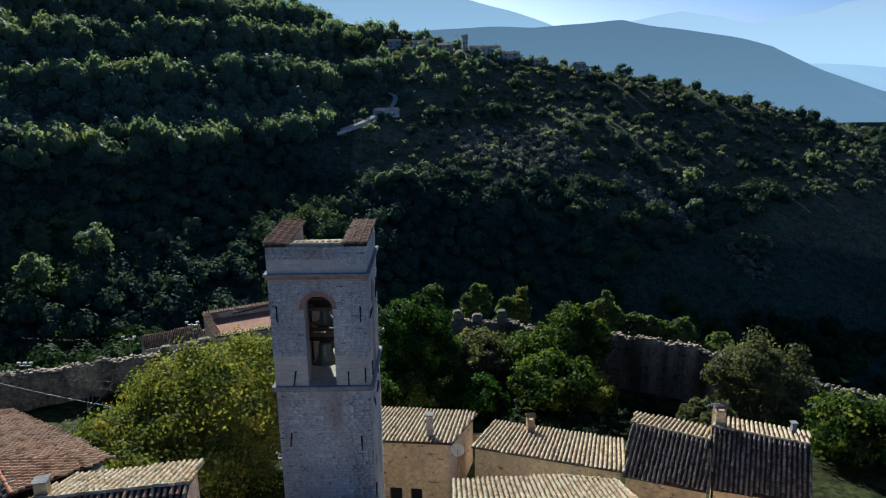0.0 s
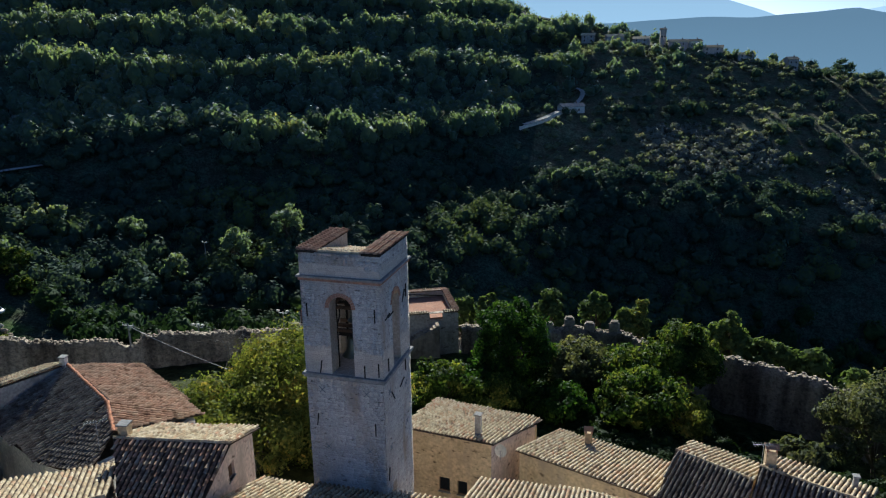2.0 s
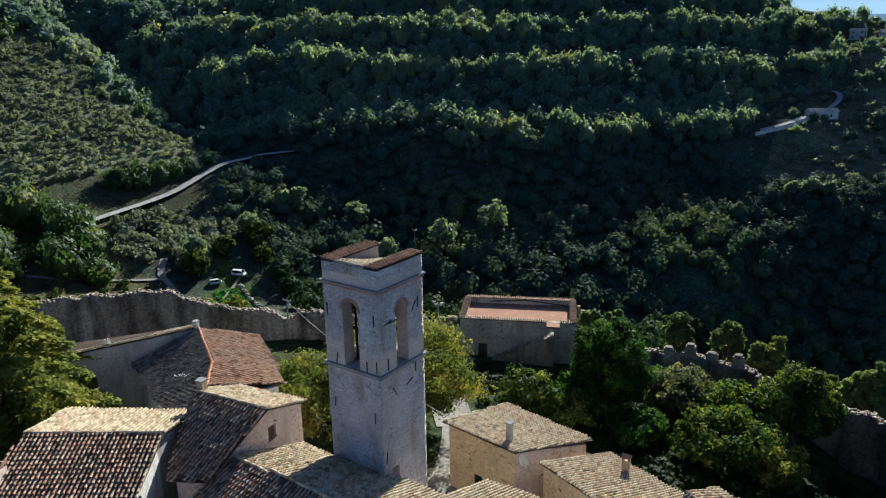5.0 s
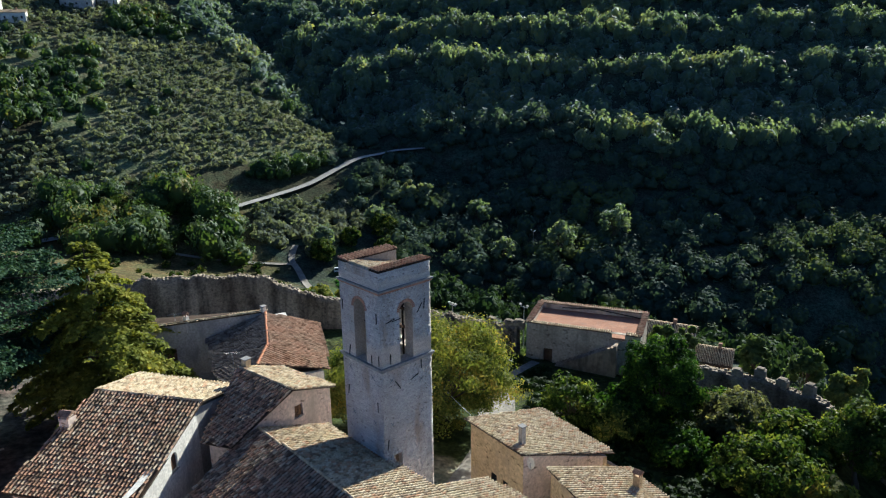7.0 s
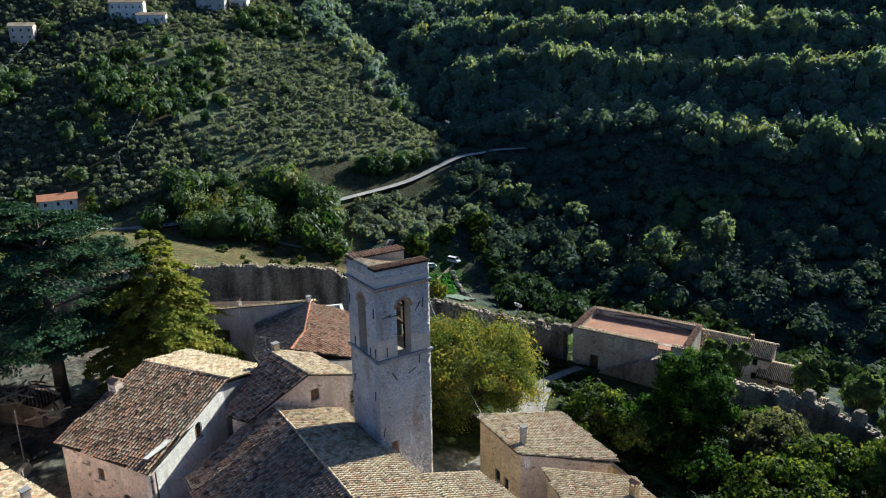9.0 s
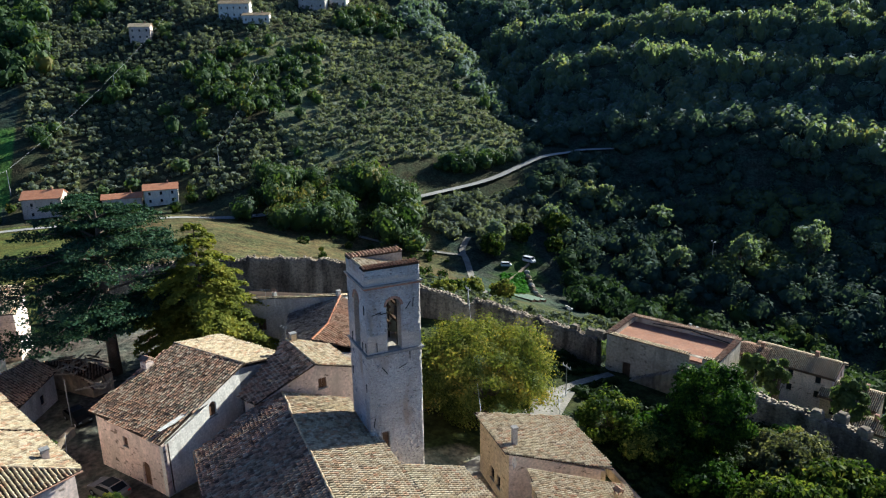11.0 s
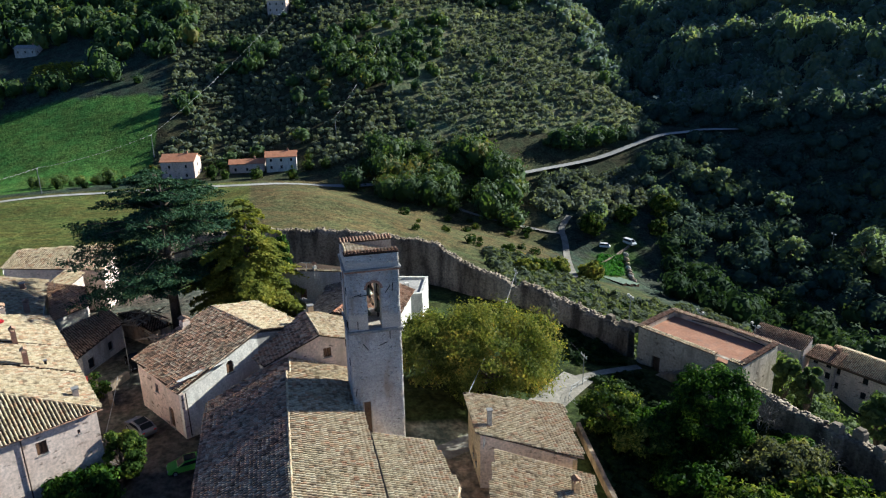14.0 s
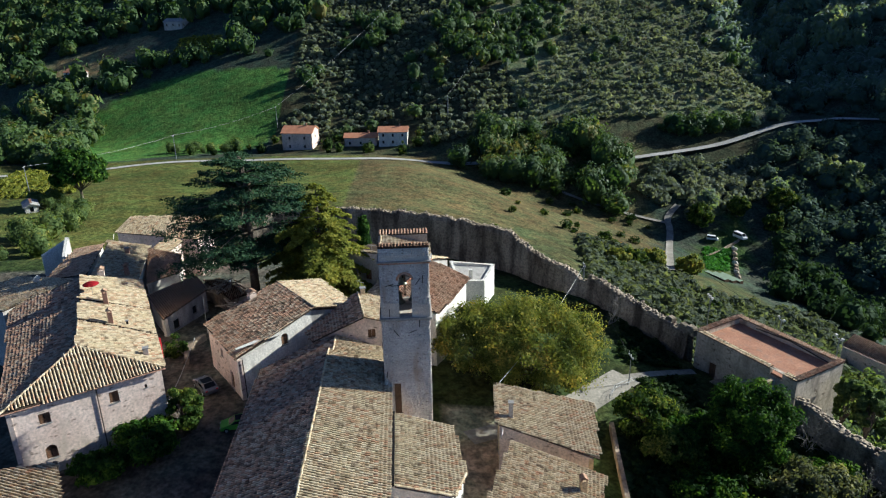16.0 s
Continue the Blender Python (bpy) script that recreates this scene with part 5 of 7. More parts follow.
long_house = roofed("village_house", "long pinkish house under a lit tile roof", [(-58.7, -13.9, 5.6), (-53.6, 1.4, 5.6), (-60.2, 2.2, 7.6), (-63.0, -12.4, 7.6)], -4, M_PINK, None, 42)
roofed("lean_to", "small lean-to with a striped tile roof", [(-51.2, -5.6, 4.7), (-48.6, -3.0, 4.7), (-52.6, -1.2, 5.5), (-55.2, -4.2, 5.5)], -3, M_PINK, None, 47)
roofed("village_house", "shaded grey house with a dark old roof", [(-37.4, -1.8, 4.6), (-41.6, 1.5, 4.6), (-46.2, 0.4, 5.5), (-46.7, -4.4, 5.5)], -3, M_GREY, M_TILE_BROWN, 43, 0.3)
roofed("village_house", "low worn house with a sagging brown tile roof", [(-28.4, 3.0, 2.8), (-36.4, 6.7, 3.5), (-40.0, 4.3, 4.2), (-34.0, -0.6, 4.0)], -3, M_GREY, M_TILE_BROWN, 48, 0.4, holes={0: [(1.6, 2.8, 0.3, 1.7), (5.6, 6.5, 0.9, 2.1)]})
roofed("ruined_shed", "half-collapsed shed with broken tiles and rafters", [(-35.1, 10.5, 2.4), (-36.5, 12.7, 2.6), (-40.6, 8.1, 3.2), (-40.6, 5.5, 3.4)], -3, M_RUBBLE, M_TILE_RED, 49, 0.8)


def rafters(label, at, span, n, seed):
    """Loose rafters and planks left of a fallen roof."""
    rng = random.Random(seed)
    e = thing("broken_rafters", at, label, "timber")
    for k in range(n):
        x, y, z = at[0] + rng.uniform(-span, span), at[1] + rng.uniform(-span, span), at[2] + rng.uniform(0, 0.5)
        a = rng.uniform(-0.5, 0.7) + (1.2 if k % 3 == 0 else 0)
        d = Vector((math.cos(a), math.sin(a), rng.uniform(-0.12, 0.12))) * rng.uniform(0.9, 2.1)
        bm = bmesh.new()
        box(bm, -d.length, d.length, -0.09, 0.09, -0.05, 0.05, Matrix.Translation((x, y, z)) @ d.to_track_quat("X", "Z").to_matrix().to_4x4())
        part("rafter" if k % 3 == 0 else "plank", bm, M_PLANK if k % 4 else M_WOOD, e)


rafters("grey broken rafters and planks on the collapsed shed", (-37.6, 9.6, 3.3), 2.4, 26, 3)
rafters("loose planks leaning beside the collapsed shed", (-32.8, 11.6, 2.6), 1.2, 10, 4)
roofed("village_house", "narrow house with a shaded tile roof", [(-38.6, -11.0, 5.9), (-49.2, -12.6, 6.6), (-50.2, -17.4, 5.6), (-40.4, -17.8, 5.0)], -3, M_GREY, M_TILE_BROWN, 50, 0.2)
roofed("outhouse", "little outhouse with a bright red tile roof", [(-35.9, -18.4, 3.9), (-39.4, -19.3, 4.5), (-38.9, -24.0, 4.6), (-35.5, -23.2, 4.0)], -3, M_WHITE, M_TILE_RED, 51)
for p0, p1, z0, z1 in (((-47.4, -17.9), (-52.8, -19.5), 5.6, 7.0), ((-52.8, -19.5), (-50.0, -23.0), 7.0, 5.0)):
    gable_ruin = bmesh.new()
    wall_panel(gable_ruin, p0, p1, -3, z0, z1, (), 0.5)
    tagged(part("ruined_gable", gable_ruin, M_WHITE), "whitewashed gable wall of a roofless house", "wall")
block("village_house", "village house with a brown tile roof", [(-20, -13), (-30, -8.5), (-37, -20), (-28, -25)], -1, 7.4, (-0.5, -0.8), M_GREY, 2.4, seed=44)
block("village_house", "low house with a pale tile roof", [(11.0, 6.6), (6.0, 4.0), (8.5, -3.5), (14, -1)], -1, 5.0, (0.3, 1), M_PINK, 1.2, seed=46)


def terrace_building():
    FL, FR, BR, BL = (-27.2, 78.0), (-12.6, 84.8), (-16.7, 93.3), (-31.3, 86.1)
    foot = [FL, FR, BR, BL]
    holes = {0: [(2.6, 3.9, -8.4, -5.7), (12.2, 14.0, -3.0, -2.06)]}
    e = poly_house("terrace_building", (-22, 85.5, -9), "stone building on the wall with an orange roof terrace", foot, -14, [-2.0, -2.0, -1.85, -1.9], M_LIMED, holes, th=0.6)
    bm = bmesh.new()
    slab(bm, [(FL[0] + 0.4, FL[1] + 0.5, -2.75), (FR[0] - 0.6, FR[1] + 0.1, -2.75), (BR[0] - 0.4, BR[1] - 0.5, -2.75), (BL[0] + 0.5, BL[1] - 0.2, -2.75)], 0.25)
    part("terrace_floor", bm, M_TERRACE, e)
    # trace of an old roof on the back parapet, and the stair against the front
    bk = lambda f, z: (BL[0] + (BR[0] - BL[0]) * f + 0.32, BL[1] + (BR[1] - BL[1]) * f - 0.66, z)
    for a, b in (((0.22, -2.35), (0.55, -1.98)), ((0.55, -1.98), (0.97, -2.7))):
        bm = bmesh.new()
        bar(bm, bk(*a), bk(*b), 0.07, 0.07, 5)
        part("roof_trace", bm, M_IRON, e)
    t, n = Vector((0.906, 0.422, 0)), Vector((0.422, -0.906, 0))
    for k in range(16):
        bm = bmesh.new()
        p = Vector((FL[0], FL[1], 0)) + t * (4.2 + 0.56 * k) + n * 0.05
        prism(bm, [(p + q).to_2d() for q in (Vector(), t * 0.58, t * 0.58 + n * 1.3, n * 1.3)], -14, -8.4 + 0.34 * k)
        part("stair_step", bm, M_GREY, e)
    bm = bmesh.new()
    box(bm, 2.62, 3.88, -0.35, -0.28, -8.4, -5.7, Matrix(((0.906, 0.422, 0, FL[0]), (0.422, -0.906, 0, FL[1]), (0, 0, 1, 0), (0, 0, 0, 1))))
    part("door", bm, M_WOOD, e)
    for i, (p, q) in enumerate(zip(foot, foot[1:] + foot[:1])):
        p, q = Vector(p), Vector(q)
        t = (q - p).normalized()
        n = Vector((t.y, -t.x))
        z = -1.9 if i else -1.95
        spans = [(0, 1)] if i else [(0, 12.1 / (q - p).length), (14.1 / (q - p).length, 1)]
        for a, b in spans:
            u, w = p.lerp(q, a), p.lerp(q, b)
            o, inn = n * 0.15, n * -0.75
            tiled_panel([(u.x + inn.x, u.y + inn.y, z + 0.07), (w.x + inn.x, w.y + inn.y, z + 0.07), (w.x + o.x, w.y + o.y, z), (u.x + o.x, u.y + o.y, z)], (n.x, n.y), e, M_TILE_RED if i else M_TILE, 0.08, seed=50 + i, name="coping")
    return e


terrace_building()
# ---- chimneys ----
chimney((-1.15, 46.95, 2.45), 1.95, 0.45, "tall grey rendered chimney on the ochre house", "flat", M_GREY, -5)
chimney((7.1, 52.7, -0.5), 1.3, 0.6, "small hooded chimney of plaster and brick", "hood", M_OCHRE, 5)
chimney((19.9, 46.0, 3.7), 1.35, 0.7, "hooded chimney between the two ridges", "hood", M_OCHRE, 0)
chimney((25.2, 45.6, 2.9), 1.2, 0.3, "thin pipe-like chimney on the tile roof", "flat", M_GREY, 0)
chimney((-22.9, 16.6, 7.2), 1.3, 0.9, "plastered chimney with tile cowl on the big roof", "hood", M_PINK, 35)
chimney((-20.3, 31.0, 8.8), 0.9, 0.6, "squat ochre chimney at the ridge", "flat", M_OCHRE, 10)
chimney((-33.6, 40.0, 7.8), 1.0, 0.45, "white chimney at the roof corner", "flat", M_WHITE, 10)
chimney((-37.2, 32.6, 7.6), 1.1, 0.45, "white cowled chimney on the grey house", "hood", M_WHITE, 20)
chimney((-17.5, 0.7, 9.9), 1.7, 0.5, "tall brick chimney on the villa roof", "hood", M_BRICK, 20)
chimney((-12.3, 3.2, 9.7), 1.7, 0.5, "tall brick chimney near the villa ridge", "hood", M_BRICK, 20)
chimney((-13.1, 4.6, 9.1), 0.8, 0.22, "thin dark flue pipe on the villa roof", "flat", M_IRON, 20)
chimney((-7.0, 8.6, 8.6), 0.9, 0.5, "low plastered vent near the villa eave", "flat", M_PINK, 20)
chimney((-26.2, -3.2, 10.0), 1.1, 0.8, "plastered chimney at the end of the villa", "hood", M_PINK, 20)
chimney((-35.3, -3.7, 6.4), 1.7, 0.6, "tall brick chimney on the house behind the villa", "hood", M_BRICK, 10)
chimney((-43.5, -6.5, 6.8), 1.2, 0.6, "brick chimney on a village house", "flat", M_BRICK, 10)


# ---- trees ----
def leaf_cards(centres, size, rng, flat=0.0, out=None, loose=0.38):
    """One small bent-free leaf spray a centre, as a quad turned at random."""
    n = len(centres)
    a = rng.normal(size=(n, 3))
    a[:, 2] = a[:, 2] * (1 - flat) + 0.0
    a /= np.linalg.norm(a, axis=1)[:, None]
    side = rng.normal(size=(n, 3))
    if out is not None:
        nr = out / (np.linalg.norm(out, axis=1)[:, None] + 1e-6) + rng.normal(0, loose, (n, 3))
        a = np.cross(nr, side)
        a /= np.linalg.norm(a, axis=1)[:, None]
        side = np.cross(nr, a)
    b = np.cross(a, side) if out is None else side
    b /= np.linalg.norm(b, axis=1)[:, None]
    s = np.asarray(size) * rng.uniform(0.6, 1.3, n)
    a, b = a * s[:, None], b * (s * 0.6)[:, None]
    V = np.stack([centres - a, centres - b * 0.9, centres + a, centres + b], 1)
    return V.reshape(-1, 3), np.arange(4 * n).reshape(-1, 4)


def broadleaf(at, height, radius, label, mat, leaves=7000, leaf=0.16, clumps=60, trunk=0.35, seed=0, low=0.25, squash=1.0, category="tree", name="tree"):
    """A tapered trunk with limbs, and a crown of leaf clumps with gaps between."""
    rng = np.random.default_rng(seed + 100)
    x, y = at
    z = ground_z(x, y)
    e = thing(name, (x, y, z), label, category, "trees of the village")
    zc, hz = z + height * (low + 1) / 2, height * (1 - low) / 2
    d = rng.normal(size=(clumps, 3))
    d /= np.linalg.norm(d, axis=1)[:, None]
    d[:, 2] = np.where((d[:, 2] < -0.5) & (low > 0.05), -d[:, 2] * 0.6, d[:, 2])
    rr = rng.uniform(0.45, 0.95, clumps) ** 0.6
    C = np.c_[x + d[:, 0] * rr * radius * rng.uniform(0.8, 1.1, clumps), y + d[:, 1] * rr * radius * squash, zc + d[:, 2] * rr * hz]
    V, F = [], []
    fork = np.array([x + rng.normal(0, 0.2), y + rng.normal(0, 0.2), z + height * max(low, 0.18)])
    limb(V, F, [(x, y, z - 0.4), (x, y, z + 0.4), tuple((np.array((x, y, z)) + fork) / 2), tuple(fork)], [trunk * 1.4, trunk, trunk * 0.85, trunk * 0.7], 8)
    for c in C[:: max(1, clumps // 18)]:
        mid = (fork + c) / 2 + np.array([0, 0, 0.12 * height * rng.random()])
        limb(V, F, [tuple(fork), tuple(mid), tuple(c)], [trunk * 0.4, trunk * 0.2, trunk * 0.05], 5)
    link_mesh("trunk", np_mesh("trunk", V, F), M_BARK, e)
    per = int(leaves * 1.4) // clumps
    cs = radius * rng.uniform(0.12, 0.27, clumps) * (80 / clumps) ** 0.25
    off = rng.normal(size=(per * clumps, 3))
    off *= (rng.uniform(0.25, 1.35, per * clumps) / np.linalg.norm(off, axis=1))[:, None]
    off[:, 2] = np.where(off[:, 2] < -0.5, off[:, 2] * 0.5, off[:, 2] * 0.85)
    pts = np.repeat(C, per, 0) + off * np.repeat(cs, per)[:, None]
    LV, LF = leaf_cards(pts, leaf * 1.55, rng, 0.0, off + 0.4 * (pts - (x, y, zc - 0.3 * hz)) / radius)
    link_mesh("crown", np_mesh("crown", LV, LF), mat, e)
    return e


def conifer(at, height, radius, label, mat, tiers=16, seed=0, leaf=0.2, droop=0.1, pad=150, taper=0.85, base=None):
    """A cedar or fir: a straight trunk with tiers of flat, spreading branches carrying needle sprays."""
    rng = np.random.default_rng(seed + 300)
    x, y = at
    z = ground_z(x, y) if base is None else base
    e = thing("conifer", (x, y, z), label, "tree", "trees of the village")
    V, F, pts = [], [], []
    limb(V, F, [(x, y, z - 0.4), (x, y, z + height * 0.5), (x, y, z + height * 0.98)], [0.55, 0.35, 0.04], 8)
    for i in range(tiers):
        f = 0.14 + 0.86 * (i + rng.uniform(0, 0.6)) / tiers
        r = radius * (1 - f ** 1.6) ** taper * rng.uniform(0.75, 1.1) + 0.5
        n = max(4, int(9 * (1 - f) + 4))
        for k in range(n):
            a = 2 * math.pi * (k + rng.random()) / n + i
            rl = r * rng.uniform(0.7, 1.1)
            z0 = z + height * f + rng.normal(0, 0.3)
            d = np.array([math.cos(a), math.sin(a), 0])
            tip = np.array([x, y, z0]) + d * rl + np.array([0, 0, -droop * rl])
            limb(V, F, [(x, y, z0 - 0.1), tuple((np.array([x, y, z0]) + tip) / 2 + (0, 0, 0.12 * rl)), tuple(tip)], [0.1, 0.06, 0.015], 4)
            m = int(pad * rl / radius) + 12
            t = rng.uniform(0.25, 1.05, m)
            side = np.array([-d[1], d[0], 0])
            w = rng.normal(0, 0.16, m) * rl * (1.15 - t) + rng.normal(0, 0.25, m)
            q = np.array([x, y, z0]) + np.outer(t * rl, d) + np.outer(w, side)
            q[:, 2] += -droop * rl * t ** 2 + 0.1 * rl * np.sin(t * 3.1) + rng.normal(0, 0.13, m) - 0.12 * np.abs(w)
            pts.append(q)
    link_mesh("trunk", np_mesh("trunk", V, F), M_BARK, e)
    pts = np.concatenate(pts)
    LV, LF = leaf_cards(pts, leaf, rng, 0.0, np.c_[(pts[:, :2] - (x, y)) / radius * 0.5, np.full(len(pts), 1.0)])
    link_mesh("crown", np_mesh("crown", LV, LF), mat, e)
    return e


def cedar(at, height, radius, label, mat, seed=0, plates=64, sprays=620):
    """An old cedar: forked trunk, long level limbs, flat plates of needles with gaps between the layers."""
    rng = np.random.default_rng(seed + 500)
    x, y = at
    z = ground_z(x, y)
    e = thing("cedar", (x, y, z), label, "tree", "trees of the village")
    V, F, pts = [], [], []
    limb(V, F, [(x, y, z - 0.4), (x + 0.2, y, z + height * 0.35), (x + 0.4, y + 0.3, z + height * 0.7), (x + 0.8, y + 0.4, z + height * 0.94)], [0.75, 0.6, 0.38, 0.1], 9)
    limb(V, F, [(x, y, z + 2.5), (x - 1.2, y - 1.0, z + height * 0.5), (x - 1.8, y - 1.6, z + height * 0.86)], [0.45, 0.34, 0.08], 7)
    for k in range(plates):
        f = 0.27 + 0.71 * rng.random() ** 0.85
        f = 0.27 + 0.71 * round((f - 0.27) / 0.71 * 8) / 8 + rng.normal(0, 0.012)
        reach = radius * (0.72 + 0.28 * math.sin(math.pi * min(1, f * 1.05))) * (1.0 if f < 0.72 else 1 - 1.7 * (f - 0.72))
        a = k * 2.39996 + rng.normal(0, 0.25)
        d, side = np.array([math.cos(a), math.sin(a), 0]), np.array([-math.sin(a), math.cos(a), 0])
        rl = reach * rng.uniform(0.5, 1.12)
        z0 = z + height * f
        tip = np.array([x, y, z0]) + d * rl + (0, 0, 0.03 * rl)
        mid = np.array([x, y, z0]) + d * rl * 0.5 + (0, 0, 0.02 * rl)
        limb(V, F, [(x, y, z0 - 0.12 * rl), tuple(mid), tuple(tip)], [0.16, 0.1, 0.02], 5)
        for q in range(7):
            t = 0.35 + 0.65 * q / 6
            w = rl * 0.30 * (1.15 - abs(t - 0.6)) * (1 if q % 2 else -1) * rng.uniform(0.6, 1.0)
            c0, c1 = np.array([x, y, z0]) + d * rl * t, np.array([x, y, z0]) + d * rl * (t + 0.14) + side * w
            limb(V, F, [tuple(c0), tuple((c0 + c1) / 2 + (0, 0, 0.08)), tuple(c1)], [0.05, 0.035, 0.01], 4)
            m = int(sprays / 7 * (0.5 + 0.5 * rl / radius))
            u = rng.beta(1.4, 1.0, m)[:, None]
            p = c0 + (c1 - c0) * u + rng.normal(0, 0.16 + 0.035 * rl, (m, 3)) * (1, 1, 0.0)
            p[:, 2] += rng.normal(0, 0.1, m) + 0.12 - 0.05 * (u[:, 0] - 0.3) * abs(w) - 0.25 * rng.random(m) ** 3
            pts.append(p)
    link_mesh("trunk", np_mesh("trunk", V, F), M_BARK, e)
    pts = np.concatenate(pts)
    LV, LF = leaf_cards(pts, 0.2, rng, 0.0, np.c_[(pts[:, :2] - (x, y)) / radius * 0.5, np.full(len(pts), 1.0)], 0.5)
    link_mesh("crown", np_mesh("crown", LV, LF), mat, e)
    return e


broadleaf((-18.3, 53.0), 11.6, 8.8, "wide yellow-green autumn tree beside the tower", L_AUTUMN, 50000, 0.1, 230, 0.4, 1, 0.02)
broadleaf((-21.4, 46.3), 9.0, 6.3, "yellowing tree behind the gable house", L_AUTUMN, 22000, 0.12, 80, 0.3, 2, 0.1)
broadleaf((-3.2, 74.0), 10.6, 5.0, "dense dark evergreen tree within the walls", L_DARK, 32000, 0.125, 130, 0.4, 3, 0.02)
broadleaf((16.2, 81.8), 9.5, 4.7, "rounded green tree beside the ruined wall", L_GREEN, 22000, 0.13, 100, 0.35, 4, 0.1)
broadleaf((4.5, 78.0), 4.9, 4.6, "grey-green bushy tree in the ward", L_GREY, 11000, 0.15, 80, 0.25, 5, 0.02)
broadleaf((10.0, 78.0), 4.4, 4.4, "broad-leaved fig-like green bush in the ward", L_GREEN, 8000, 0.2, 70, 0.2, 6, 0.0)
broadleaf((35.2, 71.6), 11.9, 5.7, "grey-green spreading tree by the wall", L_GREY, 20000, 0.13, 90, 0.3, 7, 0.08)
broadleaf((-9.0, 64.5), 5.5, 3.6, "ivy-grown shrub beside the footpath", L_GREEN, 6000, 0.15, 50, 0.2, 8, 0.0)
broadleaf((-3.5, 65.5), 3.8, 3.4, "low green shrub by the house", L_GREEN, 5000, 0.15, 40, 0.15, 9, 0.0)
broadleaf((3.0, 67.5), 3.0, 3.6, "low bramble thicket in the ward", L_DARK, 7000, 0.15, 50, 0.15, 10, 0.0)
broadleaf((11.5, 68.5), 4.6, 4.8, "green thicket behind the houses", L_GREEN, 8000, 0.16, 60, 0.15, 11, 0.0)
broadleaf((25.5, 61.0), 3.0, 2.4, "olive-grey bush behind the roofs", L_GREY, 6000, 0.15, 50, 0.15, 13, 0.0)
broadleaf((38.0, 57.0), 5.0, 5.2, "green garden thicket at the slope", L_GREEN, 8000, 0.16, 60, 0.15, 14, 0.0)
broadleaf((0.0, 83.0), 2.4, 3.0, "dark bush in the shade of the wall", L_DARK, 7000, 0.16, 50, 0.15, 17, 0.0)
broadleaf((8.0, 83.5), 2.4, 3.0, "green bush against the ruined wall", L_GREEN, 7000, 0.16, 50, 0.15, 18, 0.0)
broadleaf((-5.0, 69.0), 4.6, 3.8, "bushy undergrowth below the evergreen", L_DARK, 6000, 0.16, 45, 0.15, 19, 0.0)
broadleaf((15.5, 71.0), 3.8, 3.8, "leafy yellowing bush among the garden trees", L_AUTUMN, 7000, 0.16, 50, 0.15, 20, 0.0)
broadleaf((-5.6, 12.0), 5.2, 1.9, "leafy bush growing beside the villa corner", L_GREEN, 7000, 0.12, 50, 0.2, 15, 0.0)
broadleaf((-1.2, 9.0), 3.6, 3.3, "dark shrub bed below the villa wall", L_DARK, 8000, 0.13, 60, 0.2, 22, 0.0)
broadleaf((2.2, 5.6), 2.8, 2.4, "low dark shrub below the villa", L_DARK, 4000, 0.13, 40, 0.2, 23, 0.0)
broadleaf((-22.5, 6.0), 3.0, 1.5, "small shrub at a house corner", L_GREEN, 1500, 0.12, 25, 0.1, 16, 0.0)
cedar((-41.0, 13.0), 22.5, 11.2, "broad dark blue-green cedar with flat spreading layers", L_CEDAR, 1, 92, 950)
conifer((-38.5, 23.8), 19.5, 9.5, "yellow-green conifer beside the cedar", L_FIR, 15, 2, 0.26, 0.10, 760, 0.66)
conifer((-66.5, 28.5), 8.0, 0.9, "slim dark cypress against the wall", L_DARK, 18, 3, 0.2, -0.8, 70, 0.5)


broadleaf((33.0, 96.0), 7.0, 4.6, "feathery yellow-green tree outside the wall", L_AUTUMN, 6000, 0.2, 60, 0.25, 24, 0.1)
broadleaf((43.0, 88.0), 2.6, 2.2, "red-leaved autumn shrub outside the wall", L_RED, 2500, 0.16, 30, 0.12, 25, 0.0)


# ---- far woods and groves ----
def crown_template(rng, cards, flat=0.85, leaf=2.9):
    d = rng.normal(size=(cards, 3))
    d /= np.linalg.norm(d, axis=1)[:, None]
    lump = 1 + 0.28 * np.sin(d[:, 0] * 4 + 1) * np.sin(d[:, 1] * 5) + 0.15 * np.sin(d[:, 2] * 7)
    c = d * (lump * rng.uniform(0.6, 1.08, cards))[:, None]
    c[:, 2] = c[:, 2] * flat + 0.75
    t = np.cross(d, rng.normal(size=(cards, 3)))
    t /= np.linalg.norm(t, axis=1)[:, None]
    n = d + (0, 0, 0.25) + rng.normal(0, 0.38, (cards, 3))
    b = np.cross(n, t)
    b /= np.linalg.norm(b, axis=1)[:, None]
    s = (rng.uniform(0.6, 1.3, cards) * leaf / math.sqrt(cards))[:, None]
    return np.stack([c - t * s - b * s * 0.5, c + t * s - b * s * 0.6, c + b * s], 1).reshape(-1, 3)


def body_template(rng):
    """The leafy inside of a far crown: a lumpy, broken dome."""
    bm = bmesh.new()
    bmesh.ops.create_icosphere(bm, subdivisions=2, radius=1)
    ph = rng.uniform(0, 6, 6)
    V = []
    for v in bm.verts:
        d = v.co.normalized()
        k = 0.72 + 0.18 * math.sin(3.1 * d.x + ph[0]) * math.sin(3.7 * d.y + ph[1]) + 0.12 * math.sin(6 * d.x + ph[2]) * math.sin(5 * d.z + ph[3]) + rng.normal(0, 0.07)
        V.append((d.x * k, d.y * k, d.z * k * 0.85 + 0.62))
    F = [[v.index for v in f.verts] for f in bm.faces]
    bm.free()
    return np.array(V), np.array(F)


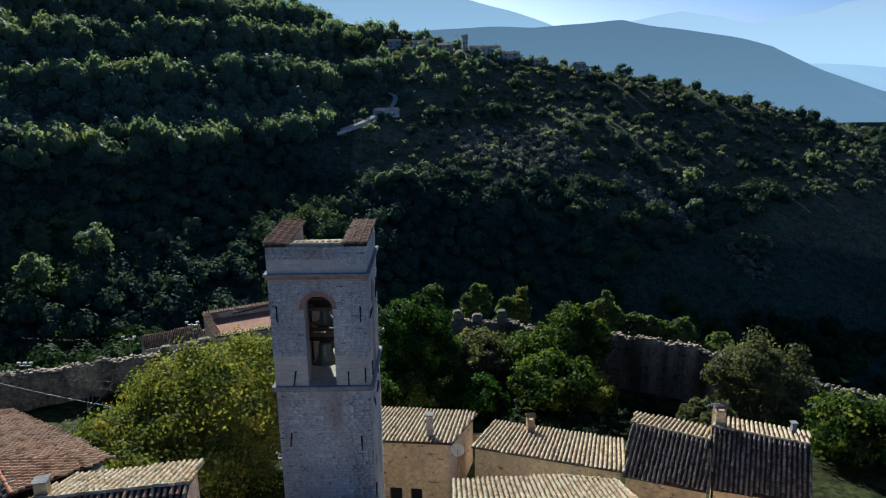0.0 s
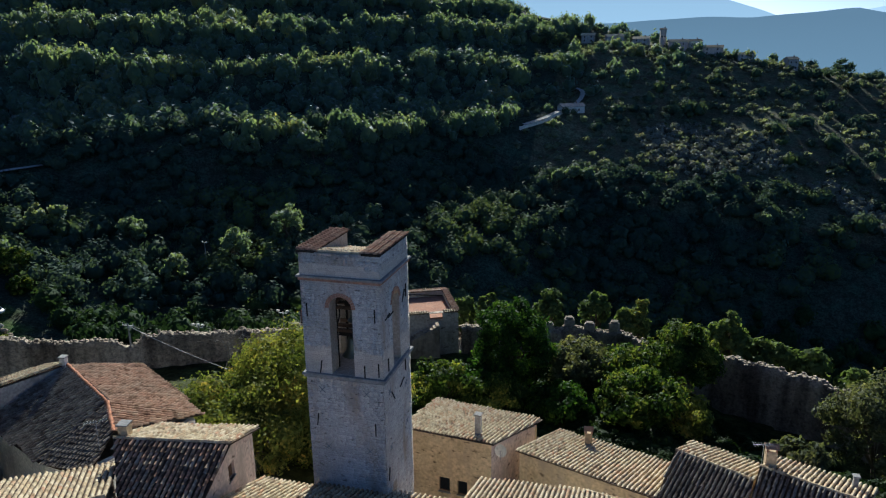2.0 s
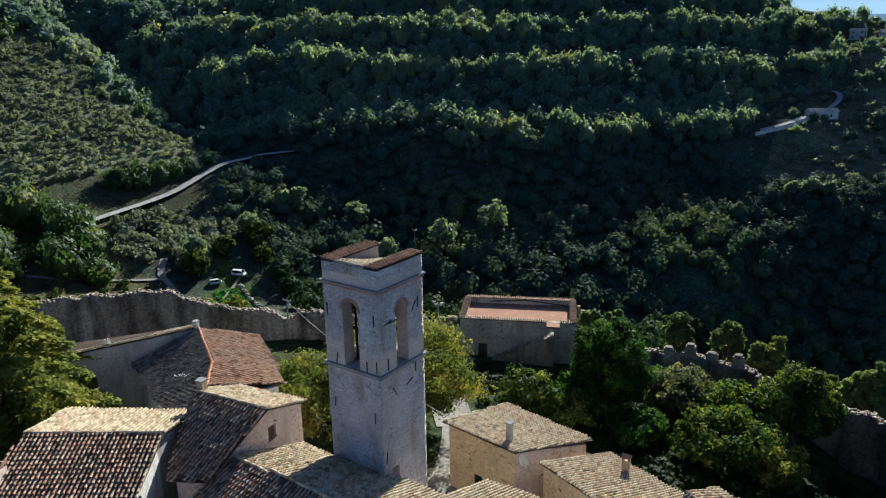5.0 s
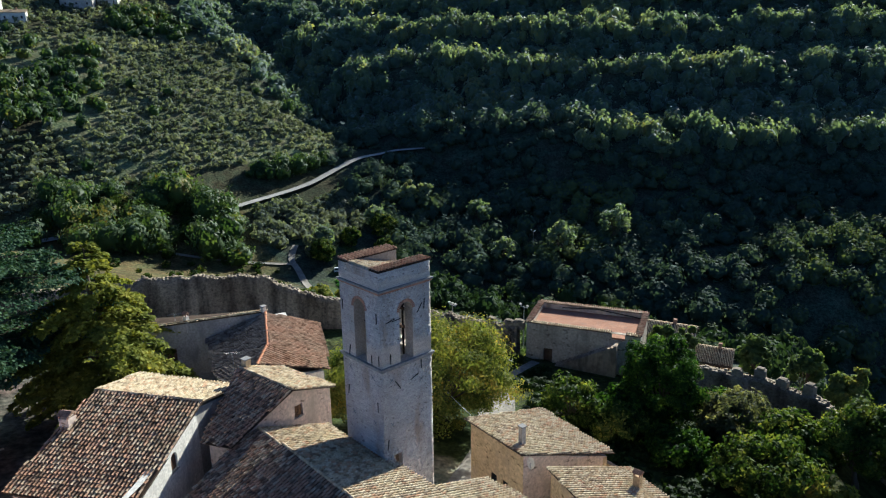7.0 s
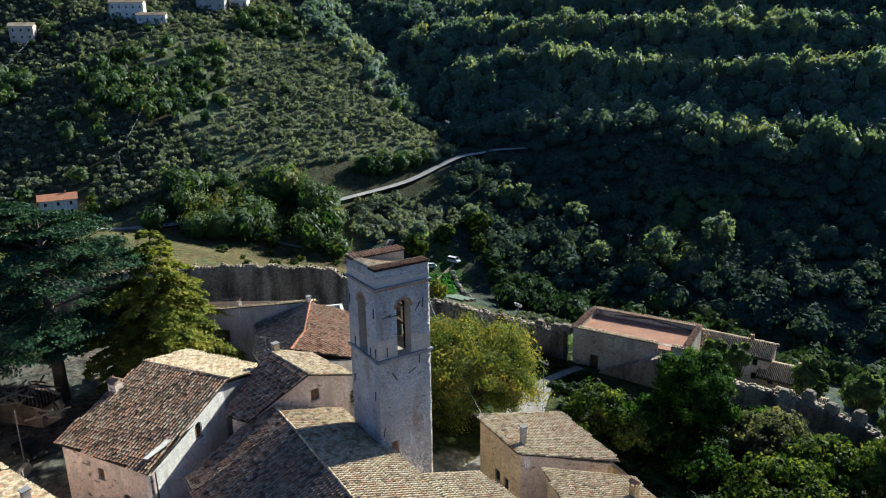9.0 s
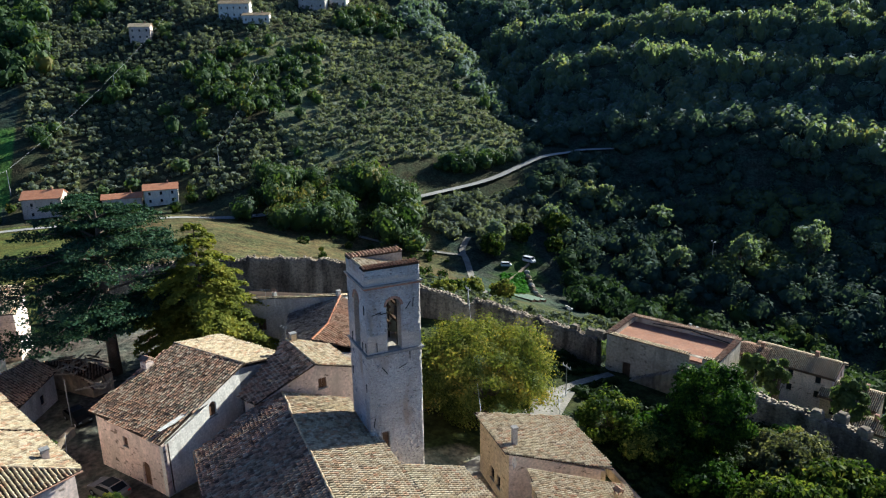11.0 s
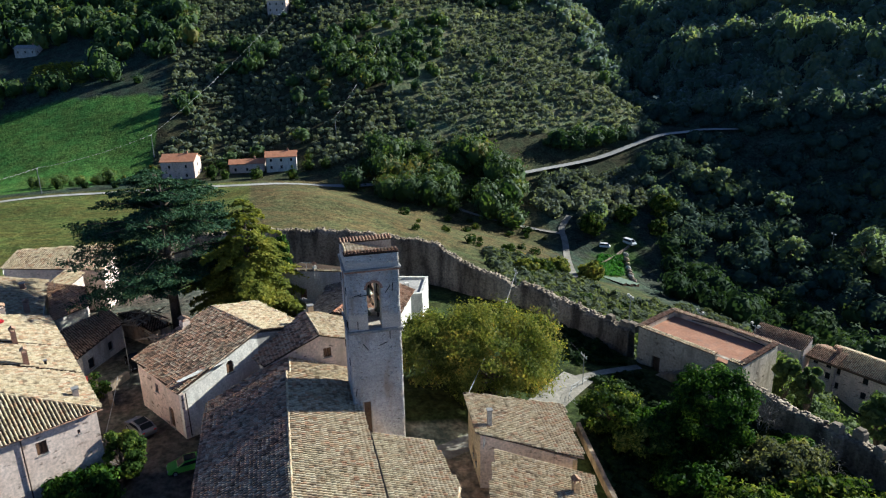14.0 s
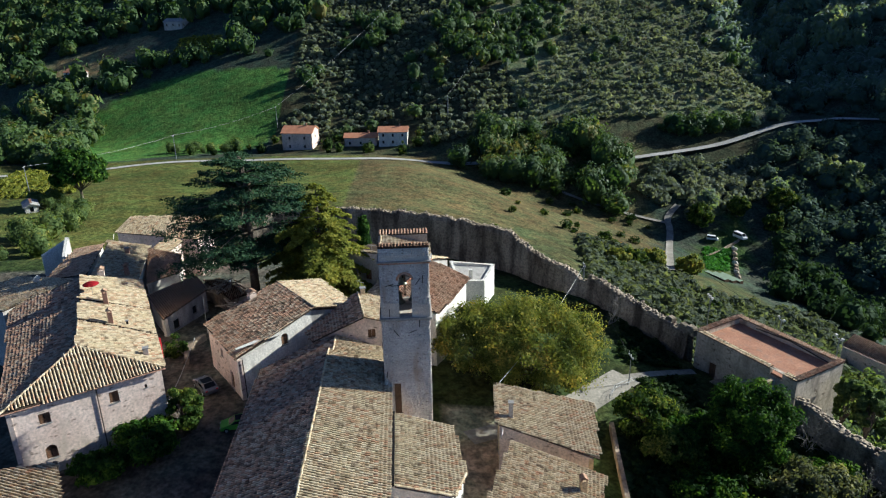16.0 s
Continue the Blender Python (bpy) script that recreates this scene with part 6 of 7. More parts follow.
def grove(name, label, xy, radius, mat, cards, seed, tall=1.0, body=False):
    """Many small crowns over the land as one mesh."""
    rng = np.random.default_rng(seed)
    temps = [crown_template(rng, cards, leaf=2.1 if body else 2.9) for _ in range(8)]
    if body:
        temps = [np.concatenate([t, body_template(rng)[0]]) for t in temps]
        BF = body_template(rng)[1]
    n = len(xy)
    r = radius * rng.uniform(0.55, 1.35, n)
    z = land(xy[:, 0], xy[:, 1])
    out, faces, m = [], [], 0
    for k in range(8):
        i = np.arange(k, n, 8)
        a = rng.uniform(0, 6.28, len(i))
        T = temps[k]
        X = (T[None, :, 0] * np.cos(a)[:, None] - T[None, :, 1] * np.sin(a)[:, None]) * r[i, None] + xy[i, 0, None]
        Y = (T[None, :, 0] * np.sin(a)[:, None] + T[None, :, 1] * np.cos(a)[:, None]) * r[i, None] + xy[i, 1, None]
        Z = T[None, :, 2] * r[i, None] * tall * rng.uniform(0.8, 1.3, len(i))[:, None] + z[i, None]
        out.append(np.stack([X, Y, Z], -1).reshape(-1, 3))
        tf = np.arange(3 * cards).reshape(-1, 3)
        if body:
            tf = np.concatenate([tf, BF + 3 * cards])
        faces.append((tf[None] + (m + np.arange(len(i)) * len(T))[:, None, None]).reshape(-1, 3))
        m += len(i) * len(T)
    me = np_mesh(name, np.concatenate(out), np.concatenate(faces))
    return tagged(link_mesh(name, me, mat), label, "trees", kind="stuff")


def scatter(n, x0, x1, y0, y1, keep, seed):
    rng = np.random.default_rng(seed)
    p = np.c_[rng.uniform(x0, x1, n), rng.uniform(y0, y1, n)]
    return p[keep(p[:, 0], p[:, 1], rng.random(n))]


def is_west(x, y):
    return y < np.where(x < -286, 226 + 4 * np.sin(x / 17), 143 - 0.229 * x)


def north_side(x, y):
    return y > 283 + 0.59 * x + 8


def clear(x, y):
    """Open strips kept free of trees along the roads."""
    d = np.full(x.shape, 1e9)
    for pts in ([(-205, -140), (-238, -90), (-254, -62), (-252, -30), (-249, 0), (-248, 25), (-252, 53)], [(-248, 138), (-253, 165), (-258, 189), (-269, 220), (-269, 240), (-260, 258)], [(-62, 441), (-51, 455), (-35, 498), (-33, 519)], [(-139, 119), (-197, 141), (-214, 150)]):
        for (ax, ay), (bx, by) in zip(pts, pts[1:]):
            s = np.clip(((x - ax) * (bx - ax) + (y - ay) * (by - ay)) / ((bx - ax) ** 2 + (by - ay) ** 2), 0, 1)
            d = np.minimum(d, np.hypot(x - ax - s * (bx - ax), y - ay - s * (by - ay)))
    return d > 5


SILVER = ([(5, 468), (30, 483), (87, 474), (90, 432), (40, 411), (14, 424)], [(98, 424), (114, 430), (152, 388), (130, 383)], [(153, 373), (168, 375), (180, 354), (163, 350)])


def forest_keep(x, y, u):
    n = north_side(x, y) & ~is_west(x, y)
    olive = (x > -60 - 0.15 * (y - 400)) & (y > 405 + 0.1 * x)
    gully = (y > 226) & (x < -290) & ~is_west(x, y)
    below = (y < 430) & (x < 60) & ((x + 62) ** 2 + (y - 430) ** 2 < 900) & (x > -75)
    silver = inside(x, y, SILVER[0]) | inside(x, y, SILVER[1]) | inside(x, y, SILVER[2])
    return (n | gully) & ~silver & clear(x, y) & (u < np.where(olive, 0.10, 1.0)) & ~below


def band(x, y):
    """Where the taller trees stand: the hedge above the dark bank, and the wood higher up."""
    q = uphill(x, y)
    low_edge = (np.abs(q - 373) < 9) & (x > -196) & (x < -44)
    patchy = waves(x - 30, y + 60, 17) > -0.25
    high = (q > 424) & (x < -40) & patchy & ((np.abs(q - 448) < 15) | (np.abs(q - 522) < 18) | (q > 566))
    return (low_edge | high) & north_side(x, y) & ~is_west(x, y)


def darkwood_keep(x, y, u):
    return forest_keep(x, y, u) & ~(band(x, y) & (u < 0.6))


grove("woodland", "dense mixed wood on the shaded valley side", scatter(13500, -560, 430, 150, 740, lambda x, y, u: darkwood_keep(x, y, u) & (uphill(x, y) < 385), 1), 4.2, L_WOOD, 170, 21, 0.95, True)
grove("upper_woodland", "mixed wood high on the valley side, haze put into its leaf colour", scatter(13500, -560, 430, 150, 740, lambda x, y, u: darkwood_keep(x, y, u) & (uphill(x, y) > 385), 1), 4.5, L_UPPER, 75, 35, 1.0, True)
grove("sunlit_wood", "taller trees along the edges of the slope, sunlight put into their leaf colour", scatter(9000, -460, -20, 230, 680, lambda x, y, u: band(x, y) & clear(x, y) & (u < 0.42), 15), 4.6, L_SUNNY, 150, 40, 1.35, True)
grove("valley_wood", "trees along the valley floor, shade put into their leaf colour", scatter(2300, -190, 300, 60, 330, lambda x, y, u: ~north_side(x, y) & ((y > 192 + 0.24 * x) & (y > 150) | (x > 40)) & ~inside(x, y, TOWN) & (edge_distance(x, y, TOWN) > 30) & clear(x, y) & ~inside(x, y, [(-140, 115), (-150, 165), (-215, 190), (-240, 150), (-186, 140)]), 2), 4.2, L_VALLEY, 190, 22, 1.05, True)
grove("olive_grove", "terraced olive trees above the opposite slope", scatter(5200, -80, 430, 375, 690, lambda x, y, u: (x > -60 - 0.15 * (y - 400)) & (y > 400 + 0.1 * x) & clear(x, y) & (np.abs((y * 0.94 - x * 0.33) % 9 - 4.5) < 2.4), 3), 2.2, L_OLIVE, 42, 23, 0.8)
grove("silver_grove", "dense silvery olive trees on a bright patch of slope", scatter(3600, 0, 185, 345, 490, lambda x, y, u: inside(x, y, SILVER[0]) & (u < 0.7) | inside(x, y, SILVER[1]) | inside(x, y, SILVER[2]), 16), 1.9, L_SILVER, 60, 41, 0.85)


def olive_rows():
    rng = np.random.default_rng(5)
    gx, gy = np.meshgrid(np.arange(-640, -276, 5.0), np.arange(-24, 300, 3.7))
    x = gx.ravel() + rng.normal(0, 0.4, gx.size) + 3 * np.sin(gy.ravel() / 40)
    y = gy.ravel() + rng.normal(0, 0.7, gx.size)
    k = is_west(x, y) & clear(x, y) & (rng.random(len(x)) < 0.88) & ~copse(x, y) & ~inside(x, y, ROAD_COPSE) & (x < -272 + 0.25 * np.maximum(y - 150, 0) - 26 * (y < 45)) & ~inside(x, y, BELT)
    return np.c_[x[k], y[k]]


BIG_COPSE = [(-416, 72), (-432, 117), (-416, 149), (-358, 129), (-328, 115), (-337, 82), (-351, 56)]
TOP_COPSE = [(-473, 166), (-491, 213), (-449, 228), (-436, 213), (-440, 177)]
ROAD_COPSE = [(-273, 156), (-263, 170), (-268, 191), (-274, 212), (-280, 190)]
BELT = [(-258, 60), (-277, 76), (-272, 97), (-268, 118), (-258, 139), (-230, 137), (-209, 122), (-213, 111), (-230, 90), (-238, 62)]


def copse(x, y):
    return (np.sin(x * 0.047 + 2) * np.sin(y * 0.06 + 0.4) > 0.42) & (y < 60) | inside(x, y, BIG_COPSE) | inside(x, y, TOP_COPSE)


grove("olive_rows", "rows of grey-green olive trees on the rounded hill", olive_rows(), 1.7, L_OLIVE, 46, 24, 0.9)
grove("olive_plot", "olive trees below the gravel road", scatter(620, -248, -203, 120, 202, lambda x, y, u: clear(x, y) & inside(x, y, [(-222, 136), (-203, 151), (-206, 162), (-224, 199), (-246, 200), (-247, 151)]), 6), 2.2, L_OLIVE, 110, 25, 0.85)
belt_spots = scatter(420, -290, -200, 56, 150, lambda x, y, u: clear(x, y) & inside(x, y, BELT), 7)
grove("tree_belt", "thick round-headed green trees at the foot of the olive hill", belt_spots[:64], 5.4, L_FIELD, 520, 26, 1.15, True)
grove("autumn_belt", "lower yellowing trees along the edge of the belt", belt_spots[64:84], 3.8, L_BELT, 420, 36, 1.05, True)
grove("road_copse", "dark trees between the olives and the gravel road", scatter(160, -285, -260, 150, 215, lambda x, y, u: clear(x, y) & inside(x, y, ROAD_COPSE), 27), 3.8, L_FIELD, 260, 37, 1.15, True)
grove("hill_copse", "clumps of darker green trees among the olives", scatter(2600, -640, -290, -24, 232, lambda x, y, u: is_west(x, y) & (copse(x, y) & (u < 0.75) | (u < 0.02)), 8), 3.6, L_FIELD, 130, 27, 1.1, True)
FIELD = [(-361, -145), (-392, -130), (-400, -95), (-388, -50), (-378, -24), (-300, -22), (-262, -45), (-262, -105), (-285, -122)]
FALLOW = [(-444, -214), (-474, -165), (-468, -80), (-402, -66), (-424, -120), (-417, -153), (-414, -185)]
grove("field_wood", "dense broad-leaved wood beyond the green field", scatter(2100, -660, -262, -380, -15, lambda x, y, u: ~inside(x, y, FIELD) & ~inside(x, y, FALLOW) & ~((y > -60) & (x > -420)) & ~((x > -400) & (y > -112) & (x < -262)) & ~inside(x, y, [(-330, -150), (-380, -215), (-410, -230), (-420, -190), (-393, -172)]) & clear(x, y), 9), 5.0, L_FIELD, 70, 28, 1.15, True)
grove("field_edge_trees", "broad trees in a row along the field", np.r_[np.array([(-395, -148), (-401, -140), (-409, -133), (-413, -125), (-412, -116), (-411, -107), (-409, -97), (-409, -88), (-413, -78), (-405, -60), (-398, -45)], float),
      scatter(420, -410, -230, -220, -95, lambda x, y, u: inside(x, y, [(-402, -216), (-396, -176), (-369, -152), (-342, -132), (-285, -124), (-262, -106), (-243, -103), (-252, -141)]), 17)], 5.2, L_FIELD, 200, 38, 1.15, True)
grove("lane_hedge", "yellowing bushes and small trees along the lane", np.array([(-288, -78), (-284, -74), (-290, -66), (-280, -60), (-279, -55), (-284, -50), (-288, -46), (-281, -66), (-286, -58), (-156, -78), (-160, -74), (-150, -66), (-146, -60), (-141, -57), (-134, -55), (-128, -58), (-152, -72), (-139, -63), (-122, -52), (-118, -56), (-110, -52), (-104, -56), (-98, -50), (-92, -46), (-112, -60), (-88, -52)], float), 2.8, L_SLOPE, 620, 39, 1.0, True)
broadleaf((-161, -66), 15.5, 8.5, "large dark round-headed tree by the lane", L_DARK, 7000, 0.42, 110, 0.5, 31, 0.15)
grove("farm_trees", "garden trees and bushes round the farmhouses", np.array([(-274, -64), (-272, -53), (-284, -45), (-289, -40), (-279, -32), (-270, 1), (-272, 6), (-293, 3), (-298, 12), (-277, 44), (-275, 52), (-285, 45), (-270, 20), (-296, -28), (-268, -40), (-279, 0), (-266, 36)], float), 2.5, L_BELT, 120, 32, 1.1, True)
grove("vineyard", "yellowing vine rows beside the road", np.array([(x, y + 0.3 * x) for y in np.arange(-52, -22, 2.6) for x in np.arange(-238, -174, 1.6)], float), 0.8, L_FIR, 30, 33, 0.9)
grove("upper_vineyard", "terraced yellow-green vine rows above the field", np.array([p for p in ((x, y) for x in np.arange(-448, -406, 3.2) for y in np.arange(-113, -74, 1.5)) if inside(np.array([p[0]]), np.array([p[1]]), [(-427, -113), (-407, -75), (-440, -83), (-448, -112)])[0]], float), 0.8, L_FIR, 24, 34, 0.9)
grove("outer_shrubs", "grey-green shrubs and young olives under the town wall", scatter(3000, -150, -16, 62, 158, lambda x, y, u: ~inside(x, y, TOWN) & (edge_distance(x, y, TOWN) > 3) & (y > 70 + 0.2 * (-40 - x)) & ~((x > -59) & (y > 118) & (x < -16) & (y < 142)) & ~((x < -122) & (y > 122)) & clear(x, y), 10), 1.45, L_SCRUB, 44, 29, 0.8)
# plants added over the ward ground to darken it like deep shade
grove("ward_undergrowth", "added near-black undergrowth standing in for the shade of the ward", scatter(2600, -50, 34, 58, 90, lambda x, y, u: inside(x, y, TOWN) & (edge_distance(x, y, TOWN) > np.where(x > 14, 6.0, 1.6)) & (y > 66 - 0.25 * (x + 22)) & (np.hypot(x + 20, y - 63) > 5) & (np.abs(x + 23.5) > 2) & ~((x < -24) & (y < 64)) & ~((x > -32) & (x < -11) & (y > 75)) & (u < np.where(x > 14, 0.55, 1)), 18), 0.7, L_WARD_SHADE, 90, 42, 0.6)
grove("wall_foot_scrub", "taller scrub between the town wall and the lower houses", scatter(260, -66, -18, 98, 120, lambda x, y, u: ~inside(x, y, TOWN) & (edge_distance(x, y, TOWN) > 4) & (np.hypot(x + 22, y - 88) > 11), 19), 2.0, L_SLOPE, 240, 43, 1.0, True)
grove("slope_trees", "green trees on the slope below the wall, haze in their leaf colour", scatter(620, -20, 130, 60, 170, lambda x, y, u: ~inside(x, y, TOWN) & (edge_distance(x, y, TOWN) > 9) & (edge_distance(x, y, TOWN) < 40) & (x > 36), 11), 2.7, L_SLOPE, 420, 30, 1.2, True)
grove("meadow_bushes", "small bushes dotted over the dry meadow", np.r_[scatter(60, -240, -90, 20, 130, lambda x, y, u: (y > 60 + 0.1 * (-90 - x)) & ~inside(x, y, TOWN) & clear(x, y), 12), np.array([(-159, 90), (-156, 92), (-144, 112), (-147, 108), (-150, 104), (-153, 133), (-150, 131), (-125, 61), (-128, 63), (-212, 118), (-206, 128), (-200, 133)], float)], 1.7, L_BELT, 90, 31, 0.8)

for k, (x, y, top, r) in enumerate(((-14.0, 93, -1.8, 1.9), (-10.5, 93.5, -1.6, 1.6), (-1.4, 96, -1.6, 2.5), (4.8, 97, -1.5, 2.3), (11.1, 96.2, -2.0, 1.5), (9.8, 96.5, -3.6, 2.8), (22.9, 94.6, -2.4, 2.0), (20.8, 94.5, -4.6, 2.4), (23.8, 94.0, -4.7, 2.6), (27.0, 93.6, -5.4, 2.4), (29.6, 92.2, -5.4, 2.6), (32.8, 90.6, -5.0, 2.6), (37, 88, -5.5, 2.7), (17.5, 95.5, -6.0, 2.0))):
    broadleaf((x, y), top - ground_z(x, y), r * 0.9, "green tree behind the wall, paled by haze in its leaf colour", L_SLOPE, 3000, 0.24, 40, 0.25, 300 + k, 0.55, name="slope_tree")

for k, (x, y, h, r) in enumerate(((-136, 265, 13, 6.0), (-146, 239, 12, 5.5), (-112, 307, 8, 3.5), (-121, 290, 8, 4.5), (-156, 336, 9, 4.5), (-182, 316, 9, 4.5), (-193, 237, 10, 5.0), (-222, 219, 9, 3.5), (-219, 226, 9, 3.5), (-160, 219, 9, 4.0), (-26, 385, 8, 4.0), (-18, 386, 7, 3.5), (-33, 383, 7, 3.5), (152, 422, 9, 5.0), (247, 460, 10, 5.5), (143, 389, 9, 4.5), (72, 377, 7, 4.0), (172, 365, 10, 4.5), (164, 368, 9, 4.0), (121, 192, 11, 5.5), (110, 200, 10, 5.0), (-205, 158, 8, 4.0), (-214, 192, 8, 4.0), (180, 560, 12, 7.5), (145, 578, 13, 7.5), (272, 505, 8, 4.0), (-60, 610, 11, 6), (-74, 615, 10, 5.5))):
    broadleaf((x, y), h * 1.45, r * 1.15, "lone tree on the valley slope, light put into its leaf colour", L_SUNNY if y < 500 else L_WOOD, 1100, 0.5, 40, 0.25, 60 + k, 0.12, name="valley_tree")


# ---- far ridges ----
def far_ridge(name, label, pts, y, base, colour, seed, rough=25):
    """A mountain ridge far off, with a broken skyline; its haze is painted as a glow."""
    xs = np.linspace(pts[0][0], pts[-1][0], 260)
    zs = np.interp(xs, [p[0] for p in pts], [p[1] for p in pts])
    rng = np.random.default_rng(seed)
    for k in range(5):
        zs = zs + rough * 0.5 ** k * np.sin(xs / (420 * 0.5 ** k) + rng.uniform(0, 6)) * 0.5
    V, F = [], []
    rows = 8
    for j in range(rows + 1):
        f = j / rows
        for x, z in zip(xs, zs):
            V.append((x, y - (1 - f) * 500 + 30 * math.sin(x / 90 + j), base + (z - base) * f ** 0.8))
    n = len(xs)
    for j in range(rows):
        F += [(j * n + i, j * n + i + 1, (j + 1) * n + i + 1, (j + 1) * n + i) for i in range(n - 1)]
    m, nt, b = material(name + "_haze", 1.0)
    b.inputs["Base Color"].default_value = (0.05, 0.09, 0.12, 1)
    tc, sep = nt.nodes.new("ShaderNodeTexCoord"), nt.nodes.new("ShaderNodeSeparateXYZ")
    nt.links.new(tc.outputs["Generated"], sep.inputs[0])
    # haze painted into the glowing colour, lighter towards the foot
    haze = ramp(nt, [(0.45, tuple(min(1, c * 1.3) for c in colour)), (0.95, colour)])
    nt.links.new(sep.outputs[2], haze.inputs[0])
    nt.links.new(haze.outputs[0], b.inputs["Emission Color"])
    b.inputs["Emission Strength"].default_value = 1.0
    return tagged(link_mesh(name, np_mesh(name, V, F), m), label, "mountain", kind="structure")


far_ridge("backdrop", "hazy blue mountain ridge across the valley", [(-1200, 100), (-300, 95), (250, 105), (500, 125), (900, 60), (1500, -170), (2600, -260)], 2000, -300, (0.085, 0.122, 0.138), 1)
far_ridge("backdrop", "distant mountain behind, paled by haze in its glow", [(-2500, 300), (-900, 330), (0, 260), (430, 150), (900, 20), (3000, -80)], 3000, -300, (0.20, 0.262, 0.285), 2)
far_ridge("backdrop", "far mountains near the horizon, palest with haze in their glow", [(-2500, 100), (400, 60), (1300, 250), (1700, 190), (2200, 290), (3200, 380), (4200, 300)], 4000, -300, (0.27, 0.33, 0.345), 3)


# ---- farms, ridge village and far houses ----
def far_house(at, size, turn, label, mat, roof=None, h=5.5, wins=3, storeys=2, name="farmhouse", z=None, tiled=False):
    """A two-pitch house with storeys of windows, seen from afar."""
    x, y = at
    z = ground_z(x, y) - 0.3 if z is None else z
    w, d = size
    e = thing(name, (x, y, z), label, "house", "houses of the valley")
    m = pose(x, y, z, 0, 0, turn)
    W = lambda u, v: tuple((m @ Vector((u, v, 0)))[:2])
    foot = [W(-w / 2, -d / 2), W(w / 2, -d / 2), W(w / 2, d / 2), W(-w / 2, d / 2)]
    hz = h / storeys
    holes = {i: [(L * (k + 0.5) / n - 0.5, L * (k + 0.5) / n + 0.5, z + s * hz + 0.9, z + s * hz + 2.3) for s in range(storeys) for k in range(n)] for i, L, n in ((0, w, wins), (1, d, max(1, wins - 1)))}
    for i in range(4):
        bm = bmesh.new()
        wall_panel(bm, foot[i], foot[(i + 1) % 4], z - 2, z + h, z + h, holes.get(i, ()), 0.4)
        part("wall", bm, mat, e)
    openings(e, foot, holes, False)
    rz, o = min(w, d) * 0.22, 0.5
    P = lambda u, v, q: tuple(m @ Vector((u, v, q)))
    if tiled:
        for sg in (-1, 1):
            dn = m.to_3x3() @ Vector((0, sg, 0))
            tiled_panel([P(-w / 2 - o, sg * (d / 2 + o), h - 0.1), P(w / 2 + o, sg * (d / 2 + o), h - 0.1), P(w / 2 + o, 0, h + rz), P(-w / 2 - o, 0, h + rz)], (dn.x, dn.y), e, roof, seed=int(abs(x)) + sg)
    bm = bmesh.new()
    dz = -0.25 if tiled else 0
    h += dz
    slab(bm, [P(-w / 2 - o, -d / 2 - o, h - 0.1), P(w / 2 + o, -d / 2 - o, h - 0.1), P(w / 2 + o, 0, h + rz), P(-w / 2 - o, 0, h + rz)], 0.2)
    slab(bm, [P(w / 2 + o, d / 2 + o, h - 0.1), P(-w / 2 - o, d / 2 + o, h - 0.1), P(-w / 2 - o, 0, h + rz), P(w / 2 + o, 0, h + rz)], 0.2)
    part("roof_deck" if tiled else "roof", bm, M_WOOD if tiled else roof or M_TILE_RED, e)
    h -= dz
    bm = bmesh.new()
    for u in (-w / 2, w / 2):
        vs = [bm.verts.new(P(u, v, q)) for v, q in ((-d / 2, h), (d / 2, h), (0, h + rz - 0.15))]
        bm.faces.new(vs)
    part("gable", bm, mat, e)
    bm = bmesh.new()
    box(bm, w * 0.2, w * 0.2 + 0.7, -0.3, 0.4, h, h + rz + 1.0, m)
    part("chimney", bm, M_BRICK, e)
    return e


far_house((-288, -14), (15, 12), 80, "cream farmhouse with a bright terracotta roof", M_PINK, M_ORANGE, 8.2, 2)
far_house((-284, 32), (14, 9), 85, "white farmhouse with a terracotta roof", M_WHITE, M_ORANGE, 6.6, 3)
far_house((-287, 16), (16, 7.5), 85, "low farm outbuilding with a terracotta roof", M_PINK, M_ORANGE, 4.4, 3, 1)
far_house((-470, 41), (13, 10), 75, "two-storey villa on the olive hill", M_PINK, M_TILE, 8, 3)
far_house((-480, 104), (21, 10), 68, "long white hill house with rows of windows", M_WHITE, M_TILE, 9, 5)
far_house((-468, 116), (18, 8), 68, "white low annexe below the hill house", M_WHITE, M_TILE, 4.5, 4, 1)
far_house((-500, 165), (20, 10), 60, "old stone building among trees on the hill", M_GREY, M_TILE, 9, 3)
far_house((-505, 187), (13, 9), 55, "small pale house at the crest of the hill", M_WHITE, M_TILE, 7, 3)
far_house((-420, -174), (12, 9), 60, "red-roofed house beyond the green field", M_WHITE, M_ORANGE, 5, 2)
far_house((-149, -76), (7, 3.5), 30, "low white shed beside the lane", M_WHITE, M_CORNICE, 2.6, 1, 1, "shed")
far_house((-470, -120), (15, 9), 70, "grey-roofed shed among the trees", M_GREY, M_CORNICE, 4, 3, 1)
for k, (x, y, w, d, h, turn, mat) in enumerate(((21, 634, 4.5, 4.5, 15, 10, M_GREY), (33, 628, 15, 8, 7, 5, M_PINK), (4, 636, 13, 8, 6, -10, M_GREY), (-18, 630, 14, 9, 6, 15, M_GREY), (60, 628, 16, 8, 6, -5, M_PINK), (84, 620, 12, 8, 5, 8, M_GREY), (-40, 636, 11, 8, 6, 0, M_GREY), (116, 608, 8, 8, 8, 20, M_GREY), (46, 636, 11, 7, 8, 20, M_WHITE))):
    far_house((x, y), (w, d), turn, "stone house of the village on the ridge" if h < 15 else "slim stone bell tower of the ridge village", mat, M_TILE, h, 2, 2, "ridge_house" if h < 15 else "ridge_tower")
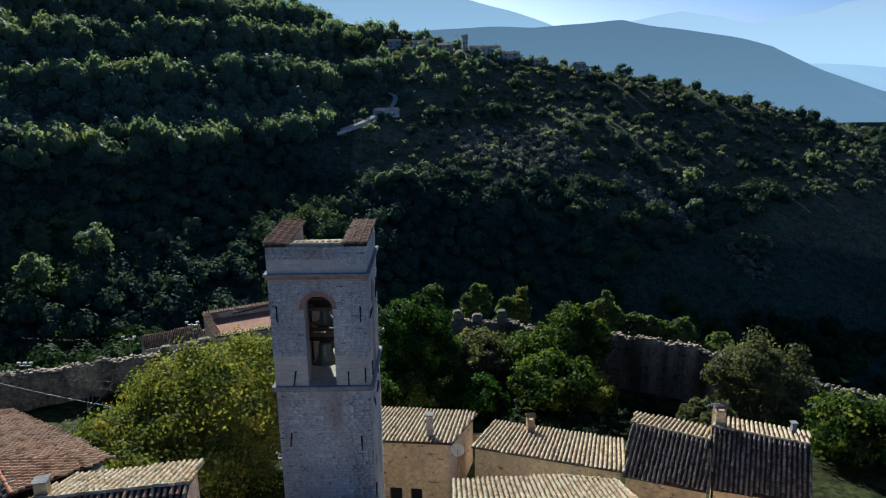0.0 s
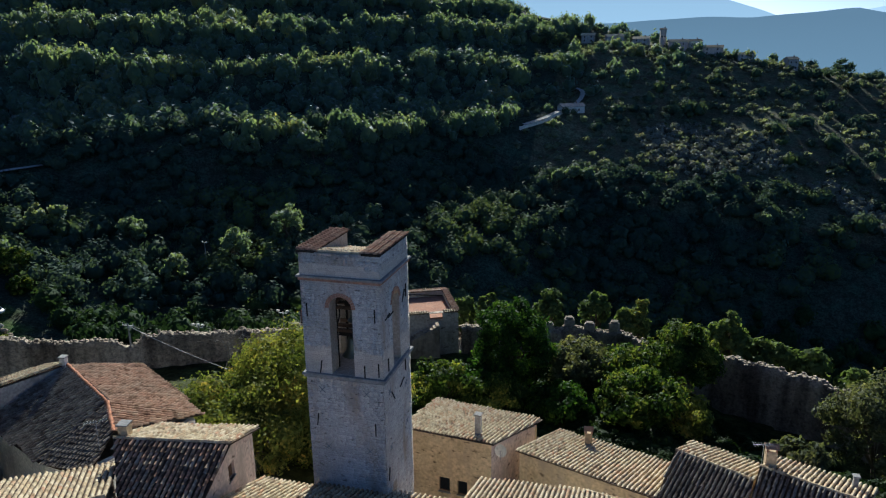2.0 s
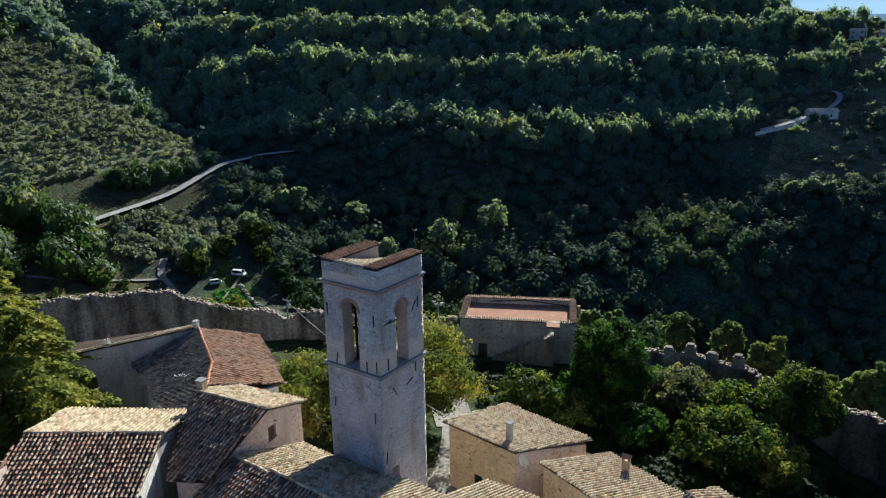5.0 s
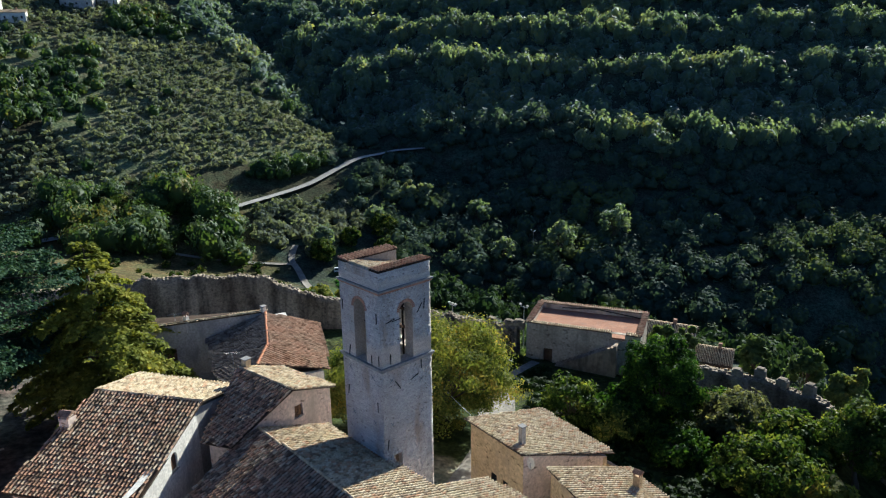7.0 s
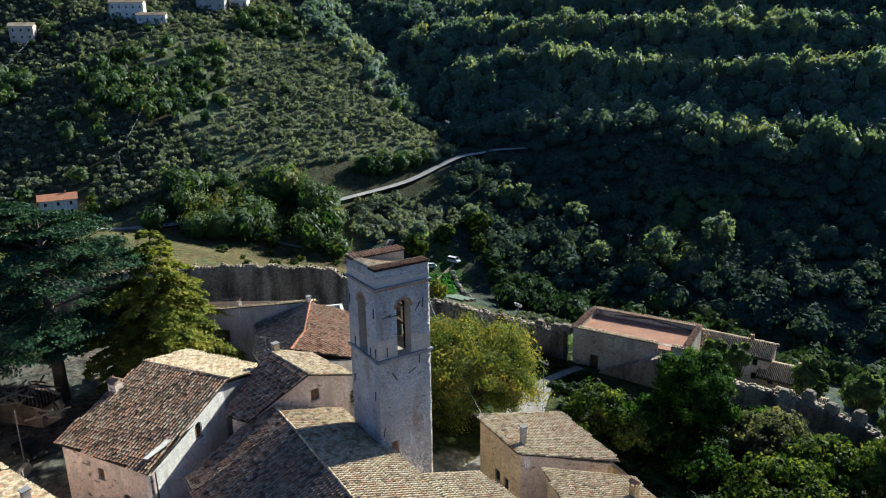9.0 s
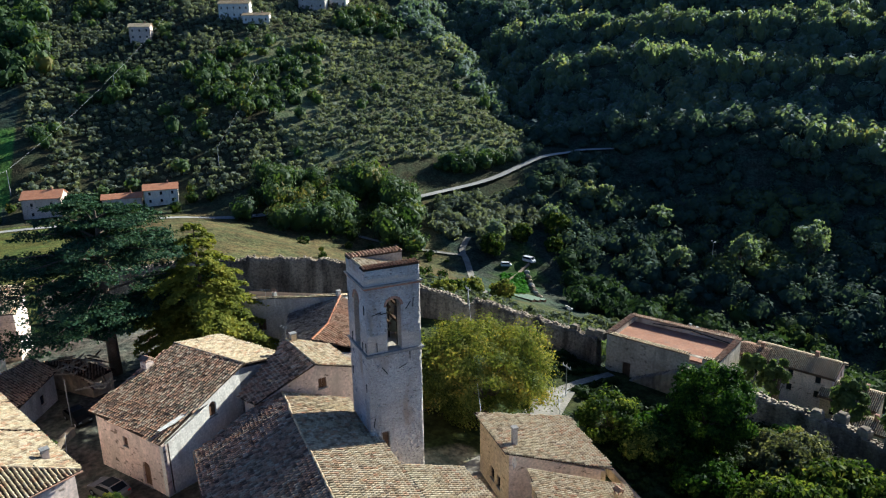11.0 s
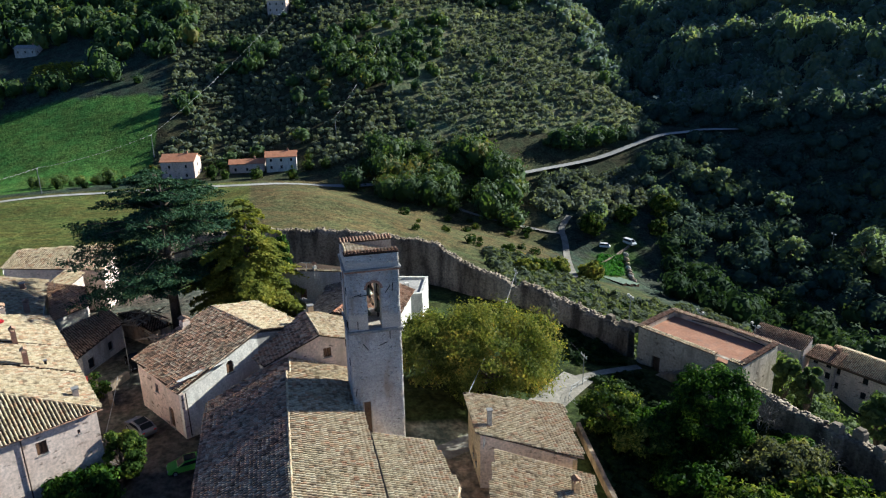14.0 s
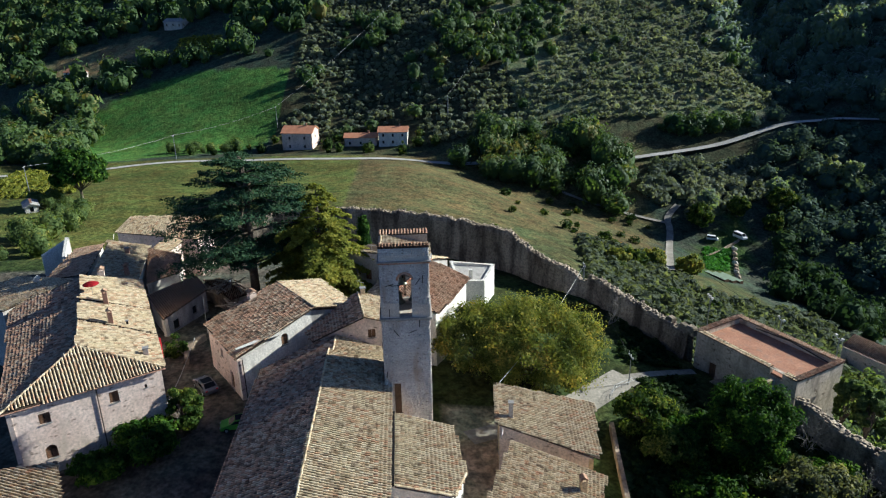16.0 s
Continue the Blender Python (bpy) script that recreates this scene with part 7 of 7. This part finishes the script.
far_house((-37, 478), (16, 8), 30, "pale stone ruin beside the climbing road", M_WHITE, M_CORNICE, 4, 2, 1, "roadside_ruin")


for at, size, turn, label, mat, roof, h, wins, z in (((-38.0, 134.5), (15, 8), 22, "pale rendered house with a grey tiled roof below the town wall", M_PINK, M_TILE, 6.0, 3, -28.7), ((-27.5, 137), (9, 8), 22, "ochre house stepped below the town wall", M_OCHRE, M_TILE, 4.5, 2, -30.5), ((-44.5, 130.0), (5, 6), 22, "brown roofed cottage near the lower houses", M_PINK, M_TILE_RED, 4.6, 2, -27.0), ((-21, 131), (8, 5), 20, "low stone shed beside the lower houses", M_LIMED, M_TILE, 2.6, 1, -29.5)):
    far_house(at, size, turn, label, mat, roof, h, wins, 2 if h > 4 else 1, "lower_house", z, True)


def road_wall():
    bm = bmesh.new()
    pts = [(-64, 437), (-51, 451), (-41, 471), (-33, 492)]
    for (x0, y0), (x1, y1) in zip(pts, pts[1:]):
        n = 6
        for k in range(n):
            ax, ay, bx, by = x0 + (x1 - x0) * k / n, y0 + (y1 - y0) * k / n, x0 + (x1 - x0) * (k + 1) / n, y0 + (y1 - y0) * (k + 1) / n
            z = ground_z((ax + bx) / 2, (ay + by) / 2)
            t = Vector((bx - ax, by - ay)).normalized()
            prism(bm, [(ax, ay), (bx, by), (bx - t.y * 0.8, by + t.x * 0.8), (ax - t.y * 0.8, ay + t.x * 0.8)], z - 3, z + 2.0)
    ob = part("retaining_wall", bm, M_WHITE)
    return tagged(ob, "pale retaining wall along the climbing road", "wall", kind="structure")


road_wall()


# ---- cars ----
def car(at, turn, label, paint, scale=1.0, name="car", z=None, van=False):
    x, y = at
    z = ground_z(x, y) if z is None else z
    e = thing(name, (x, y, z), label, "vehicle", "parked vehicles")
    m = pose(x, y, z, 0, 0, turn) @ Matrix.Scale(scale, 4)
    if van:
        low = [(-2.4, 0.35), (2.4, 0.35), (2.45, 0.9), (1.9, 1.25), (1.2, 2.1), (-2.3, 2.15), (-2.45, 0.9)]
        glass = [(1.15, 1.98), (1.75, 1.3), (-2.2, 1.3), (-2.2, 1.98)]
    else:
        low = [(-2.0, 0.32), (2.0, 0.32), (2.08, 0.62), (1.85, 0.86), (0.95, 0.98), (0.25, 1.42), (-1.15, 1.48), (-1.85, 1.1), (-2.08, 0.9)]
        glass = [(0.86, 1.02), (0.22, 1.38), (-1.12, 1.43), (-1.7, 1.08)]
    bm = bmesh.new()
    wd = 0.86 if not van else 0.98
    L = [bm.verts.new(m @ Vector((p, -wd * (1 - 0.14 * max(0, q - 0.9)), q))) for p, q in low]
    R = [bm.verts.new(m @ Vector((p, wd * (1 - 0.14 * max(0, q - 0.9)), q))) for p, q in low]
    bm.faces.new(L)
    bm.faces.new(R[::-1])
    for i in range(len(low)):
        j = (i + 1) % len(low)
        bm.faces.new((L[j], L[i], R[i], R[j]))
    bmesh.ops.bevel(bm, geom=bm.edges[:], offset=0.06, segments=2, affect="EDGES")
    body = part("body", bm, paint, e)
    for sg in (-1, 1):
        bm = bmesh.new()
        f = bm.faces.new([bm.verts.new(m @ Vector((p, sg * wd * (1 - 0.14 * max(0, q - 0.9)) + sg * 0.012, q))) for p, q in glass])
        bmesh.ops.solidify(bm, geom=[f], thickness=0.01)
        part("side_window", bm, M_GLASS, body)
    bm = bmesh.new()
    a, b = low[4], low[5]
    if van:
        a, b = low[3], low[4]
    dx, dz = (b[1] - a[1]) * 0.02, (a[0] - b[0]) * 0.02
    f = bm.faces.new([bm.verts.new(m @ Vector((p + dx, v, q + dz))) for p, q, v in ((a[0] * 0.97 + b[0] * 0.03, a[1] * 0.95 + b[1] * 0.05, -0.7), (a[0], a[1] * 0.95 + b[1] * 0.05, 0.7), (b[0], b[1], 0.64), (b[0], b[1], -0.64))])
    bmesh.ops.solidify(bm, geom=[f], thickness=0.01)
    part("windscreen", bm, M_GLASS, body)
    if not van:
        bm = bmesh.new()
        f = bm.faces.new([bm.verts.new(m @ Vector(q)) for q in ((-1.2, -0.6, 1.5), (-1.2, 0.6, 1.5), (-1.83, 0.66, 1.16), (-1.83, -0.66, 1.16))])
        bmesh.ops.solidify(bm, geom=[f], thickness=0.012)
        part("rear_window", bm, M_GLASS, body)
        bm = bmesh.new()
        box(bm, -1.0, 0.2, -0.58, 0.58, 1.46, 1.49, m)
        part("glass_roof", bm, M_GLASS, body)
    for p in (-1.3, 1.3):
        for sg in (-1, 1):
            bm = bmesh.new()
            bmesh.ops.create_cone(bm, cap_ends=True, segments=18, radius1=0.32, radius2=0.32, depth=0.22, matrix=m @ pose(p, sg * (wd - 0.08), 0.32, 90))
            w = part("wheel", bm, M_TYRE, e)
            bm = bmesh.new()
            bmesh.ops.create_cone(bm, cap_ends=True, segments=14, radius1=0.19, radius2=0.19, depth=0.02, matrix=m @ pose(p, sg * (wd + 0.035), 0.32, 90))
            part("rim", bm, M_STEEL, w)
    for sg in (-1, 1):
        bm = bmesh.new()
        box(bm, 1.95, 2.07, sg * 0.6 - 0.15, sg * 0.6 + 0.15, 0.62, 0.74, m)
        part("headlight", bm, M_STEEL, body)
        bm = bmesh.new()
        box(bm, -2.09, -2.0, sg * 0.62 - 0.14, sg * 0.62 + 0.14, 0.8, 0.95, m)
        part("tail_light", bm, M_TAIL, body)
    return e


M_TYRE = plain("black_rubber", (0.02, 0.02, 0.02), 0.8)
M_TAIL = plain("red_lamp_plastic", (0.35, 0.02, 0.02), 0.3)
P_SILVER = plain("silver_grey_paint", (0.30, 0.29, 0.28), 0.25, 0.5)
P_WHITE = plain("white_vehicle_paint", (0.75, 0.75, 0.75), 0.3)
P_GREEN = plain("bright_green_paint", (0.12, 0.35, 0.05), 0.4)
P_RED = plain("red_paint", (0.45, 0.03, 0.04), 0.4)
car((-13.9, 12.0), -145, "silver-grey parked hatchback with a dark glass roof", P_SILVER)
car((-6.0, 17.4), -78, "small bright green car parked beside the church", P_GREEN, 0.9)
car((-191.5, 167), 20, "white camper van parked in the meadow", P_WHITE, 1.15, "camper_van", None, True)
car((-191.5, 156), 60, "white van at the end of the track", P_WHITE, 0.9, "van", None, True)
car((-45, 7.5), 20, "light blue-grey car in the shaded yard", P_SILVER, 0.95)
car((-30, 9.0), 25, "dark car in the yard behind the houses", M_IRON, 0.95)


# ---- poles, wires and aerials ----
def pole(at, h, label, lamps=0, z=None, r=0.11, name="power_pole", arms=1):
    x, y = at
    z = ground_z(x, y) if z is None else z
    e = thing(name, (x, y, z), label, "pole", "poles and lamps")
    bm = bmesh.new()
    bar(bm, (x, y, z - 0.3), (x, y, z + h), r * 1.3, r * 0.8, 8)
    part("mast", bm, M_STEEL, e)
    for k in range(arms):
        bm = bmesh.new()
        box(bm, x - 0.9, x + 0.9, y - 0.06, y + 0.06, z + h - 0.35 - k * 0.7, z + h - 0.23 - k * 0.7)
        part("crossarm", bm, M_STEEL, e)
        for u in (-0.8, 0, 0.8):
            bm = bmesh.new()
            bar(bm, (x + u, y, z + h - 0.25 - k * 0.7), (x + u, y, z + h + 0.05 - k * 0.7), 0.07, 0.05)
            part("insulator", bm, M_WHITE, e)
    for k in range(lamps):
        bm = bmesh.new()
        u = -0.9 + 1.8 * k / max(1, lamps - 1)
        box(bm, x + u - 0.25, x + u + 0.25, y - 0.2, y + 0.15, z + h, z + h + 0.3)
        part("lamp_head", bm, M_WHITE, e)
    return e


def wire(a, b, sag, label, r=0.02, mat=None):
    cu = bpy.data.curves.new("cable", "CURVE")
    cu.dimensions, cu.bevel_depth, cu.bevel_resolution = "3D", r, 1
    sp = cu.splines.new("POLY")
    n = 24
    sp.points.add(n)
    a, b = Vector(a), Vector(b)
    for i in range(n + 1):
        t = i / n
        p = a.lerp(b, t)
        sp.points[i].co = (p.x, p.y, p.z - 4 * sag * t * (1 - t), 1)
    cu.materials.append(mat or M_CABLE)
    return tagged(new("cable", cu), label, "cable", "overhead cables")


pole((-155, 232), 13, "tall steel power pole on the wooded slope", 2)
pole((-62, 96), 11, "galvanised floodlight pole outside the wall", 3, name="floodlight_pole")
pole((-50, 104), 11, "galvanised floodlight pole on the slope", 2, name="floodlight_pole")
pole((-42, 110), 11, "galvanised floodlight pole near the houses", 2, name="floodlight_pole")
pole((-29.2, 8.4), 5.4, "grey metal pole beside the yard", 0, None, 0.05, "yard_pole", 0)
pole((-51.3, 67.5), 3.5, "grey cable mast at the gap in the wall", 0, -4.2, 0.1, "cable_mast", 1)
pole((-20, 66), 4.5, "leaning metal frame beside the footpath", 0, None, 0.06, "path_post", 1)
wire((-51.3, 67.5, -1.0), (-7.2, 46.6, 3.2), 1.1, "pale overhead cable from the wall to the ochre house", 0.03)
wire((-51.3, 67.5, -1.0), (-19.5, 66, -1.6), 0.8, "dark overhead cable along the ward", 0.025, M_IRON)
wire((-24.0, 8.2, 1.9), (-6.0, 9.5, 2.0), 0.5, "pale cable across the square", 0.03)
wire((-62, 96, -9), (-50, 104, -12), 0.6, "thin wire between floodlight poles", 0.03, M_IRON)
wire((-50, 104, -12), (-42, 110, -16), 0.6, "thin wire between floodlight poles", 0.03, M_IRON)
for k, (x, y, h) in enumerate(((-180, -92, 10), (-264, -68, 11), (-312, -29, 11), (-395, 20, 12), (-300, 60, 10), (-370, 95, 11))):
    pole((x, y), h, "slim power pole on the farmed slope", 0, None, 0.13)
top = lambda x, y, h: (x, y, ground_z(x, y) + h)
for p, q in (((-180, -92, 10), (-264, -68, 11)), ((-264, -68, 11), (-312, -29, 11)), ((-312, -29, 11), (-395, 20, 12)), ((-395, 20, 12), (-476, 62, 14)), ((-300, 60, 10), (-370, 95, 11))):
    wire(top(*p), top(*q), 1.5, "pale power line over the olive hill", 0.035)


def aerial(at, turn, label, h=1.8):
    x, y, z = at
    e = thing("aerial", at, label, "aerial", "television aerials")
    m = pose(x, y, z, 0, 0, turn)
    bm = bmesh.new()
    bar(bm, m @ Vector((0, 0, -0.2)), m @ Vector((0, 0, h)), 0.025, 0.025)
    part("mast", bm, M_STEEL, e)
    bm = bmesh.new()
    bar(bm, m @ Vector((-0.7, 0, h - 0.1)), m @ Vector((0.7, 0, h - 0.05)), 0.02, 0.02)
    part("boom", bm, M_STEEL, e)
    for k in range(8):
        bm = bmesh.new()
        u = -0.65 + k * 0.18
        bar(bm, m @ Vector((u, -0.3 + 0.015 * k, h - 0.07)), m @ Vector((u, 0.3 - 0.015 * k, h - 0.07)), 0.007, 0.007, 5)
        part("rod", bm, M_STEEL, e)
    return e


def dish(at, turn, label):
    x, y, z = at
    e = thing("satellite_dish", at, label, "dish", "satellite dishes")
    m = pose(x, y, z, 0, 0, turn)
    n, V, F = 16, [], []
    for i in range(5):
        r = 0.5 * i / 4
        V += [m @ Vector((r * math.cos(k * 2 * math.pi / n), 0.35 * r * r - 0.05 - 0.4 * r * math.sin(k * 2 * math.pi / n) * 0.5, 0.6 + r * math.sin(k * 2 * math.pi / n))) for k in range(n)]
    for i in range(4):
        F += [(i * n + k, i * n + (k + 1) % n, (i + 1) * n + (k + 1) % n, (i + 1) * n + k) for k in range(n)]
    link_mesh("reflector", np_mesh("reflector", V, F), M_WHITE, e)
    bm = bmesh.new()
    bar(bm, m @ Vector((0, 0.1, -0.1)), m @ Vector((0, 0.1, 0.6)), 0.03, 0.03)
    part("bracket", bm, M_STEEL, e)
    return e


aerial((-22.1, 30.6, 8.0), 40, "television aerial behind the gable house ridge", 1.9)
aerial((19.3, 45.6, 4.0), 10, "television aerial beside the hooded chimney", 1.7)
aerial((-37.5, 31.5, 8.0), 60, "small aerial on the grey house", 1.2)
aerial((-45, -3.0, 6.5), 30, "television aerial on a village roof", 1.6)
dish((-47.6, -9.9, 7.9), 200, "white satellite dish at a roof corner")
dish((0.9, 45.8, 1.6), 170, "grey satellite dish on the ochre house wall")
dish((-30.0, -13.5, 8.2), 150, "white satellite dish on a brown roof")


# ---- odds and ends ----
def bare_tree(at, h, label, seed):
    rng = np.random.default_rng(seed)
    x, y = at
    z = ground_z(x, y)
    e = thing("bare_tree", (x, y, z), label, "tree", "trees of the village")
    V, F = [], []

    def grow(p, d, L, r, depth):
        q = p + d * L
        limb(V, F, [tuple(p), tuple((p + q) / 2 + rng.normal(0, 0.05 * L, 3)), tuple(q)], [r, r * 0.8, r * 0.6], 4)
        if depth:
            for _ in range(3):
                nd = d + rng.normal(0, 0.45, 3)
                grow(q, nd / np.linalg.norm(nd), L * rng.uniform(0.6, 0.85), r * 0.55, depth - 1)
    for _ in range(4):
        d = np.array([rng.normal(0, 0.5), rng.normal(0, 0.5), 1.0])
        grow(np.array([x, y, z - 0.1]), d / np.linalg.norm(d), h * 0.36, 0.09, 4)
    tagged(link_mesh("branchwork", np_mesh("branchwork", V, F), rough_twig, e), kind="stuff")
    return e


rough_twig = rough_surface("grey_twigs", (0.20, 0.18, 0.16), (0.30, 0.28, 0.25), 8, 1)
bare_tree((-38.5, 68.5), 5.5, "leafless grey tree at the foot of the wall", 1)
bare_tree((-6.5, 83.5), 5.0, "leafless grey bush beside the wall", 2)
bare_tree((2.0, 85.5), 4.5, "leafless bush beside the crenellated wall", 3)


def railing(pts, label):
    e = thing("railing", pts[0], label, "railing")
    for a, b in zip(pts, pts[1:]):
        a, b = Vector(a), Vector(b)
        for h in (1.0, 0.55):
            bm = bmesh.new()
            bar(bm, a + Vector((0, 0, h)), b + Vector((0, 0, h)), 0.025)
            part("rail", bm, M_STEEL, e)
        n = max(1, int((b - a).length / 1.2))
        for k in range(n + 1):
            p = a.lerp(b, k / n)
            bm = bmesh.new()
            bar(bm, p - Vector((0, 0, 0.2)), p + Vector((0, 0, 1.0)), 0.03)
            part("post", bm, M_STEEL, e)
    return e


G = lambda x, y: (x, y, ground_z(x, y))
railing([G(-20.5, 67), G(-18, 63.5), G(-15.5, 62), G(-13.5, 62.6)], "pale metal railing beside the footpath")


def outside_stair():
    e = thing("outside_stair", (-18, 82, -9), "rubble stair ramp up to the terrace", "stairs")
    for k in range(24):
        bm = bmesh.new()
        s = k / 24
        x, y = -24.0 + 9.2 * s, 78.9 + 4.3 * s
        m = pose(x, y, 0, 0, 0, 25)
        box(bm, -0.2, 0.22, -1.5, -0.05, -11, -8.3 + 5.2 * (k + 1) / 24, m)
        part("step", bm, M_RUBBLE, e)
    return e


outside_stair()


def garden_wall(pts, h, label, mat=None):
    bm = bmesh.new()
    for (x0, y0), (x1, y1) in zip(pts, pts[1:]):
        t = Vector((x1 - x0, y1 - y0)).normalized() * 0.25
        prism(bm, [(x0 - t.y, y0 + t.x), (x0 + t.y, y0 - t.x), (x1 + t.y, y1 - t.x), (x1 - t.y, y1 + t.x)], [min(ground_z(x0, y0), ground_z(x1, y1)) - 0.5] * 4, [ground_z(x0, y0) + h] * 2 + [ground_z(x1, y1) + h] * 2)
    return tagged(part("garden_wall", bm, mat or M_STONE), label, "wall", kind="structure")


garden_wall([(-9.1, 60.4), (-3.3, 59.4), (1.6, 58.6), (6.2, 57.9)], 1.1, "low rubble garden wall behind the ochre house", M_RUBBLE)
garden_wall([(-20.2, 8.0), (-24, 7.0), (-27, 8.6)], 0.9, "low stone wall at the yard entrance", M_RUBBLE)
garden_wall([(-178, 148), (-184, 156), (-190, 166)], 0.8, "dark woodpile wall beside the garden plot", M_RUBBLE)
railing([(-6.8, 11.6, 0), (-9, 9.0, 0)], "thin metal railing beside the square")


def banner(at, size, turn, label, mat, name):
    bm = bmesh.new()
    m = pose(*at, 0, 0, turn)
    box(bm, -size[0] / 2, size[0] / 2, -0.02, 0.02, -size[1] / 2, size[1] / 2, m)
    return tagged(part(name, bm, mat), label, "cloth")


banner((-12.6, 8.0, 6.6), (0.5, 2.6), 65, "long red banner hanging at the villa wall", P_RED, "banner")


def roof_parasol(at):
    """A small red umbrella on a thin pole."""
    x, y, z = at
    e = thing("parasol", at, "small faded red parasol on a pole at the roof", "parasol")
    bm = bmesh.new()
    bar(bm, (x, y, z - 0.3), (x, y, z + 1.7), 0.025, 0.02)
    part("pole", bm, M_STEEL, e)
    V = [(x, y, z + 1.75)] + [(x + r * math.cos(k * math.pi / 5), y + r * math.sin(k * math.pi / 5), h) for r, h in ((0.5, z + 1.62), (0.95, z + 1.38 )) for k in range(10)]
    bm = bmesh.new()
    vs = [bm.verts.new(p) for p in V]
    for k in range(10):
        m = (k + 1) % 10
        bm.faces.new((vs[0], vs[1 + k], vs[1 + m]))
        bm.faces.new((vs[1 + k], vs[11 + k], vs[11 + m], vs[1 + m]))
    bmesh.ops.solidify(bm, geom=bm.faces[:], thickness=0.02)
    part("canopy", bm, P_RED, e)


roof_parasol((-19.1, -1.4, 10.75))


# ---- garden plot below the wall ----
BED = [(-186.5, 150.5), (-185.0, 160.5), (-166.5, 151.5), (-161.5, 141.5)]
plants = np.array([(x, y) for x in np.arange(-187, -160, 0.75) for y in np.arange(140, 162, 1.1)], float)
plants = plants[inside(plants[:, 0], plants[:, 1], BED)]
grove("vegetable_bed", "vivid green vegetable rows in a garden plot", plants, 0.7, L_CROP, 24, 51, 0.7)
rows_rng = np.random.default_rng(52)
# stone lumps stand in for a row of wrapped heaps
for k in range(9):
    f = k / 8
    x, y = -184.8 + f * 26.0, 162.0 - f * 10.4
    bm = bmesh.new()
    bmesh.ops.create_icosphere(bm, subdivisions=2, radius=1.0)
    for v in bm.verts:
        v.co = Vector((v.co.x * 1.3, v.co.y * 1.0, v.co.z * 0.9)) * (1 + 0.12 * math.sin(v.co.x * 4 + k) * math.cos(v.co.y * 5 + k))
        v.co += Vector((x + rows_rng.normal(0, 0.4), y, ground_z(x, y) + 0.6))
    tagged(part("boulder", bm, M_RUBBLE if k % 3 else M_STONE), "rough lump in a row of wrapped heaps beside the vegetable plot", "boulder", "boulders by the garden plot")


def cold_frame(x, y, turn):
    """A low glazed garden frame."""
    e = thing("cold_frame", (x, y, ground_z(x, y)), "low whitish garden frame over seedlings", "garden frame", "garden frames")
    m = pose(x, y, ground_z(x, y) + 0.1, 0, 0, turn)
    bm = bmesh.new()
    box(bm, -4.5, 4.5, -0.9, -0.8, -0.5, 0.6, m)
    box(bm, -4.5, 4.5, 0.8, 0.9, -0.5, 0.6, m)
    box(bm, -4.5, -4.4, -0.8, 0.8, -0.5, 0.6, m)
    box(bm, 4.4, 4.5, -0.8, 0.8, -0.5, 0.6, m)
    part("frame", bm, M_WOOD, e)
    for k in range(4):
        bm = bmesh.new()
        box(bm, -4.45 + 2.24 * k, -2.27 + 2.24 * k, -0.86, 0.86, 0.61, 0.66, m)
        part("lid", bm, M_FLEECE, e)
    return e


for x, y in ((-152.5, 140.5), (-154.0, 144.0), (-156.0, 147.5)):
    cold_frame(x, y, 24)
for k, (x, y, h, r) in enumerate(((-143.5, 127.0, 6.5, 4.2), (-138.5, 112.5, 5.0, 4.2), (-132.5, 105.0, 4.6, 3.8), (-129.0, 98.5, 4.2, 3.4))):
    broadleaf((x, y), h, r, "yellowing bush beside the lane", L_AUTUMN if k != 2 else L_GREEN, 3600, 0.3, 50, 0.15, 130 + k, 0.0, name="bush")
for k, (x, y, h, r) in enumerate(((-206, 190, 12, 5.5), (-199, 154, 10, 5.0), (-206, 172, 9, 4.2), (-196, 182, 7, 4.0))):
    broadleaf((x, y), h, r, "green tree at the edge of the olive plot", L_GREEN, 4200, 0.32, 60, 0.25, 140 + k, 0.05)
roofed("shed", "long shed with a brown tile roof below the wall", [(-46.2, 124.6, -21.4), (-55.0, 120.6, -21.4), (-56.6, 123.4, -20.0), (-47.6, 127.6, -20.0)], -32, M_PINK, M_TILE_RED, 61, 0.1, "lower houses")
